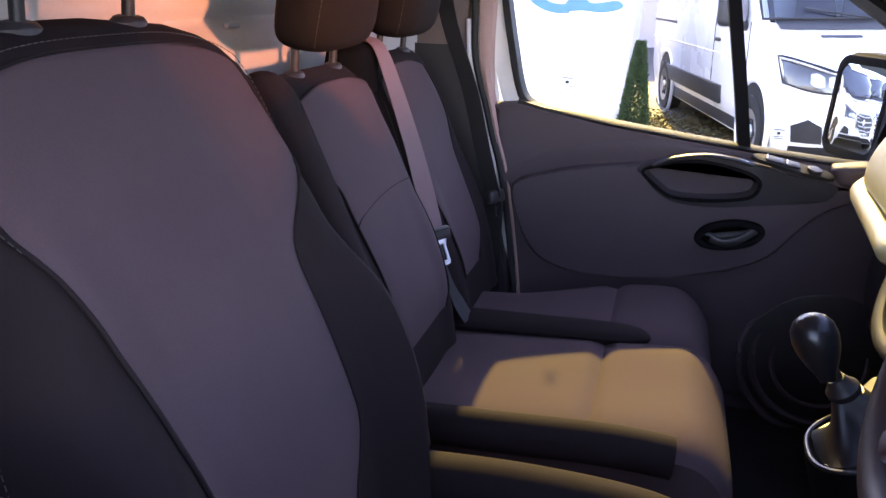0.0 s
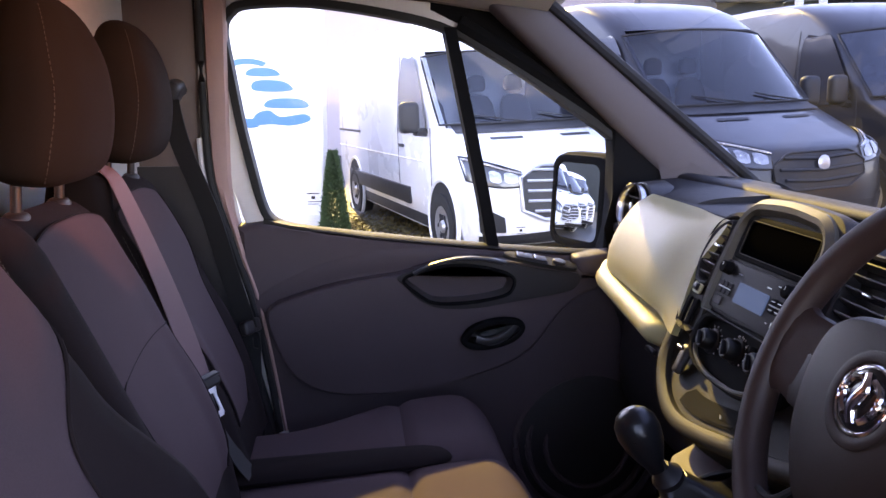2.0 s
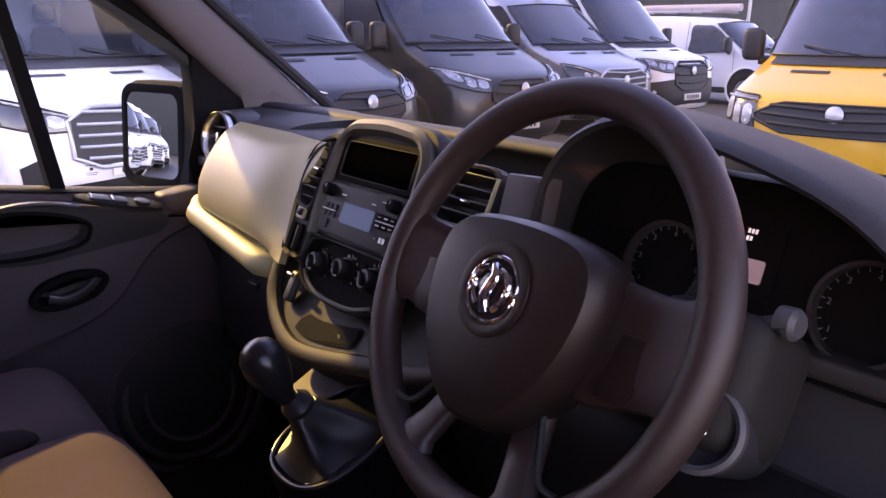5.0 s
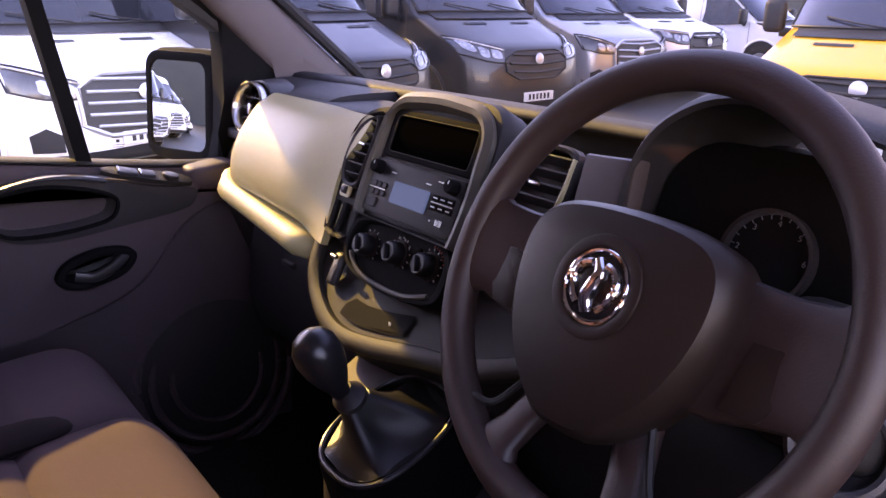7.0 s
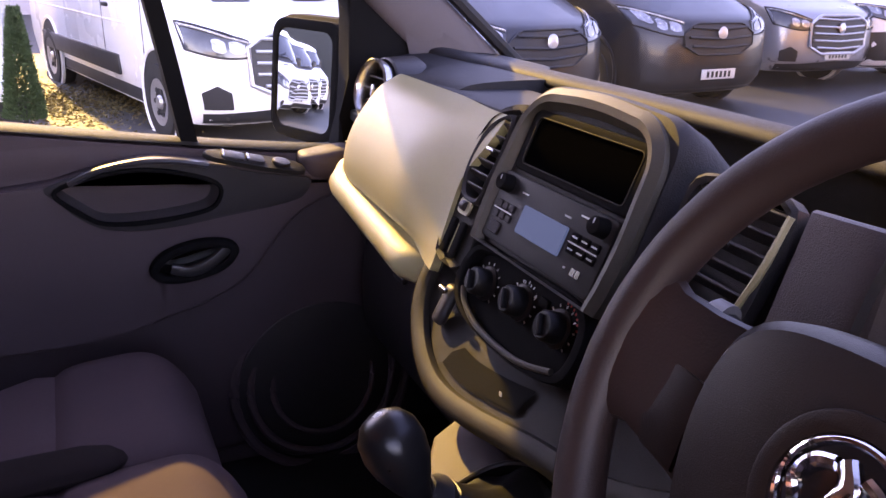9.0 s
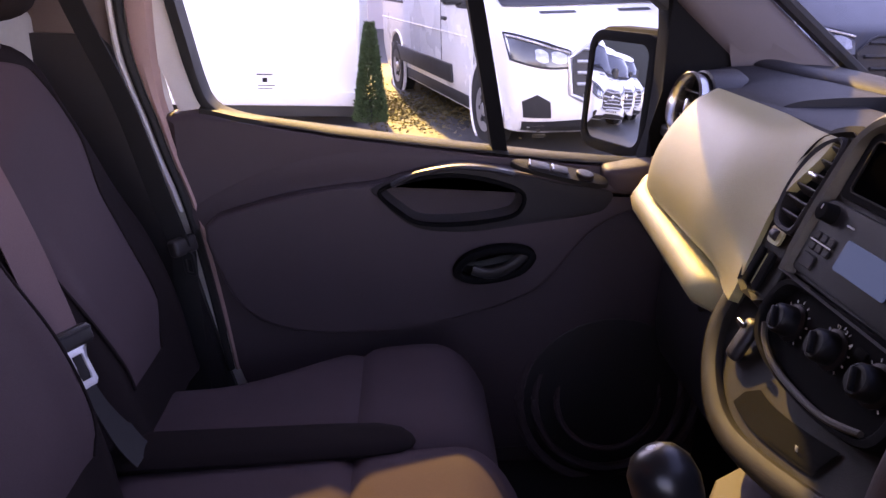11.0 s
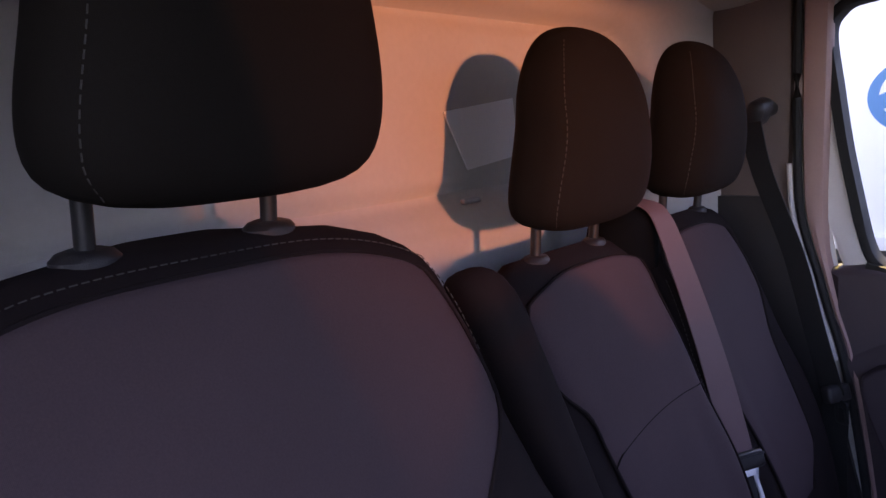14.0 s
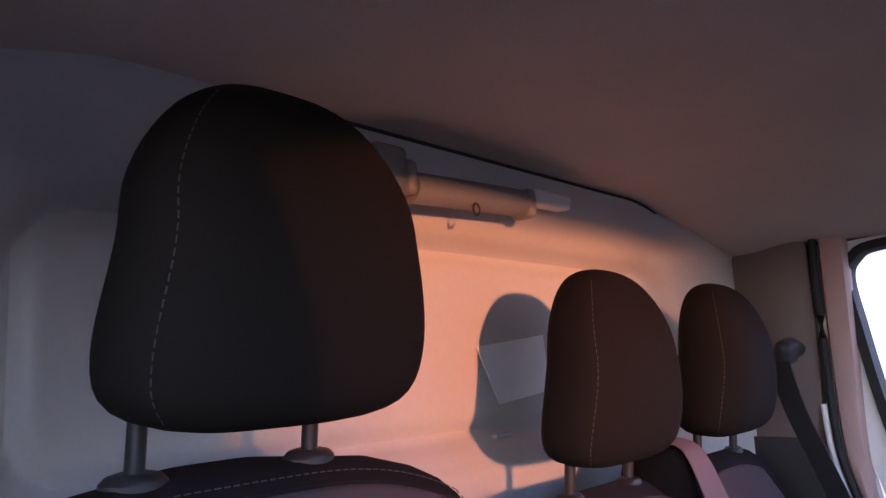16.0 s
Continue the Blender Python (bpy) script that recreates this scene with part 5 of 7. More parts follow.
part("radio_button", rbox((0.022, 0.014, 0.003), SF @ Vector((-0.093, -0.068, 0.007)), 0.001, 1, SR), DARK_DASH, radio)
part("button_line", rbox((0.036, 0.0014, 0.0006), SF @ Vector((-0.086, -0.0475, 0.0088)), 0.0002, 1, SR), PRINT, radio, "thin bright line across the keys")
part("button_line", rbox((0.044, 0.0014, 0.0006), SF @ Vector((0.055, -0.042, 0.0088)), 0.0002, 1, SR), PRINT, radio)
part("usb_socket", rbox((0.014, 0.008, 0.001), SF @ Vector((0.058, -0.066, 0.0066)), 0.0003, 1, SR), GLOSS_BLACK, radio)
part("usb_tongue", rbox((0.0012, 0.006, 0.001), SF @ Vector((0.058, -0.066, 0.0074)), 0.0002, 1, SR), PRINT, radio)
for u, v, w in ((-0.062, -0.021, 0.012), (0.016, -0.022, 0.010), (0.040, -0.015, 0.013), (0.040, -0.066, 0.003)):
    part("print_bar", rbox((w, 0.0018, 0.0006), SF @ Vector((u, v, 0.0064)), 0.0001, 1, SR), PRINT, radio)

# heater panel sunk in a black surround
heat_out = [(-0.124, -0.140), (-0.121, -0.110), (-0.100, -0.092), (-0.02, -0.086), (0.070, -0.086), (0.098, -0.096), (0.108, -0.125), (0.098, -0.160), (0.050, -0.174), (0.0, -0.178), (-0.060, -0.175), (-0.105, -0.163)]
ho_ = [(p.x, p.y) for p in smooth_line([(u, v, 0) for u, v in heat_out], 4, True)]
cx, cy = -0.010, -0.130
ring = lambda k, w: [SF @ Vector((cx + (u - cx) * k, cy + (v - cy) * k, w)) for u, v in ho_]
heater = part("heater_panel", loft([ring(1.02, -0.040), ring(1.0, 0.004), ring(0.98, 0.007), ring(0.91, 0.007), ring(0.875, 0.004), ring(0.86, 0.000), ring(0.85, -0.004), ring(0.10, -0.004)], end=True), RADIO_BLACK, stack, "black heater control panel in a deep surround")
part("heater_rim", tube([SF @ Vector((cx + (u - cx) * 0.86, cy + (v - cy) * 0.90, 0.0060)) for u, v in ((0.098, -0.158), (0.050, -0.172), (0.0, -0.176), (-0.060, -0.173), (-0.100, -0.160), (-0.116, -0.145))], 0.0034, 8, 5), BEZEL_GREY, heater, "pale curved lower rim")
for u, v in ((-0.077, -0.128), (-0.009, -0.122), (0.057, -0.121)):
    kn = part("heater_knob", lathe([(0.0, 0.021), (0.0125, 0.021), (0.0150, 0.018), (0.0160, 0.004), (0.0195, 0.002), (0.0195, 0.0), (0, 0)], SF @ Vector((u, v, -0.004)), SR @ Vector((0, 0, 1)), 24), HEAT_BLACK, heater, "round black heater knob")
    part("grip", rbox((0.004, 0.021, 0.007), SF @ Vector((u, v, 0.019)), 0.002, 2, SR @ turn(0, 0, 30)), HEAT_BLACK, kn)
    bm = bmesh.new()
    for a in range(-130, 131, 26):
        rbox((0.0014, 0.0030, 0.0004), SF @ Vector((u + 0.0225 * math.sin(radians(a)), v + 0.0225 * math.cos(radians(a)), -0.0035)), 0.0001, 1, SR @ turn(0, 0, -a), bm)
    part("scale", bm, PRINT, kn, "white printed scale")


def lettering(text, m, size, material, parent, name="lettering"):
    cu = bpy.data.curves.new("txt", 'FONT')
    cu.body, cu.size, cu.align_x, cu.align_y, cu.extrude = text, size, 'CENTER', 'CENTER', 0.0002
    tmp = bpy.data.objects.new("txt", cu)
    scene.collection.objects.link(tmp)
    me = bpy.data.meshes.new_from_object(tmp.evaluated_get(bpy.context.evaluated_depsgraph_get()))
    bpy.data.objects.remove(tmp)
    bm = bmesh.new()
    bm.from_mesh(me)
    bpy.data.meshes.remove(me)
    bmesh.ops.transform(bm, matrix=m, verts=bm.verts)
    return part(name, bm, material, parent)


for txt, u, v in (("1", -0.026, -0.110), ("2", -0.016, -0.103), ("3", -0.005, -0.103), ("4", 0.008, -0.109)):
    lettering(txt, SF @ Matrix.Translation((u, v, -0.0034)), 0.008, PRINT, heater)
part("warning_button", rbox((0.016, 0.010, 0.003), SF @ Vector((0.026, -0.108, -0.002)), 0.002, 2, SR), RADIO_BLACK, heater)
bm = bmesh.new()
for a in range(20, 100, 12):
    rbox((0.0022, 0.0022, 0.0004), SF @ Vector((0.057 + 0.026 * math.cos(radians(a)), -0.121 + 0.026 * math.sin(radians(a)), -0.0034)), 0.0001, 1, SR, bm)
part("red_scale", bm, RED_PRINT, heater, "red dotted heat scale")


def louvred_vent(outline, m, slats, label):
    """A vent of any outline let into the fascia: frame, dark throat, louvres, tab and dial."""
    line = [(p.x, p.y) for p in smooth_line([(u, v, 0) for u, v in outline], 4, True)]
    c = (sum(u for u, v in line) / len(line), sum(v for u, v in line) / len(line))
    scaled = lambda d, w: [m @ Vector((u + d * math.copysign(min(1, abs(u - c[0]) / 0.012), u - c[0]), v + d * math.copysign(min(1, abs(v - c[1]) / 0.02), v - c[1]), w)) for u, v in line]
    vb = part("side_vent", loft([scaled(0.006, -0.010), scaled(0.006, 0.002), scaled(0.0035, 0.005), scaled(0.0, 0.003), scaled(-0.001, -0.034)], caps=False), DARK_DASH, dash, label)
    part("vent_body", loft([scaled(-0.001, -0.033), scaled(-0.004, -0.034)], end=True), GLOSS_BLACK, vb)
    vs = [v for u, v in line]
    lo, hi = min(vs), max(vs)
    r3 = m.to_3x3()
    for k in range(slats):
        v = lerp(lo, hi, (k + 0.7) / (slats + 0.4))
        us = [u for u, v_ in line if abs(v_ - v) < 0.012]
        if len(us) > 1 and max(us) - min(us) > 0.012:
            part("slat", rbox((max(us) - min(us) - 0.002, 0.0028, 0.020), m @ Vector(((max(us) + min(us)) / 2, v, -0.008)), 0.0008, 1, r3 @ turn(-25, 0, 0)), BLACK_PLASTIC, vb)
    part("tab", rbox((0.017, 0.005, 0.006), m @ Vector((c[0], lerp(lo, hi, 0.60), 0.001)), 0.002, 2, r3), STEEL, vb, "bright louvre tab")
    return vb


# upright louvred vents either side of the stack
LV = SF @ Matrix.Translation((0, 0, 0.002))
VENT = [(-0.178, -0.050), (-0.190, -0.020), (-0.184, 0.014), (-0.166, 0.038), (-0.146, 0.044), (-0.142, 0.010), (-0.146, -0.030), (-0.150, -0.052)]
hole = [(p.x, p.y) for p in smooth_line([(u, v, 0) for u, v in VENT], 4, True)]
edge = [(p.x, p.y) for p in smooth_line([(u, v, 0) for u, v in ((-0.208, -0.075), (-0.210, -0.015), (-0.194, 0.030), (-0.174, 0.054), (-0.120, 0.056), (-0.118, -0.05), (-0.118, -0.130), (-0.188, -0.130))], 3, True)]
part("vent_surround", holed_plate(edge, [hole[::-1]], 0.040, SF @ Matrix.Translation((0, 0, -0.041)), 0.003, 2), CONSOLE_GREY, dash, "charcoal fascia round the vent")
lv = louvred_vent(VENT, LV, 6, "curved upright air vent with dark louvres")
part("dial_bed", plate(round_rect(0.026, 0.020, 0.006, 4, (-0.166, -0.066)), 0.003, LV), SUNLIT_DASH, lv)
part("dial", cyl(0.006, 0.010, LV @ Vector((-0.166, -0.066, 0.003)), SR @ Vector((1, 0, 0)), bevel=0.001), BLACK_PLASTIC, lv)
for u in (-0.177, -0.154):
    part("rocker", rbox((0.013, 0.044, 0.006), LV @ Vector((u, -0.105, 0.001)), 0.003, 2, SR), RADIO_BLACK, dash, "narrow black rocker switch")
    part("rocker_edge", rbox((0.0012, 0.036, 0.0012), LV @ Vector((u - 0.006, -0.105, 0.004)), 0.0004, 1, SR), SUNLIT_DASH, dash)
RV = basis((0.955, -0.135, 1.360), (-0.05, -1, 0), (0.30, 0, 0.954))
rv = louvred_vent([(-0.046, -0.046), (-0.048, 0.0), (-0.044, 0.044), (0.0, 0.052), (0.046, 0.046), (0.044, 0.0), (0.036, -0.046), (0.0, -0.050)], RV, 6, "wide air vent with dark louvres")
part("vent_rim", tube([RV @ Vector(p) for p in ((0.034, -0.052, 0.004), (0.047, 0.0, 0.005), (0.051, 0.046, 0.004))], 0.003, 6, 5), SUNLIT_DASH, rv, "pale edge of the vent")
part("right_surround", plate(round_rect(0.120, 0.17, 0.02, 5), 0.02, basis((0.950, -0.142, 1.322), (-0.05, -1, 0), (0.30, 0, 0.954)) @ Matrix.Translation((0, 0, -0.032)), 0.006), DARK_DASH, dash)
part("right_fascia", plate([(-0.018, 0.045), (0.055, 0.050), (0.062, -0.02), (0.055, -0.10), (-0.018, -0.10)], 0.02, basis((0.957, -0.215, 1.37), (-0.10, -1, 0), (0.243, 0, 0.970)) @ Matrix.Translation((0, 0, -0.012)), 0.008), FASCIA, dash, "charcoal fascia beside the binnacle")

# lower console: pale curved rim round a dark shelf
def ribbon_rim(line, w=0.027, t=0.020):
    """A flat moulded band, wider than thick, with a rounded outer edge."""
    pts = smooth_line(line, 8)
    rings = []
    for i, p in enumerate(pts):
        d = (pts[min(i + 1, len(pts) - 1)] - pts[max(i - 1, 0)]).normalized()
        out = Vector((-0.62, 0, -0.10)) + Vector((0, 0, -0.75))
        out = (out - d * out.dot(d)).normalized()
        up = d.cross(out).normalized()
        if up.x > 0:
            up = -up
        rings.append([p + out * a * w + up * b * t for a, b in ((-0.5, -0.3), (-0.47, 0.15), (-0.38, 0.36), (-0.2, 0.46), (0.0, 0.5), (0.2, 0.46), (0.36, 0.34), (0.46, 0.14), (0.5, -0.1), (0.47, -0.4), (0.36, -0.75), (-0.5, -0.75))])
    return loft(rings)


rimline = [(0.925, 0.272, 1.222), (0.898, 0.256, 1.180), (0.880, 0.222, 1.147), (0.866, 0.170, 1.124), (0.862, 0.118, 1.116), (0.866, 0.050, 1.124), (0.876, -0.035, 1.141), (0.885, -0.110, 1.152), (0.897, -0.170, 1.172), (0.915, -0.225, 1.200), (0.940, -0.270, 1.240)]
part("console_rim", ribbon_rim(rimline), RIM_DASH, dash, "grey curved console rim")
part("console_shelf", loft([[p + Vector(o) for p in smooth_line(rimline, 5)] for o in ((0.06, -0.010, 0.075), (0.030, -0.004, 0.036), (0.004, 0.0, 0.004), (0.010, 0, -0.010), (0.06, 0, -0.08))], caps=False, closed=False), CONSOLE_GREY, dash, "charcoal console shelf")
rl = smooth_line(rimline, 8)
shelf_at = lambda i, b, w: rl[i] + Vector((lerp(0.006, 0.058, b), -0.008 * b, lerp(0.008, 0.073, b))) + Vector((-0.75, 0, 0.62)) * w
for nm_, i0, i1, b0, b1, w_ in (("ashtray", 27, 45, 0.14, 0.52, 0.0018), ("ashtray_pad", 37, 45, 0.18, 0.48, 0.0030)):
    part(nm_, loft([[shelf_at(i, lerp(b0, b1, min(1, (i - i0 + 2) / 4) * k / 4), w_) for k in range(5)] for i in range(i0, i1)], caps=False, closed=False), RADIO_BLACK, dash, "black ashtray lid")
part("ashtray_mark", rbox((0.001, 0.004, 0.005), shelf_at(41, 0.30, 0.006), 0.0003), PRINT, dash)
part("cup_catch", rbox((0.014, 0.022, 0.050), (0.898, 0.195, 1.186), 0.009, 3, turn(0, 25, 0)), BLACK_PLASTIC, dash, "black cup holder catch")
part("cup_chrome", rbox((0.006, 0.016, 0.007), (0.893, 0.195, 1.206), 0.002), STEEL, dash)

# gear lever console
console = thing("gear_lever", "black gear lever with a leatherette gaiter on the console", "gear lever", (0.82, 0.03, 1.0))
gc = Vector((0.837, -0.035, 1.050))
GM = Matrix.Translation(gc) @ pose(0, 0, 0, 0, -26, 0) @ Matrix.Translation(-gc)
part("surround", loft([[GM @ (gc + Vector((a * sgn_pow(math.cos(t), 0.75) + s_, b * sgn_pow(math.sin(t), 0.75), z))) for t in [2 * math.pi * k / 28 for k in range(28)]]
                       for z, a, b, s_ in ((-0.09, 0.105, 0.095, 0.0), (-0.01, 0.094, 0.080, 0.0), (0.004, 0.088, 0.074, 0.0), (0.008, 0.082, 0.068, 0.0), (0.002, 0.077, 0.063, 0.0), (-0.01, 0.075, 0.061, 0.0))]), SHELF_BLACK, console, "black gear lever surround")
part("surround_trim", tube([GM @ (gc + Vector((0.086 * sgn_pow(math.cos(t), 0.75), 0.072 * sgn_pow(math.sin(t), 0.75), 0.006))) for t in [2 * math.pi * k / 28 for k in range(28)]], 0.0035, 8, 2, True), DARK_STEEL, console, "dark trim ring round the gaiter")
gait = []
for i in range(15):
    t = i / 14
    w = lerp(0.072, 0.018, t ** 0.70)
    c = gc + Vector((-0.018 * t, 0.010 * t, 0.004 + 0.066 * t))
    gait.append([GM @ (c + Vector((w * 1.08 * sgn_pow(math.cos(a), 0.6) * (1 - 0.30 * abs(math.sin(1.5 * a + 0.9)) ** 3 * 4 * t * (1 - t)), w * 0.9 * sgn_pow(math.sin(a), 0.6) * (1 - 0.30 * abs(math.sin(1.5 * a + 0.9)) ** 3 * 4 * t * (1 - t)), 0.006 * math.sin(5 * a) * (1 - t)))) for a in [2 * math.pi * k / 32 for k in range(32)]])
part("gaiter", loft(gait), LEATHERETTE, console, "creased black leatherette gaiter")
part("collar", lathe([(0.016, 0), (0.021, 0.004), (0.021, 0.012), (0.016, 0.018), (0.011, 0.03)], GM @ (gc + Vector((-0.020, 0.010, 0.066))), (-0.75, -0.2, 1)), BLACK_PLASTIC, console)
kb = Vector((0.742, -0.036, 1.170))
part("knob", lathe([(0.0, -0.048), (0.010, -0.048), (0.0125, -0.038), (0.019, -0.026), (0.0255, -0.010), (0.0285, 0.007), (0.0265, 0.022), (0.0195, 0.033), (0.010, 0.0385), (0.0, 0.0395)], kb, (-0.45, 0.30, 1), 32), KNOB_BLACK, console, "glossy black gear knob")
part("shift_pattern", lathe([(0.0, 0.0005), (0.004, 0.0), (0.005, -0.001), (0, -0.002)], kb + Vector((-0.0155, 0.0104, 0.0345)), (-0.45, 0.30, 1), 20), PRINT, console, "pale shift pattern on the knob")
part("lever", tube([GM @ (gc + Vector((-0.020, 0.010, 0.066))), kb], 0.008, 10, 3), DARK_STEEL, console)
part("tray", plate([(-0.095, 0.075), (-0.060, 0.125), (0.0, 0.145), (0.075, 0.14), (0.09, -0.10), (0.0, -0.11), (-0.05, -0.06)], 0.02, basis((0.920, 0.0, 1.058), (1, 0, 0.28), (0, 1, 0)), 0.006, 3), FASCIA, console, "grey sloping tray ahead of the lever")
part("console_body", rbox((0.30, 0.22, 0.36), (0.96, 0.0, 0.82), 0.04), BLACK_PLASTIC, console)
part("cup_well", lathe([(0.040, 0.0), (0.046, 0.004), (0.048, 0.0), (0.046, -0.004)], (0.93, -0.065, 1.075), (-0.2, 0, 1), 28, True), STEEL, console)

# instrument binnacle
hood = [(-0.262, 1.352), (-0.270, 1.400), (-0.285, 1.440), (-0.318, 1.474), (-0.370, 1.494), (-0.440, 1.487), (-0.520, 1.468), (-0.585, 1.444), (-0.635, 1.408), (-0.665, 1.362), (-0.676, 1.310)]
hp = smooth_line([(0, y, z) for y, z in hood], 5)
part("binnacle_hood", loft([[Vector((x, -0.45 + (p.y + 0.45) * k, 1.35 + (p.z - 1.35) * k - dz)) for p in hp] for x, k, dz in ((0.938, 0.965, 0.004), (0.934, 0.985, 0.002), (0.940, 1.0, 0.0), (0.955, 1.02, -0.001), (1.02, 1.05, 0.002), (1.10, 1.05, 0.018), (1.19, 1.02, 0.045))], caps=False, closed=False), HOOD_GREY, dash, "charcoal hood over the instruments")
dash.children[-1].modifiers.new("thickness", 'SOLIDIFY').thickness = 0.010
dial_f = basis((1.02, -0.405, 1.355), (0, -1, 0), (0.30, 0, 0.954))
cluster = part("instrument_panel", plate(round_rect(0.40, 0.17, 0.06, 6, (0.055, 0)), 0.01, dial_f), CLUSTER_BLACK, dash, "unlit black instrument cluster")
for u, dv, r_ in ((-0.014, -0.014, 0.045), (0.180, -0.010, 0.045)):
    df = dial_f @ Matrix.Translation((u, dv, 0.0))
    dl = part("dial", ring_plate([(r_ * math.cos(a), r_ * math.sin(a)) for a in [2 * math.pi * k / 40 for k in range(40)]], [((r_ - 0.004) * math.cos(a), (r_ - 0.004) * math.sin(a)) for a in [2 * math.pi * k / 40 for k in range(40)]], 0.012, df @ Matrix.Translation((0, 0, 0.010))), BLACK_PLASTIC, cluster)
    for k, txt in enumerate("123456"):
        a = radians(215 - k * 42)
        lettering(txt, df @ Matrix.Translation(((r_ - 0.012) * math.cos(a), (r_ - 0.012) * math.sin(a), 0.0112)), 0.008, DIAL_PRINT, dl)
    bm = bmesh.new()
    for k in range(21):
        a = radians(225 - k * 13.5)
        rbox((0.0045, 0.0010, 0.0004), df @ Vector(((r_ - 0.006) * math.cos(a), (r_ - 0.006) * math.sin(a), 0.0112)), 0.0001, 1, df.to_3x3() @ turn(0, 0, math.degrees(a)), bm)
    part("dial_ticks", bm, DIAL_PRINT, dl)
info = part("info_display", plate(round_rect(0.040, 0.075, 0.006, 4, (0.078, 0.014)), 0.003, dial_f @ Matrix.Translation((0, 0, 0.010))), CLUSTER_BLACK, cluster, "narrow trip display between the dials")
for v_, n_ in ((0.038, 3), (0.031, 2)):
    for k in range(n_):
        part("digit_bar", rbox((0.0024, 0.0042, 0.0006), dial_f @ Vector((0.062 + k * 0.0036, v_, 0.0135)), 0.0002, 1, dial_f.to_3x3()), DIGITS, info, "lit white digit")
part("trip_window", plate(round_rect(0.024, 0.022, 0.003, 3, (0.074, 0.002)), 0.001, dial_f @ Matrix.Translation((0, 0, 0.0132))), DIGITS_DIM, info, "pale lower display window")
# fascia and vent at the driver's end
part("driver_end", slab(soft([(0.96, 1.345), (0.985, 1.40), (1.06, 1.425), (1.20, 1.42), (1.24, 1.30), (1.05, 1.20), (0.97, 1.24)], 5), -0.79, -0.69, 4), DARK_DASH, dash)
part("round_vent", lathe([(0.048, -0.03), (0.058, 0.0), (0.0585, 0.008), (0.054, 0.011), (0.0505, 0.008), (0.048, -0.004), (0.046, -0.028)], (0.955, -0.735, 1.345), (-0.85, 0.5, 0.2), 36, True), SUNLIT_DASH, dash)
part("knee_panel", slab(soft([(0.955, 1.22), (0.93, 1.10), (0.98, 0.94), (1.10, 0.92), (1.10, 1.22)], 4), -0.79, -0.16, 4), HEAT_BLACK, dash)

# steering column and stalks
column = thing("steering_column", "black steering column shroud with stalks and ignition lock", "steering column", (0.92, -0.40, 1.22))
axis = Vector((-0.922, -0.04, 0.385)).normalized()
HUB = Vector((0.815, -0.379, 1.341))
part("shroud", loft([[HUB - axis * d + Vector((0, w * sgn_pow(math.cos(a), 0.7), h * sgn_pow(math.sin(a), 0.7) - 0.015)) for a in [2 * math.pi * k / 24 for k in range(24)]] for d, w, h in ((0.055, 0.075, 0.050), (0.075, 0.088, 0.062), (0.14, 0.090, 0.066), (0.25, 0.085, 0.06))]), CONSOLE_GREY, column, "charcoal column shroud")
for sd, droop in ((-1, -0.02), (1, 0.02)):
    root = HUB - axis * 0.095
    tip = root + (Vector((0.0, 0.185, 0.037)) if sd > 0 else Vector((-0.008, -0.205, 0.058)))
    st = part("stalk", tube([root + Vector((0, 0.07 * sd, 0)), (root + Vector((0, 0.07 * sd, 0))) * 0.45 + tip * 0.55, tip], 0.0125, 12, 5, flat=0.75), SATIN_BLACK, column, "black control stalk")
    part("stalk_end", lathe([(0.0, 0.004), (0.009, 0.004), (0.0125, 0.0), (0.0125, -0.012), (0.0, -0.012)], tip, (-0.05, sd, 0.05), 24), LAMP_GREY if sd > 0 else LAMP_DULL, st, "satin stalk end")
lock = Vector((0.840, -0.548, 1.283))
ig = part("ignition_housing", lathe([(0.030, -0.10), (0.034, 0.0), (0.034, 0.006), (0.029, 0.008), (0.026, 0.0), (0.014, -0.008), (0.0, -0.008)], lock, (-0.85, -0.15, 0.45), 32), DARK_DASH, column, "charcoal ignition housing")
part("lock_ring", lathe([(0.0345, 0.0), (0.0345, 0.008), (0.031, 0.0105), (0.0275, 0.008), (0.0265, 0.0)], lock, (-0.85, -0.15, 0.45), 36, True), LAMP_DULL, ig, "grey ring round the lock")
part("key_barrel", cyl(0.008, 0.014, lock + Vector((0.0, 0, 0.0)), (-0.85, -0.15, 0.45), bevel=0.001), STEEL, ig, "steel key barrel")
part("housing_block", rbox((0.10, 0.10, 0.11), (0.895, -0.525, 1.300), 0.02, 3, turn(0, 25, 0)), CONSOLE_GREY, column)

# steering wheel
wheel = thing("steering_wheel", "worn black steering wheel with a chrome badge", "steering wheel", tuple(HUB))
WF = basis(HUB, (-0.04, -1, 0), (axis.z, 0, -axis.x))
RAD = 0.186
part("rim", tube([WF @ Vector((RAD * math.cos(a), RAD * math.sin(a), 0.0)) for a in [2 * math.pi * k / 48 for k in range(48)]], 0.0165, 18, 2, True), WHEEL_RUBBER, wheel, "worn black rim")
hub_out = [(-0.098, 0.046), (-0.080, 0.072), (-0.035, 0.082), (0.035, 0.082), (0.080, 0.072), (0.098, 0.046), (0.096, 0.0), (0.076, -0.050), (0.036, -0.092), (0.0, -0.100), (-0.036, -0.092), (-0.076, -0.050), (-0.096, 0.0)]
ho = [(p.x, p.y) for p in smooth_line([(u, v, 0) for u, v in hub_out], 5, True)]
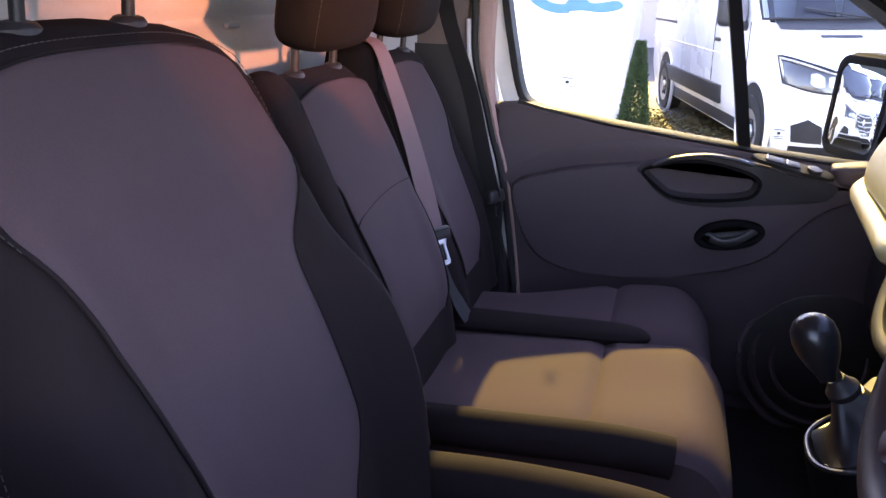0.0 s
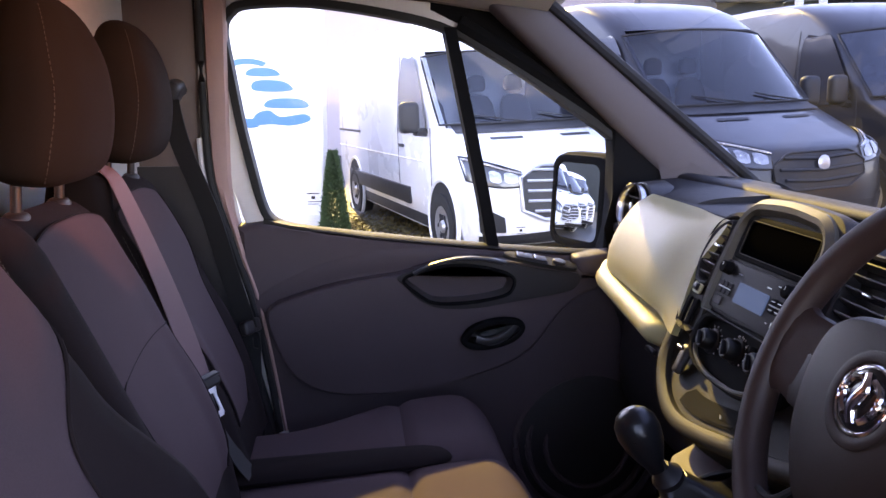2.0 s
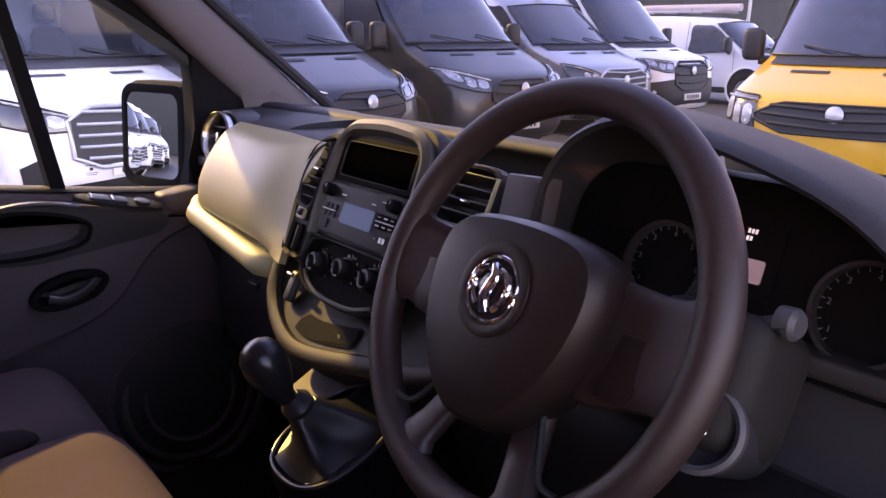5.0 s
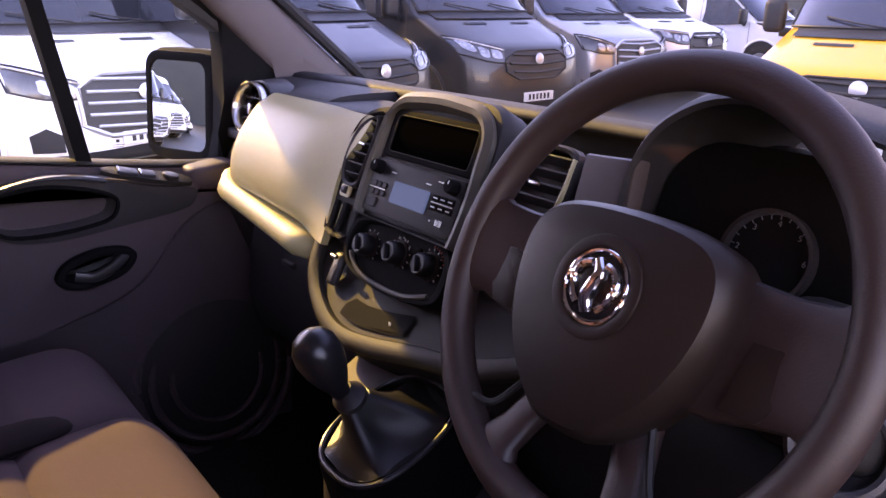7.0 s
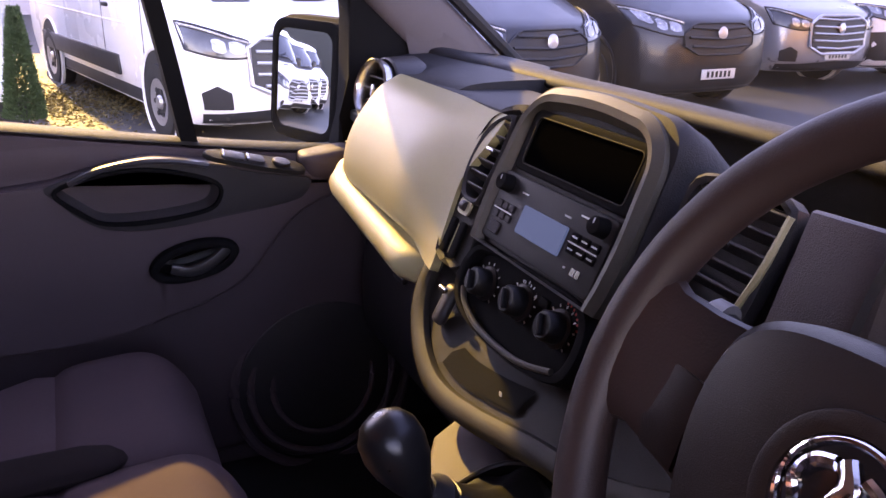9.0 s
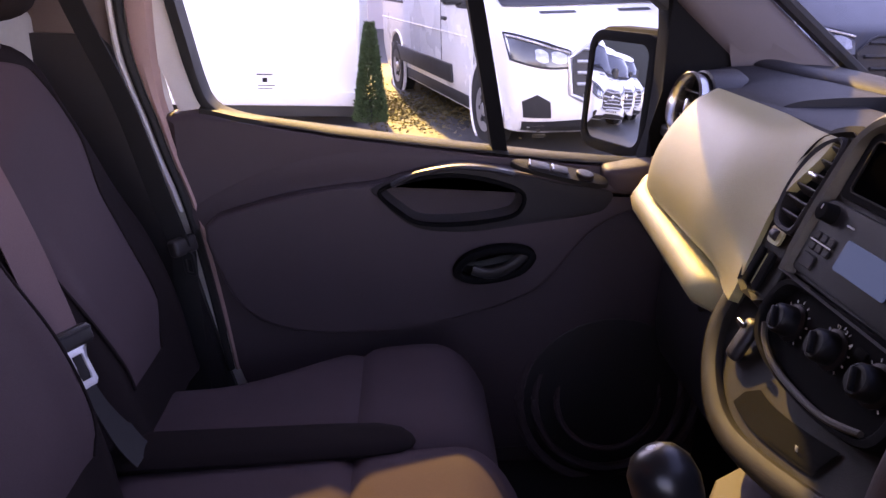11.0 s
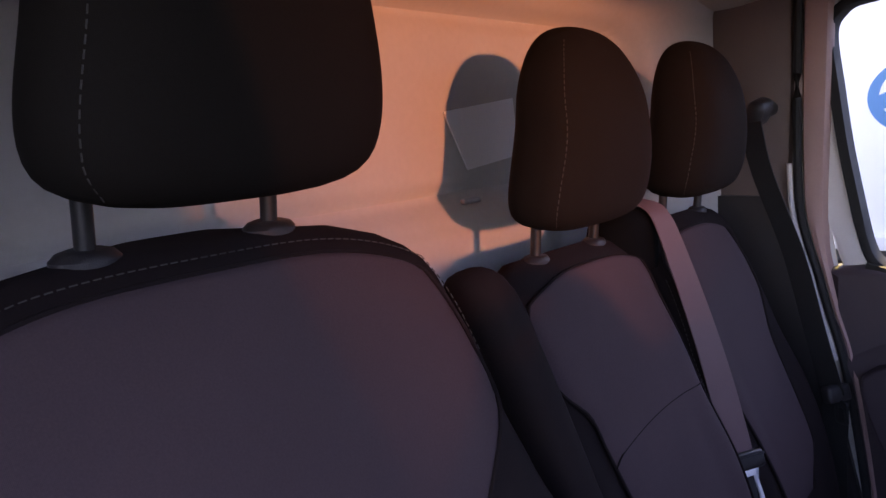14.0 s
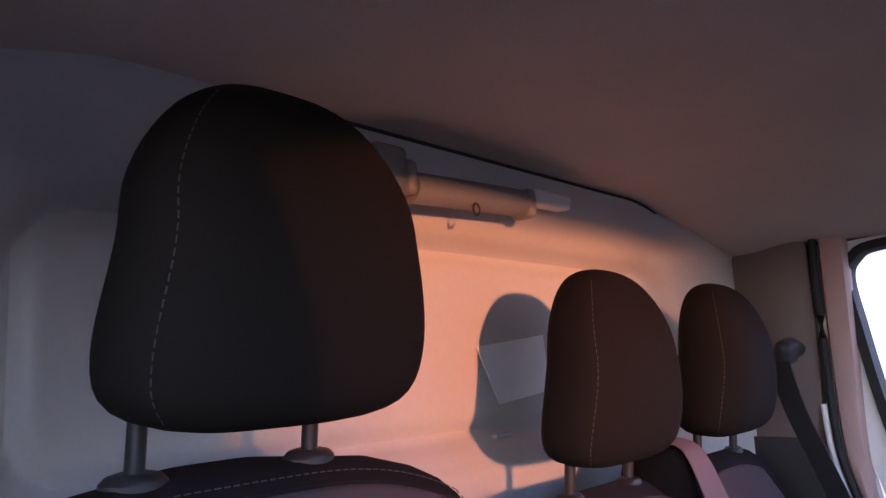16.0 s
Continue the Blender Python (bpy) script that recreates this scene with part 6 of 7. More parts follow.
hub = part("hub", loft([[WF @ Vector((u * k, v * k - 0.016, w)) for u, v in ho] for k, w in ((0.86, -0.050), (0.98, -0.022), (1.0, 0.005), (0.975, 0.020), (0.91, 0.029), (0.75, 0.033), (0.40, 0.0355), (0.10, 0.036))]), HUB_GRAIN, wheel, "black grained airbag cover")
part("cover_seam", tube([WF @ Vector((-0.066 - 0.012 * math.sin(k * math.pi / 8), 0.052 - 0.013 * k, 0.0305 - 0.0006 * abs(k - 4))) for k in range(9)], 0.0012, 6, 3), RUBBER, hub, "moulded crease beside the badge")
part("cover_mark", rbox((0.006, 0.005, 0.001), WF @ Vector((-0.080, 0.030, 0.0285)), 0.0004, 1, WF.to_3x3()), RUBBER, hub)
bf = WF @ Matrix.Translation((0.0, 0.0, 0.0345))
part("badge_recess", ring_plate([(0.041 * math.cos(a), 0.041 * math.sin(a)) for a in [2 * math.pi * k / 40 for k in range(40)]], [(0.031 * math.cos(a), 0.031 * math.sin(a)) for a in [2 * math.pi * k / 40 for k in range(40)]], 0.003, bf, 0.0012), HUB_GRAIN, hub)
bad = part("badge", lathe([(0.0, 0.0035), (0.014, 0.003), (0.024, 0.001), (0.0305, -0.001), (0.0305, -0.004), (0, -0.004)], bf @ Vector((0, 0, 0.001)), bf.to_3x3() @ Vector((0, 0, 1)), 40), GLOSS_BLACK, hub, "round chrome and black badge")
part("badge_ring", tube([bf @ Vector((0.0285 * math.cos(a), 0.0285 * math.sin(a), 0.0015)) for a in [2 * math.pi * k / 28 for k in range(28)]], 0.0020, 8, 2, True), CHROME, bad)
part("badge_form", tube([bf @ Vector(p) for p in ((-0.004, 0.019, 0.003), (0.003, 0.010, 0.0065), (0.001, 0.0, 0.0075), (-0.002, -0.010, 0.0065), (0.001, -0.020, 0.003))], 0.0052, 10, 5, flat=0.7, up=(1, 0, 0)), CHROME, bad, "raised chrome form")
for sd in (-1, 1):
    part("badge_wing", tube([bf @ Vector((u * sd, v, w)) for u, v, w in ((0.007, 0.017, 0.0045), (0.016, 0.013, 0.0045), (0.0205, 0.002, 0.0038), (0.016, -0.010, 0.0036), (0.010, -0.016, 0.0036))], 0.0034, 8, 5), CHROME, bad, "curved chrome wing")
# upper side spokes and the lower pair, with open slots between
for sd in (-1, 1):
    part("spoke", loft([[WF @ Vector((u * sd, v + b * sgn_pow(math.cos(a), 0.6), w + 0.011 * sgn_pow(math.sin(a), 0.7))) for a in [2 * math.pi * k / 16 for k in range(16)]]
                        for u, v, b, w in ((0.060, -0.008, 0.054, -0.020), (0.095, -0.008, 0.052, -0.016), (0.130, -0.004, 0.046, -0.010), (0.155, 0.000, 0.044, -0.005), (0.174, 0.002, 0.052, -0.001))]), WHEEL_RUBBER, wheel, "black side spoke")
    part("spoke_insert", plate([(0.106 * sd, -0.048), (0.113 * sd, 0.004), (0.146 * sd, 0.006), (0.150 * sd, -0.018), (0.134 * sd, -0.046)][::sd], 0.0035, WF @ Matrix.Translation((0, 0, -0.0015)), 0.0012), HUB_GRAIN, wheel, "blank switch panel in the spoke")
    part("spoke", loft([[WF @ Vector(((u + b * sgn_pow(math.cos(a), 0.6)) * sd, v, w + 0.011 * sgn_pow(math.sin(a), 0.7))) for a in [2 * math.pi * k / 16 for k in range(16)]]
                        for u, v, b, w in ((0.034, -0.060, 0.022, -0.026), (0.045, -0.095, 0.018, -0.020), (0.058, -0.130, 0.017, -0.010), (0.070, -0.155, 0.022, -0.003), (0.074, -0.164, 0.030, -0.001))]), WHEEL_RUBBER, wheel, "black lower spoke")
    part("spoke_trim", tube([WF @ Vector((u * sd, v, w)) for u, v, w in ((0.058, -0.075, -0.010), (0.072, -0.105, -0.004), (0.088, -0.128, 0.002), (0.110, -0.130, 0.004))], 0.003, 6, 5), RUBBER, wheel)

# ---- vans in the yard ----

class VanShape:
    """Body surface of a van, nose at x = 0 and +x forward, laid up from level outlines."""
    def __init__(self, length, height, half, base, nose, screen, rake, bulge=0.42):
        self.L, self.H, self.W, self.base, self.nose, self.bulge = length, height, half, base, nose, bulge
        self.zs = base + 0.66 * (height - base) if height > 2.2 else height - 0.12
        top = -screen - rake
        self.front = [(0.24, -0.16), (0.30, -0.06), (0.42, 0.0), (0.60, 0.01), (nose - 0.16, -0.02), (nose - 0.05, -0.06), (nose, -0.12), (nose + 0.05, -0.24),
                      (base - 0.06, -screen + 0.16), (base, -screen), (self.zs, top), (lerp(self.zs, height, 0.45), top - 0.30), (lerp(self.zs, height, 0.75), top - 0.62), (lerp(self.zs, height, 0.93), top - 1.05), (height, top - 1.7)]

    def xf(self, z):
        f = self.front
        for (z0, x0), (z1, x1) in zip(f, f[1:]):
            if z <= z1:
                return lerp(x0, x1, max(0.0, (z - z0) / (z1 - z0)))
        return f[-1][1]

    def w(self, z):
        k = max(0.0, z - self.base + 0.15) / (self.H - self.base + 0.15)
        return self.W * (1 - 0.13 * k ** 1.5 - 0.05 * max(0.0, (0.55 - z) / 0.3)) * (1 - 0.16 * max(0.0, (k - 0.90) / 0.10) ** 2)

    def at(self, u, z, lift=0.0):
        """Point of the front skin: u from -1 (its right) to 1 (its left) across the nose, height z."""
        p = lambda u_, z_: Vector((self.xf(z_) - self.bulge * (1 - (1 - min(0.9999, abs(u_)) ** 2.7) ** (1 / 2.7)), u_ * self.w(z_), z_))
        q = p(u, z)
        if lift:
            e = 0.01
            n = (p(min(u + e, 0.999), z) - p(max(u - e, -0.999), z)).cross(p(u, z + e) - p(u, z - e))
            q = q + n.normalized() * lift
        return q

    def body(self, open_cab=False):
        us = [-0.9999, -0.995, -0.98, -0.95, -0.90, -0.82, -0.7, -0.5, -0.25, 0, 0.25, 0.5, 0.7, 0.82, 0.90, 0.95, 0.98, 0.995, 0.9999]
        zs = sorted(set([z for z, _ in self.front] + [lerp(self.base, self.zs, k / 6) for k in range(1, 6)] + [0.5, 0.75, lerp(self.zs, self.H, 0.98)]))
        rings = []
        for z in zs:
            r_ = [self.at(u, z) for u in us]
            w_ = self.w(z)
            x0 = r_[-1].x
            back = [Vector((lerp(x0, -self.L + 0.1, k), w_, z)) for k in (0.3, 0.6, 0.9)] + [Vector((-self.L, w_ * 0.93, z))]
            rings.append(r_ + back + [Vector((v.x, -v.y, v.z)) for v in reversed(back)])
        bm = loft(rings)
        if open_cab:
            inside = lambda v: self.base - 0.001 <= v.co.z <= self.zs + 0.001 and abs(v.co.y) <= 0.905 * self.w(v.co.z) and v.co.x > -self.L * 0.6
            bmesh.ops.delete(bm, geom=[f for f in bm.faces if all(inside(v) for v in f.verts)], context='FACES_ONLY')
        return bm

    def patch(self, lower, upper, u0, u1, lift=0.008, n=9, m=4):
        """Sheet on the front skin between the curves lower(k) and upper(k), k running 0 to 1 from u0 to u1."""
        rows = []
        for i in range(n):
            k = i / (n - 1)
            rows.append([self.at(lerp(u0, u1, k), lerp(lower(k), upper(k), j / m), lift) for j in range(m + 1)])
        return loft(rows, caps=False, closed=False)

    def side_y(self, x, z, side):
        return side * self.w(z)

    def side_patch(self, outline, side, lift=0.024):
        bm = bmesh.new()
        pts = [(p.x, p.y) for p in smooth_line([(u, v, 0) for u, v in outline], 3, True)]
        f = bm.faces.new([bm.verts.new((u, side * (self.w(v) + lift), v)) for u, v in pts])
        if side < 0:
            f.normal_flip()
        bmesh.ops.triangulate(bm, faces=bm.faces[:])
        return bm


# front styles: headlamp heights (inner low, inner high, outer low, outer high), grille (top, bottom, half width), bumper
STYLES = {
    'barred': dict(lamp=(0.82, 0.95, 0.88, 1.09), inner=0.55, grille=(1.00, 0.50, 0.56), chrome=True, low=0.40, bright=0.45),
    'mesh': dict(lamp=(0.88, 1.02, 0.98, 1.16), inner=0.52, grille=(1.00, 0.68, 0.52), chrome=False, low=0.56, bright=0.9),
    'dark': dict(lamp=(0.92, 1.08, 1.00, 1.14), inner=0.50, grille=(1.08, 0.62, 0.50), chrome=False, low=0.86, bright=0.9),
    'wide': dict(lamp=(0.74, 1.04, 0.76, 1.06), inner=0.66, grille=(1.00, 0.76, 0.66), chrome=False, low=0.52, bright=0.9)}


def van_cab(sh, root):
    """What shows through a van's windscreen: dash, bulkhead, seats."""
    x0, b = sh.xf(sh.base) - 0.42, sh.base
    part("dash", rbox((0.60, 1.80, 0.24), (x0 + 0.05, 0, b - 0.16), 0.06), VAN_TRIM, root, "black dash under the glass")
    part("cab_floor", rbox((1.9, 1.84, 0.05), (x0 - 0.75, 0, b - 0.50), 0.01), VAN_TRIM, root)
    part("bulkhead", rbox((0.04, 1.84, 1.50), (x0 - 1.50, 0, b + 0.25), 0.01), CAB_GREY, root, "pale grey cab bulkhead")
    for y in (-0.58, 0.08, 0.58):
        seat = part("cab_seat", loft([[Vector((x0 - 1.12 - 0.16 * k + 0.06 * math.cos(a), y + w * sgn_pow(math.sin(a), 0.6), b - 0.42 + 0.74 * k)) for a in [2 * math.pi * j / 16 for j in range(16)]]
                                      for k, w in ((0.0, 0.22), (0.5, 0.235), (0.85, 0.20), (0.97, 0.14), (1.0, 0.06))]), CAB_CLOTH, root, "dark cloth cab seat")
        part("cab_headrest", loft([[Vector((x0 - 1.30 + d * math.cos(a), y + w * sgn_pow(math.sin(a), 0.6), b + z)) for a in [2 * math.pi * j / 16 for j in range(16)]]
                                   for z, w, d in ((0.36, 0.09, 0.03), (0.39, 0.125, 0.05), (0.48, 0.125, 0.05), (0.54, 0.10, 0.04), (0.56, 0.04, 0.02))]), CAB_CLOTH, seat)


def van(name, label, at, heading, paint, height=2.55, style='mesh', half=1.0, group="parked vans", nose=1.05, base=1.34, length=5.6, screen=0.92, rake=0.78, rack=False, sink=0.0, cab=False):
    """A parked panel van. at: the middle of its nose on the ground; heading: degrees of the way it faces."""
    sh = VanShape(length, height, half, base, nose, screen, rake)
    st = STYLES[style]
    root = thing(name, label, "van", (0, 0, 0), group)
    part("body", sh.body(cab), paint, root)
    if cab:
        van_cab(sh, root)
    zt = sh.zs - 0.03
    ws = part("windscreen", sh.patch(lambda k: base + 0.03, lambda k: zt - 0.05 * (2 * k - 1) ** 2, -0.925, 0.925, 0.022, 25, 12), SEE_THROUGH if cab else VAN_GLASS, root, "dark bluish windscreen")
    edge = [sh.at(lerp(-0.94, 0.94, k / 16), base + 0.02, 0.024) for k in range(17)] + [sh.at(0.94, lerp(base + 0.02, zt, k / 8), 0.024) for k in range(1, 8)] + [sh.at(lerp(0.94, -0.94, k / 16), zt + 0.01 - 0.05 * (1 - k / 8) ** 2, 0.024) for k in range(17)] + [sh.at(-0.94, lerp(zt, base + 0.02, k / 8), 0.024) for k in range(1, 8)]
    part("screen_rubber", tube(edge, 0.013, 6, 1, closed=True), VAN_TRIM, ws)
    part("cowl", sh.patch(lambda k: base - 0.06, lambda k: base + 0.035, -0.86, 0.86, 0.014, 13, 2), VAN_TRIM, root, "black cowl under the windscreen")
    for u0, u1 in ((-0.10, -0.62), (0.62, 0.10)):
        part("wiper", tube([sh.at(u0, base + 0.02, 0.04), sh.at(lerp(u0, u1, 0.5), base + 0.05, 0.045), sh.at(u1, base + 0.10, 0.04)], 0.009, 6, 3), VAN_TRIM, ws)
    for u in (-0.42, 0.34):
        part("bonnet_slot", sh.patch(lambda k: base - 0.115, lambda k: base - 0.095, u - 0.17, u + 0.17, 0.006, 5, 1), VAN_TRIM, root)
    xw = sh.xf(base) - sh.bulge
    for side in (-1, 1):
        zh = base + 0.60 * (height - base) if height > 2.2 else height - 0.22
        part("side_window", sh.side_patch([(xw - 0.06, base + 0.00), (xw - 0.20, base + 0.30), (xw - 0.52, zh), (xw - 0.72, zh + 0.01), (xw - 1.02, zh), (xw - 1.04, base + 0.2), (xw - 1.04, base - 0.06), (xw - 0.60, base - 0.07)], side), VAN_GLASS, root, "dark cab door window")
        for xs in (xw + 0.04, xw - 1.14):
            part("shut_line", tube([(xs, side * (sh.w(z) + 0.0005), z) for z in (0.46, 0.7, 1.0, base)] + ([] if xs > xw else [(xs, side * (sh.w(z) + 0.0005), z) for z in (base + 0.4, zh + 0.10)]), 0.006, 6, 3), VAN_TRIM, root)
        part("door_handle", rbox((0.17, 0.035, 0.04), (xw - 0.98, side * (sh.w(1.12) + 0.014), 1.12), 0.014), VAN_TRIM, root)
        part("slide_rail", rbox((1.35, 0.012, 0.03), (-length + 1.0, side * (sh.w(1.22) + 0.004), 1.22), 0.004, 1), VAN_TRIM, root)
        part("rub_strip", rbox((length - 3.0, 0.035, 0.20), (-length / 2 - 0.55, side * (sh.w(0.58) + 0.006), 0.56), 0.014), VAN_TRIM, root, "black lower rub strip")
        part("sill", rbox((length - 2.3, 0.05, 0.14), (-length / 2 - 0.30, side * (sh.w(0.33) - 0.012), 0.33), 0.02), VAN_TRIM, root)
        part("swage", tube([(x, side * (sh.w(0.98) + 0.001), 0.98) for x in (-1.55, -2.4, -3.2, -length + 0.3)], 0.010, 6, 2), paint, root)
        for wx in (-0.98, -length + 1.25):
            yw = side * (sh.w(0.6))
            part("wheel_arch", lathe([(0.405, -0.02), (0.45, -0.02), (0.452, 0.010), (0.430, 0.020), (0.408, 0.008)], (wx, yw, 0.40), (0, side, 0), 36, True), paint, root, "painted wheel arch lip")
            # flat black disc drawn where the open arch would lie in shade
            part("arch_liner", lathe([(0.0, -0.02), (0.412, -0.02), (0.412, 0.004), (0.0, 0.004)], (wx, yw, 0.40), (0, side, 0), 36), TYRE, root, "black disc for the shaded hollow of the wheel arch")
            tyre = part("wheel", lathe([(0.20, -0.19), (0.32, -0.19), (0.345, -0.16), (0.350, -0.03), (0.335, 0.012), (0.26, 0.020), (0.215, 0.012), (0.205, -0.02)], (wx, yw + side * 0.008, 0.350), (0, side, 0), 32, True), TYRE, root, "black tyre")
            part("rim", lathe([(0.0, 0.022), (0.05, 0.022), (0.06, 0.012), (0.07, -0.012), (0.16, -0.002), (0.195, 0.010), (0.212, 0.010), (0.212, -0.02), (0, -0.03)], (wx, yw + side * 0.010, 0.350), (0, side, 0), 28), RIM, tyre, "silver wheel")
            bm = bmesh.new()
            for k in range(6):
                a = 2 * math.pi * k / 6
                cyl(0.022, 0.012, (wx + 0.12 * math.cos(a), yw + side * 0.012, 0.35 + 0.12 * math.sin(a)), (0, side, 0), seg=10, bm=bm)
            part("wheel_holes", bm, VAN_TRIM, tyre)
        # headlamp round the corner: dark bed, bright reflectors, clear cover line
        il, ih, ol, oh = st['lamp']
        lo, hi = (lambda k: lerp(il, ol, k) - 0.03 * math.sin(math.pi * k)), (lambda k: lerp(ih, oh, k))
        u0, u1 = side * st['inner'], side * 0.985
        lampbed = part("headlamp", sh.patch(lo, hi, u0, u1, 0.010, 13, 4), LAMP_BED, root, "clear headlamp with bright reflectors")
        rim_ = [sh.at(lerp(u0, u1, k / 12), lo(k / 12), 0.014) for k in range(13)] + [sh.at(lerp(u0, u1, k / 12), hi(k / 12), 0.014) for k in range(12, -1, -1)]
        part("lamp_edge", tube(rim_, 0.009, 5, 1, closed=True), VAN_TRIM, lampbed)
        for a, b, c, d in ((0.08, 0.36, 0.22, 0.78), (0.42, 0.64, 0.18, 0.72), (0.70, 0.92, 0.30, 0.90)):
            if a < st['bright']:
                part("reflector", sh.patch(lambda k: lerp(lo(lerp(a, b, k)), hi(lerp(a, b, k)), c + 0.10 * (2 * k - 1) ** 2), lambda k: lerp(lo(lerp(a, b, k)), hi(lerp(a, b, k)), d - 0.10 * (2 * k - 1) ** 2), lerp(u0, u1, a), lerp(u0, u1, b), 0.016, 7, 3), LAMP_BRIGHT, lampbed, "bright lamp reflector")
        part("day_strip", tube([sh.at(lerp(u0, u1, k / 8), lerp(lo(k / 8), hi(k / 8), 0.88), 0.020) for k in range(9)], 0.010, 5, 1), LAMP_BRIGHT, lampbed)
        mr = part("door_mirror", rbox((0.15, 0.21, 0.32), (xw - 0.02, side * (half + 0.20), base + 0.12), 0.06, 4), VAN_TRIM, root, "black door mirror")
        part("mirror_arm", tube([(xw - 0.02, side * (half + 0.14), base - 0.03), (xw - 0.10, side * (half - 0.03), base - 0.05)], 0.045, 8, 3), VAN_TRIM, mr)
        part("bumper_intake", sh.patch(lambda k: 0.40, lambda k: 0.60 - 0.06 * abs(2 * k - 1), side * 0.72, side * 0.93, 0.010, 7, 2), VAN_TRIM, root, "black bumper intake")
    # grille, bumper and plate
    gt, gb, gw = st['grille']
    shape = (lambda k: gb + 0.10 * max(0.0, abs(2 * k - 1) - 0.62) / 0.38), (lambda k: gt - 0.10 * max(0.0, abs(2 * k - 1) - 0.70) / 0.30)
    gr = part("grille", sh.patch(shape[0], shape[1], -gw, gw, 0.012, 17, 5), VAN_TRIM, root, "black front grille")
    ring = [sh.at(lerp(-gw, gw, k / 16), shape[0](k / 16), 0.016) for k in range(17)] + [sh.at(lerp(gw, -gw, k / 16), shape[1](k / 16), 0.016) for k in range(17)]
    part("grille_surround", tube(ring, 0.022 if st['chrome'] else 0.012, 6, 1, closed=True), GRILLE_BRIGHT if st['chrome'] else VAN_TRIM, gr, "bright grille surround" if st['chrome'] else "")
    n = 5 if st['chrome'] else 3
    for k in range(n):
        z = lerp(gb, gt, (k + 0.75) / (n + 0.4))
        g = gw * (0.90 if 0 < k < n - 1 else 0.80)
        part("grille_bar", tube([sh.at(lerp(-g, g, j / 8), z + 0.022 * abs(j / 4 - 1), 0.026) for j in range(9)], 0.015, 6, 1), GRILLE_BRIGHT if st['chrome'] else VAN_TRIM, gr, "bright grille bar" if st['chrome'] else "")
    c = sh.at(0, lerp(gb, gt, 0.68), 0.036)
    part("badge", lathe([(0, 0.012), (0.055, 0.008), (0.070, 0.0), (0, -0.01)], c, (1, 0, 0.1), 24), GRILLE_BRIGHT, gr, "round bright badge")
    part("bumper", sh.patch(lambda k: 0.27, lambda k: st['low'] - (0.04 if style != 'dark' else 0.10) * abs(2 * k - 1), -0.94, 0.94, 0.008, 17, 4), VAN_TRIM, root, "black bumper")
    pz = 0.47 if style != 'dark' else 0.50
    pl = part("number_plate", rbox((0.012, 0.52, 0.11), (sh.at(0, pz, 0.02).x, 0, pz), 0.004), PLATE, root, "pale number plate")
    for k in range(6):
        part("plate_bar", rbox((0.004, 0.036, 0.066), (sh.at(0, pz, 0.02).x + 0.008, -0.165 + k * 0.066, pz), 0.001, 1), VAN_TRIM, pl)
    part("aerial", tube([(sh.xf(height) + 0.5, 0.1, height - 0.06), (sh.xf(height) + 0.36, 0.1, height + 0.20)], 0.008, 6, 2), VAN_TRIM, root)
    if rack:
        for y_ in (-0.62, 0.62):
            part("rack_rail", rbox((length - 2.4, 0.05, 0.05), (-length / 2 - 0.9, y_ * half, height + 0.09), 0.015), GALV, root)
        for k in range(4):
            part("rack_foot", rbox((0.08, 1.34 * half, 0.04), (-2.3 - k * (length - 2.9) / 3.2, 0, height + 0.05), 0.01), VAN_TRIM, root)
        part("rack_tube", tube([(-1.9, 0.35, height + 0.20), (-length + 0.4, 0.35, height + 0.20)], 0.085, 14, 2), PALE_CLADDING, root)
    root.matrix_basis = YARD @ pose(at[0], at[1], -sink, 0, 0, heading)
    return root


van("white_van", "white high roof panel van with a bright barred grille", (2.53, 6.10), -77, WHITE_PAINT, 2.56, 'barred', sink=0.05, length=6.0, cab=True)
van("dark_grey_van", "dark grey high roof panel van", (4.60, 5.50), -76, GREY_PAINT, 2.62, 'mesh', base=1.40, cab=True)
van("dark_grey_van", "dark grey high roof panel van with an oval badge", (7.15, 6.00), -87, GREY_PAINT, 2.62, 'mesh', base=1.40)
van("silver_van", "silver panel van with a bright barred grille", (10.40, 7.05), -89, SILVER_PAINT, 2.36, 'barred', rack=True)
van("white_van", "white high roof van with a black bumper", (12.2, 7.05), -87, WHITE_PAINT, 2.60, 'dark', nose=1.10, base=1.36)
van("small_white_van", "small white panel van standing side on", (17.2, 7.5), -86, WHITE_PAINT, 1.92, 'mesh', half=0.95, length=4.9, base=1.18, nose=0.98, rack=True)
van("yellow_van", "bright yellow van with a black grille", (6.80, 2.10), 190, YELLOW_PAINT, 2.55, 'wide')
for x_, y_ in ((-8.4, 4.5), (-11.2, 4.75), (-14.0, 5.0)):
    van("white_van", "white panel van in the row behind", (x_, y_), -62, WHITE_PAINT, 2.45, 'barred')

# ---- box trailer beside the row ----
trailer = thing("box_trailer", "white box trailer with a round blue emblem", "trailer", (-0.95, 8.9, 0))
part("box", rbox((2.02, 2.2, 2.70), (-0.93, 8.90, 1.52), 0.02), BOX_WHITE, trailer, "smooth white box panel")
part("corner_post", rbox((0.10, 0.06, 2.72), (-1.90, 7.79, 1.52), 0.015), WHITE_METAL, trailer)
part("corner_post", rbox((0.04, 0.06, 2.72), (0.075, 7.79, 1.52), 0.012), WHITE_METAL, trailer)
part("bottom_rail", rbox((2.06, 0.08, 0.14), (-0.93, 7.78, 0.23), 0.015), WHITE_METAL, trailer, "pale bottom rail")
part("skirt", rbox((1.90, 0.04, 0.14), (-0.93, 7.86, 0.10), 0.01), VAN_TRIM, trailer)
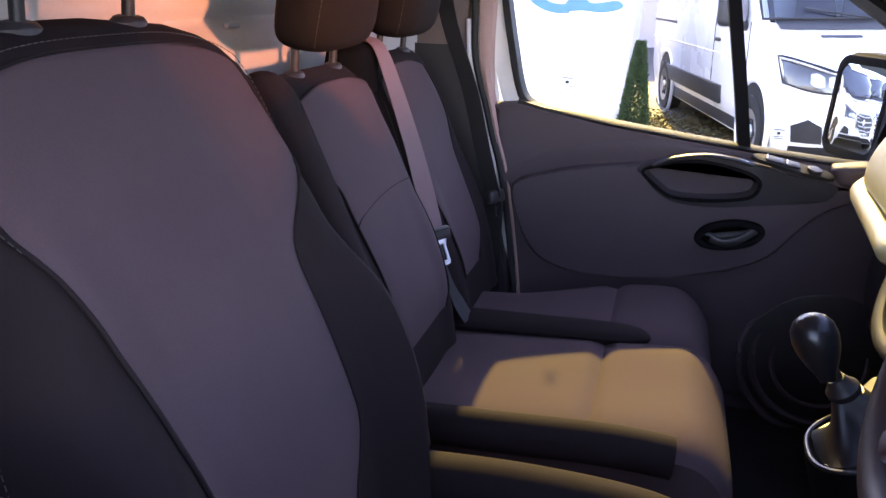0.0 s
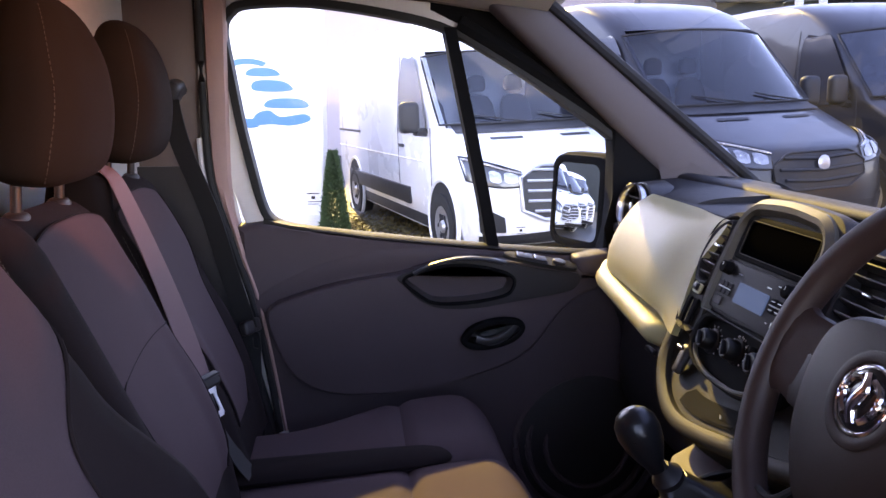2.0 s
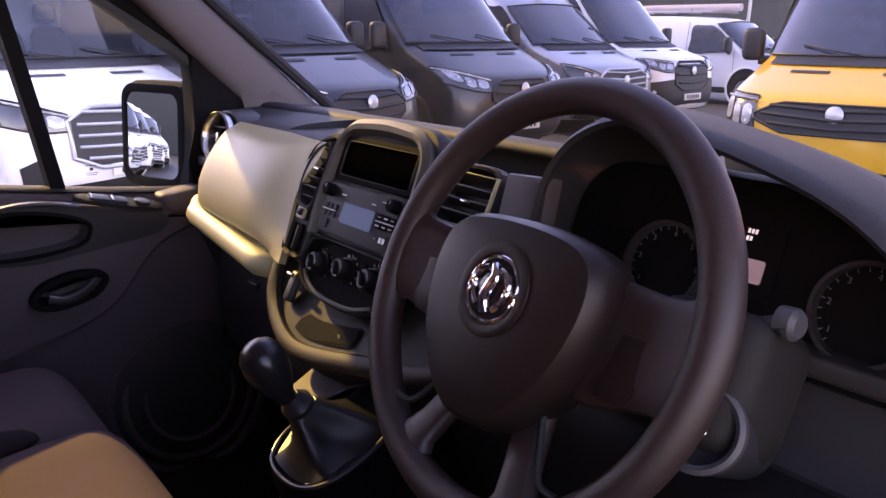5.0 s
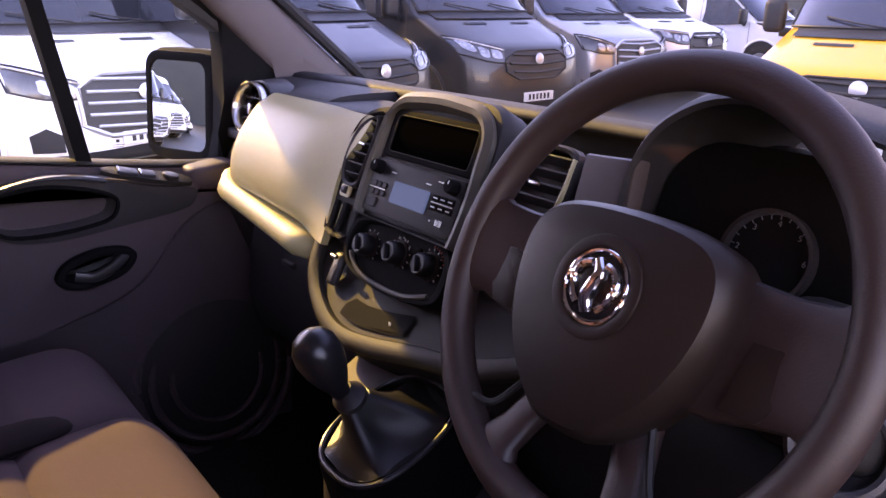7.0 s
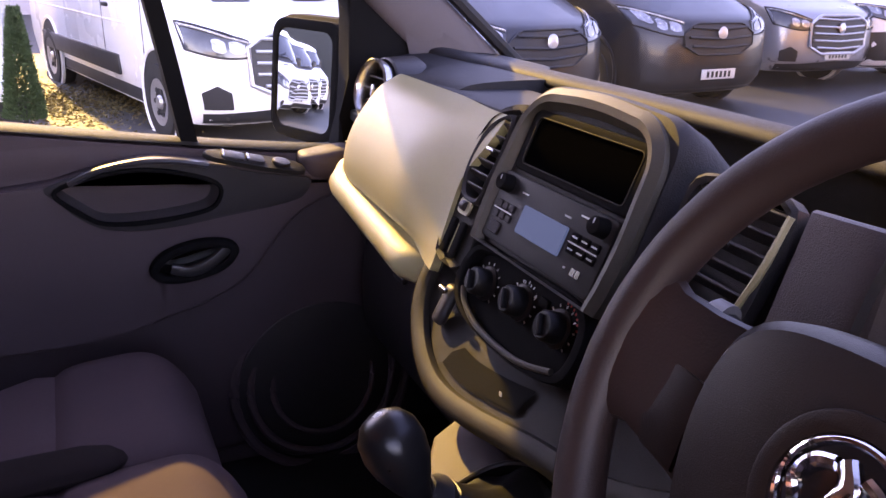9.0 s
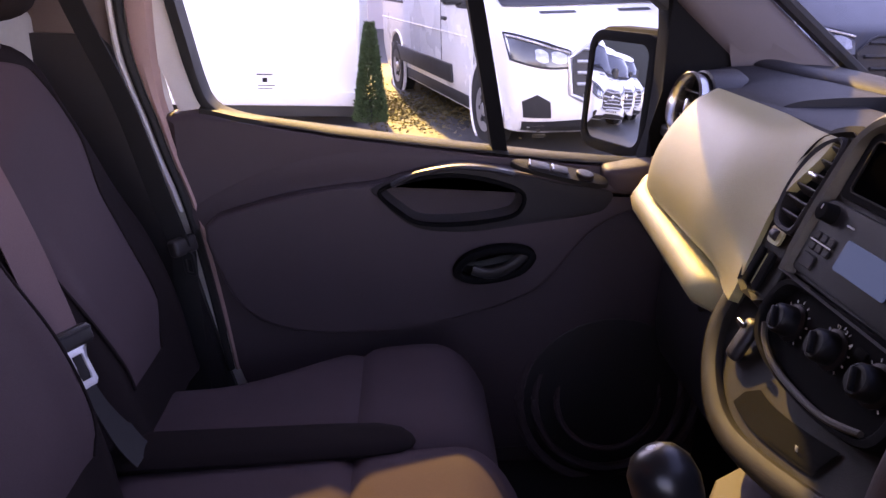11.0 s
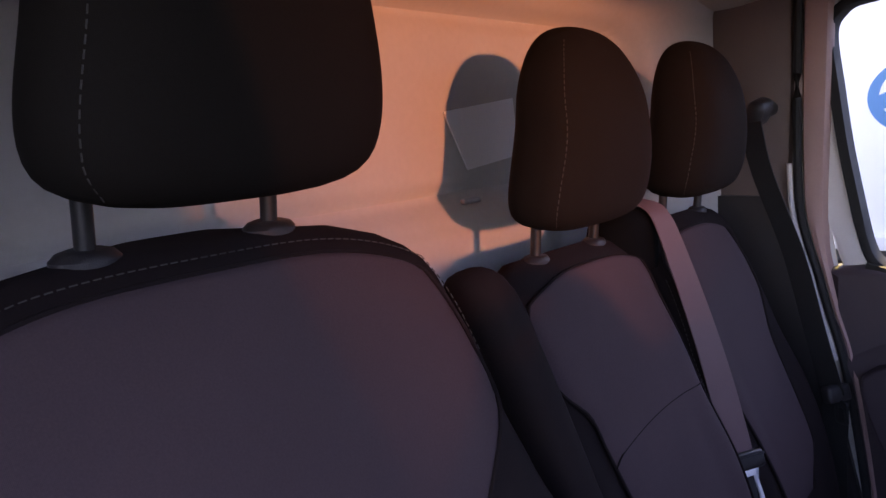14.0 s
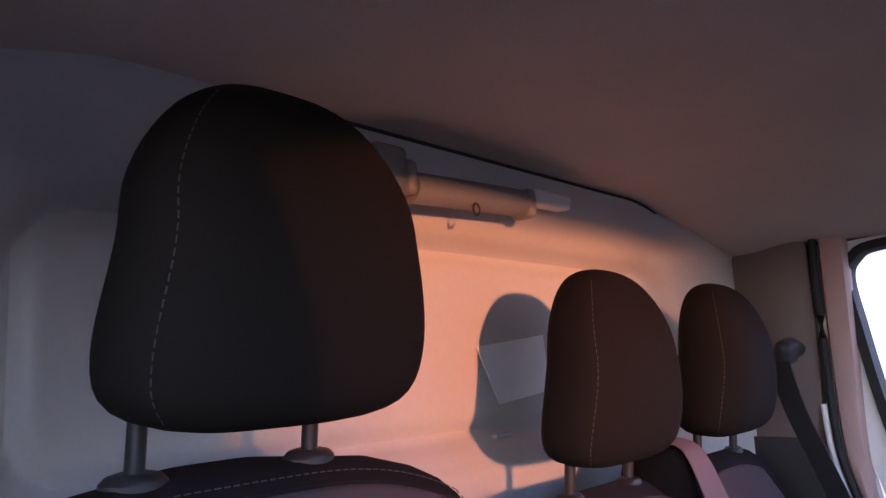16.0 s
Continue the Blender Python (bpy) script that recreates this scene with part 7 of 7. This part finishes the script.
LF = Matrix(((1, 0, 0, -0.70), (0, 0, -1, 7.798), (0, 1, 0, 1.645), (0, 0, 0, 1)))
arc = [(0.46 * math.cos(radians(a)), 0.37 * math.sin(radians(a))) for a in range(62, 292, 10)]
thin = [(0.37 * math.cos(radians(a)) + 0.012, 0.29 * math.sin(radians(a)) + 0.02) for a in range(285, 60, -10)]
em = part("emblem", plate(arc + thin, 0.004, LF), LOGO_BLUE, trailer, "blue open ring emblem")
for outline in ([(-0.43, -0.12), (-0.41, -0.02), (-0.30, 0.05), (-0.11, 0.10), (-0.12, 0.00), (-0.26, -0.09)], [(0.00, 0.19), (0.05, 0.265), (0.26, 0.265), (0.34, 0.19)], [(0.07, 0.03), (0.09, 0.135), (0.38, 0.13), (0.47, 0.03)],
                [(0.19, -0.15), (0.25, -0.06), (0.56, -0.06), (0.63, -0.15)], [(0.03, -0.34), (0.08, -0.22), (0.22, -0.18), (0.34, -0.25), (0.60, -0.22), (0.66, -0.29), (0.46, -0.345), (0.24, -0.33)]):
    part("emblem_shape", plate(outline, 0.004, LF @ Matrix.Translation((0, 0, 0.005)), n=4), LOGO_BLUE, em)
box = thing("blue_container", "deep blue container behind the trailer", "container", (-3.4, 9.3, 0))
part("side", rbox((2.6, 2.4, 2.5), (-3.45, 9.6, 1.27), 0.03), DEEP_BLUE, box)
part("corner", rbox((0.10, 0.10, 2.52), (-2.20, 8.40, 1.27), 0.01), GALV, box)

# clipped conifer beside the trailer
tree = thing("clipped_conifer", "narrow clipped green conifer beside the trailer", "shrub", (0.20, 7.55, 0))
part("trunk", cyl(0.025, 0.2, (0.20, 7.55, 0.10), (0, 0, 1), 0.02, 10), VAN_TRIM, tree)
rnd = random.Random(4)
verts, faces = [], []
for k in range(9500):
    z = 0.05 + 0.98 * rnd.random() ** 1.15
    r_ = 0.155 * (1 - (z - 0.05) / 1.05) ** 0.8 + 0.012
    a = rnd.random() * 2 * math.pi
    r_ *= 0.75 + 0.32 * rnd.random()
    c = Vector((0.20 + r_ * math.cos(a), 7.55 + r_ * math.sin(a), z))
    d = Vector((math.cos(a) + rnd.uniform(-0.6, 0.6), math.sin(a) + rnd.uniform(-0.6, 0.6), rnd.uniform(0.2, 1.4))).normalized()
    s_ = d.cross(Vector((rnd.uniform(-1, 1), rnd.uniform(-1, 1), rnd.uniform(-1, 1)))).normalized()
    L = rnd.uniform(0.025, 0.048)
    i0 = len(verts)
    verts += [c - s_ * 0.009, c + s_ * 0.009, c + d * L]
    faces.append((i0, i0 + 1, i0 + 2))
me = bpy.data.meshes.new("crown")
me.from_pydata(verts, [], faces)
me.materials.append(LEAF)
ob = new("crown", me)
ob.parent, ob.matrix_parent_inverse = tree, tree.matrix_basis.inverted()

# grass and leaf litter strip under the row
rnd = random.Random(9)
verts, faces = [], []
for k in range(5000):
    x, y = rnd.uniform(0.2, 2.0), rnd.gauss(8.8, 0.7)
    i0 = len(verts)
    a = rnd.random() * 6.28
    d = Vector((math.cos(a), math.sin(a), 0)) * 0.02
    verts += [Vector((x, y, 0.015)) - d, Vector((x, y, 0.015)) + d, Vector((x + rnd.uniform(-0.03, 0.03), y + rnd.uniform(-0.03, 0.03), 0.015 + rnd.uniform(0.006, 0.022)))]
    faces.append((i0, i0 + 1, i0 + 2))
me = bpy.data.meshes.new("grass")
me.from_pydata(verts, [], faces)
me.materials.append(mat("dry_grass", (0.11, 0.085, 0.03), 0.9, vary=0.4, scale=8))
grass = new("grass", me)
grass.matrix_basis = YARD
tagged(grass, "dry yellow grass under the parked vans", "grass", kind="stuff")


# ---- buildings, fence and poles behind ----
def shed(name, label, x0, x1, y0, y1, eave, ridge, wall_mat, roof_mat):
    root = thing(name, label, "warehouse", ((x0 + x1) / 2, (y0 + y1) / 2, 0))
    n = int((x1 - x0) / 0.30)
    rings = [[], []]
    for i in range(n + 1):
        x = lerp(x0, x1, i / n)
        d = 0.05 if i % 2 else 0.0
        rings[0].append(Vector((x, y0 - d, 0)))
        rings[1].append(Vector((x, y0 - d, eave)))
    part("front_wall", loft(rings, caps=False, closed=False), wall_mat, root, "ribbed metal cladding")
    part("end_wall", loft([[Vector((x, y0, 0)), Vector((x, y0, eave)), Vector((x, (y0 + y1) / 2, ridge)), Vector((x, y1, eave)), Vector((x, y1, 0))] for x in (x0, x0 + 0.2)]), wall_mat, root)
    part("end_wall", loft([[Vector((x, y0, 0)), Vector((x, y0, eave)), Vector((x, (y0 + y1) / 2, ridge)), Vector((x, y1, eave)), Vector((x, y1, 0))] for x in (x1 - 0.2, x1)]), wall_mat, root)
    part("roof", loft([[Vector((x, y0 - 0.4, eave - 0.05)), Vector((x, (y0 + y1) / 2, ridge)), Vector((x, y1 + 0.4, eave - 0.05)), Vector((x, y1 + 0.4, eave + 0.1)), Vector((x, (y0 + y1) / 2, ridge + 0.15)), Vector((x, y0 - 0.4, eave + 0.1))] for x in (x0 - 0.4, x1 + 0.4)]), roof_mat, root, "dark sheet roof")
    part("gutter", rbox((x1 - x0 + 0.6, 0.16, 0.16), ((x0 + x1) / 2, y0 - 0.45, eave - 0.02), 0.03), VAN_TRIM, root)
    root.matrix_basis = YARD @ root.matrix_basis
    return root


shed("warehouse", "long grey green clad warehouse with a dark low roof", 14.0, 70.0, 27.0, 47.0, 4.6, 7.6, CLADDING, ROOFING)
shed("warehouse", "dark clad warehouse behind the far row", -60.0, -34.0, 2.0, 40.0, 5.0, 8.5, CLADDING, ROOFING)
shed("warehouse", "pale ribbed metal warehouse behind the row", -40.0, 9.0, 22.0, 40.0, 4.8, 6.4, PALE_CLADDING, ROOFING)
fence = thing("palisade_fence", "galvanised palisade fence before the warehouse", "fence", (24, 22, 0))
for k in range(90):
    part("pale", rbox((0.07, 0.02, 2.3), (16.0 + k * 0.16, 22.0, 1.15), 0.004, 1), GALV, fence)
for z_ in (0.4, 1.9):
    part("rail", rbox((14.6, 0.05, 0.06), (23.2, 22.04, z_), 0.01), GALV, fence)
pole = thing("lamp_pole", "slim galvanised lamp pole in the yard", "pole", (20.5, 11.1, 0))
part("shaft", cyl(0.05, 6.0, (20.5, 11.1, 3.6), (0, 0, 1), 0.04, 16), GALV, pole)
part("base", cyl(0.12, 0.06, (20.5, 11.1, 0.63), (0, 0, 1), seg=20), GALV, pole)
for x_ in (14.4, 15.2):
    p = thing("vent_stack", "pale vent stack on the warehouse roof line", "chimney", (x_, 22.6, 0))
    part("shaft", cyl(0.13, 9.0, (x_, 22.6, 4.5), (0, 0, 1), 0.12, 16), WHITE_METAL, p)
    part("cap", cyl(0.18, 0.12, (x_, 22.6, 9.06), (0, 0, 1), seg=16), GALV, p)
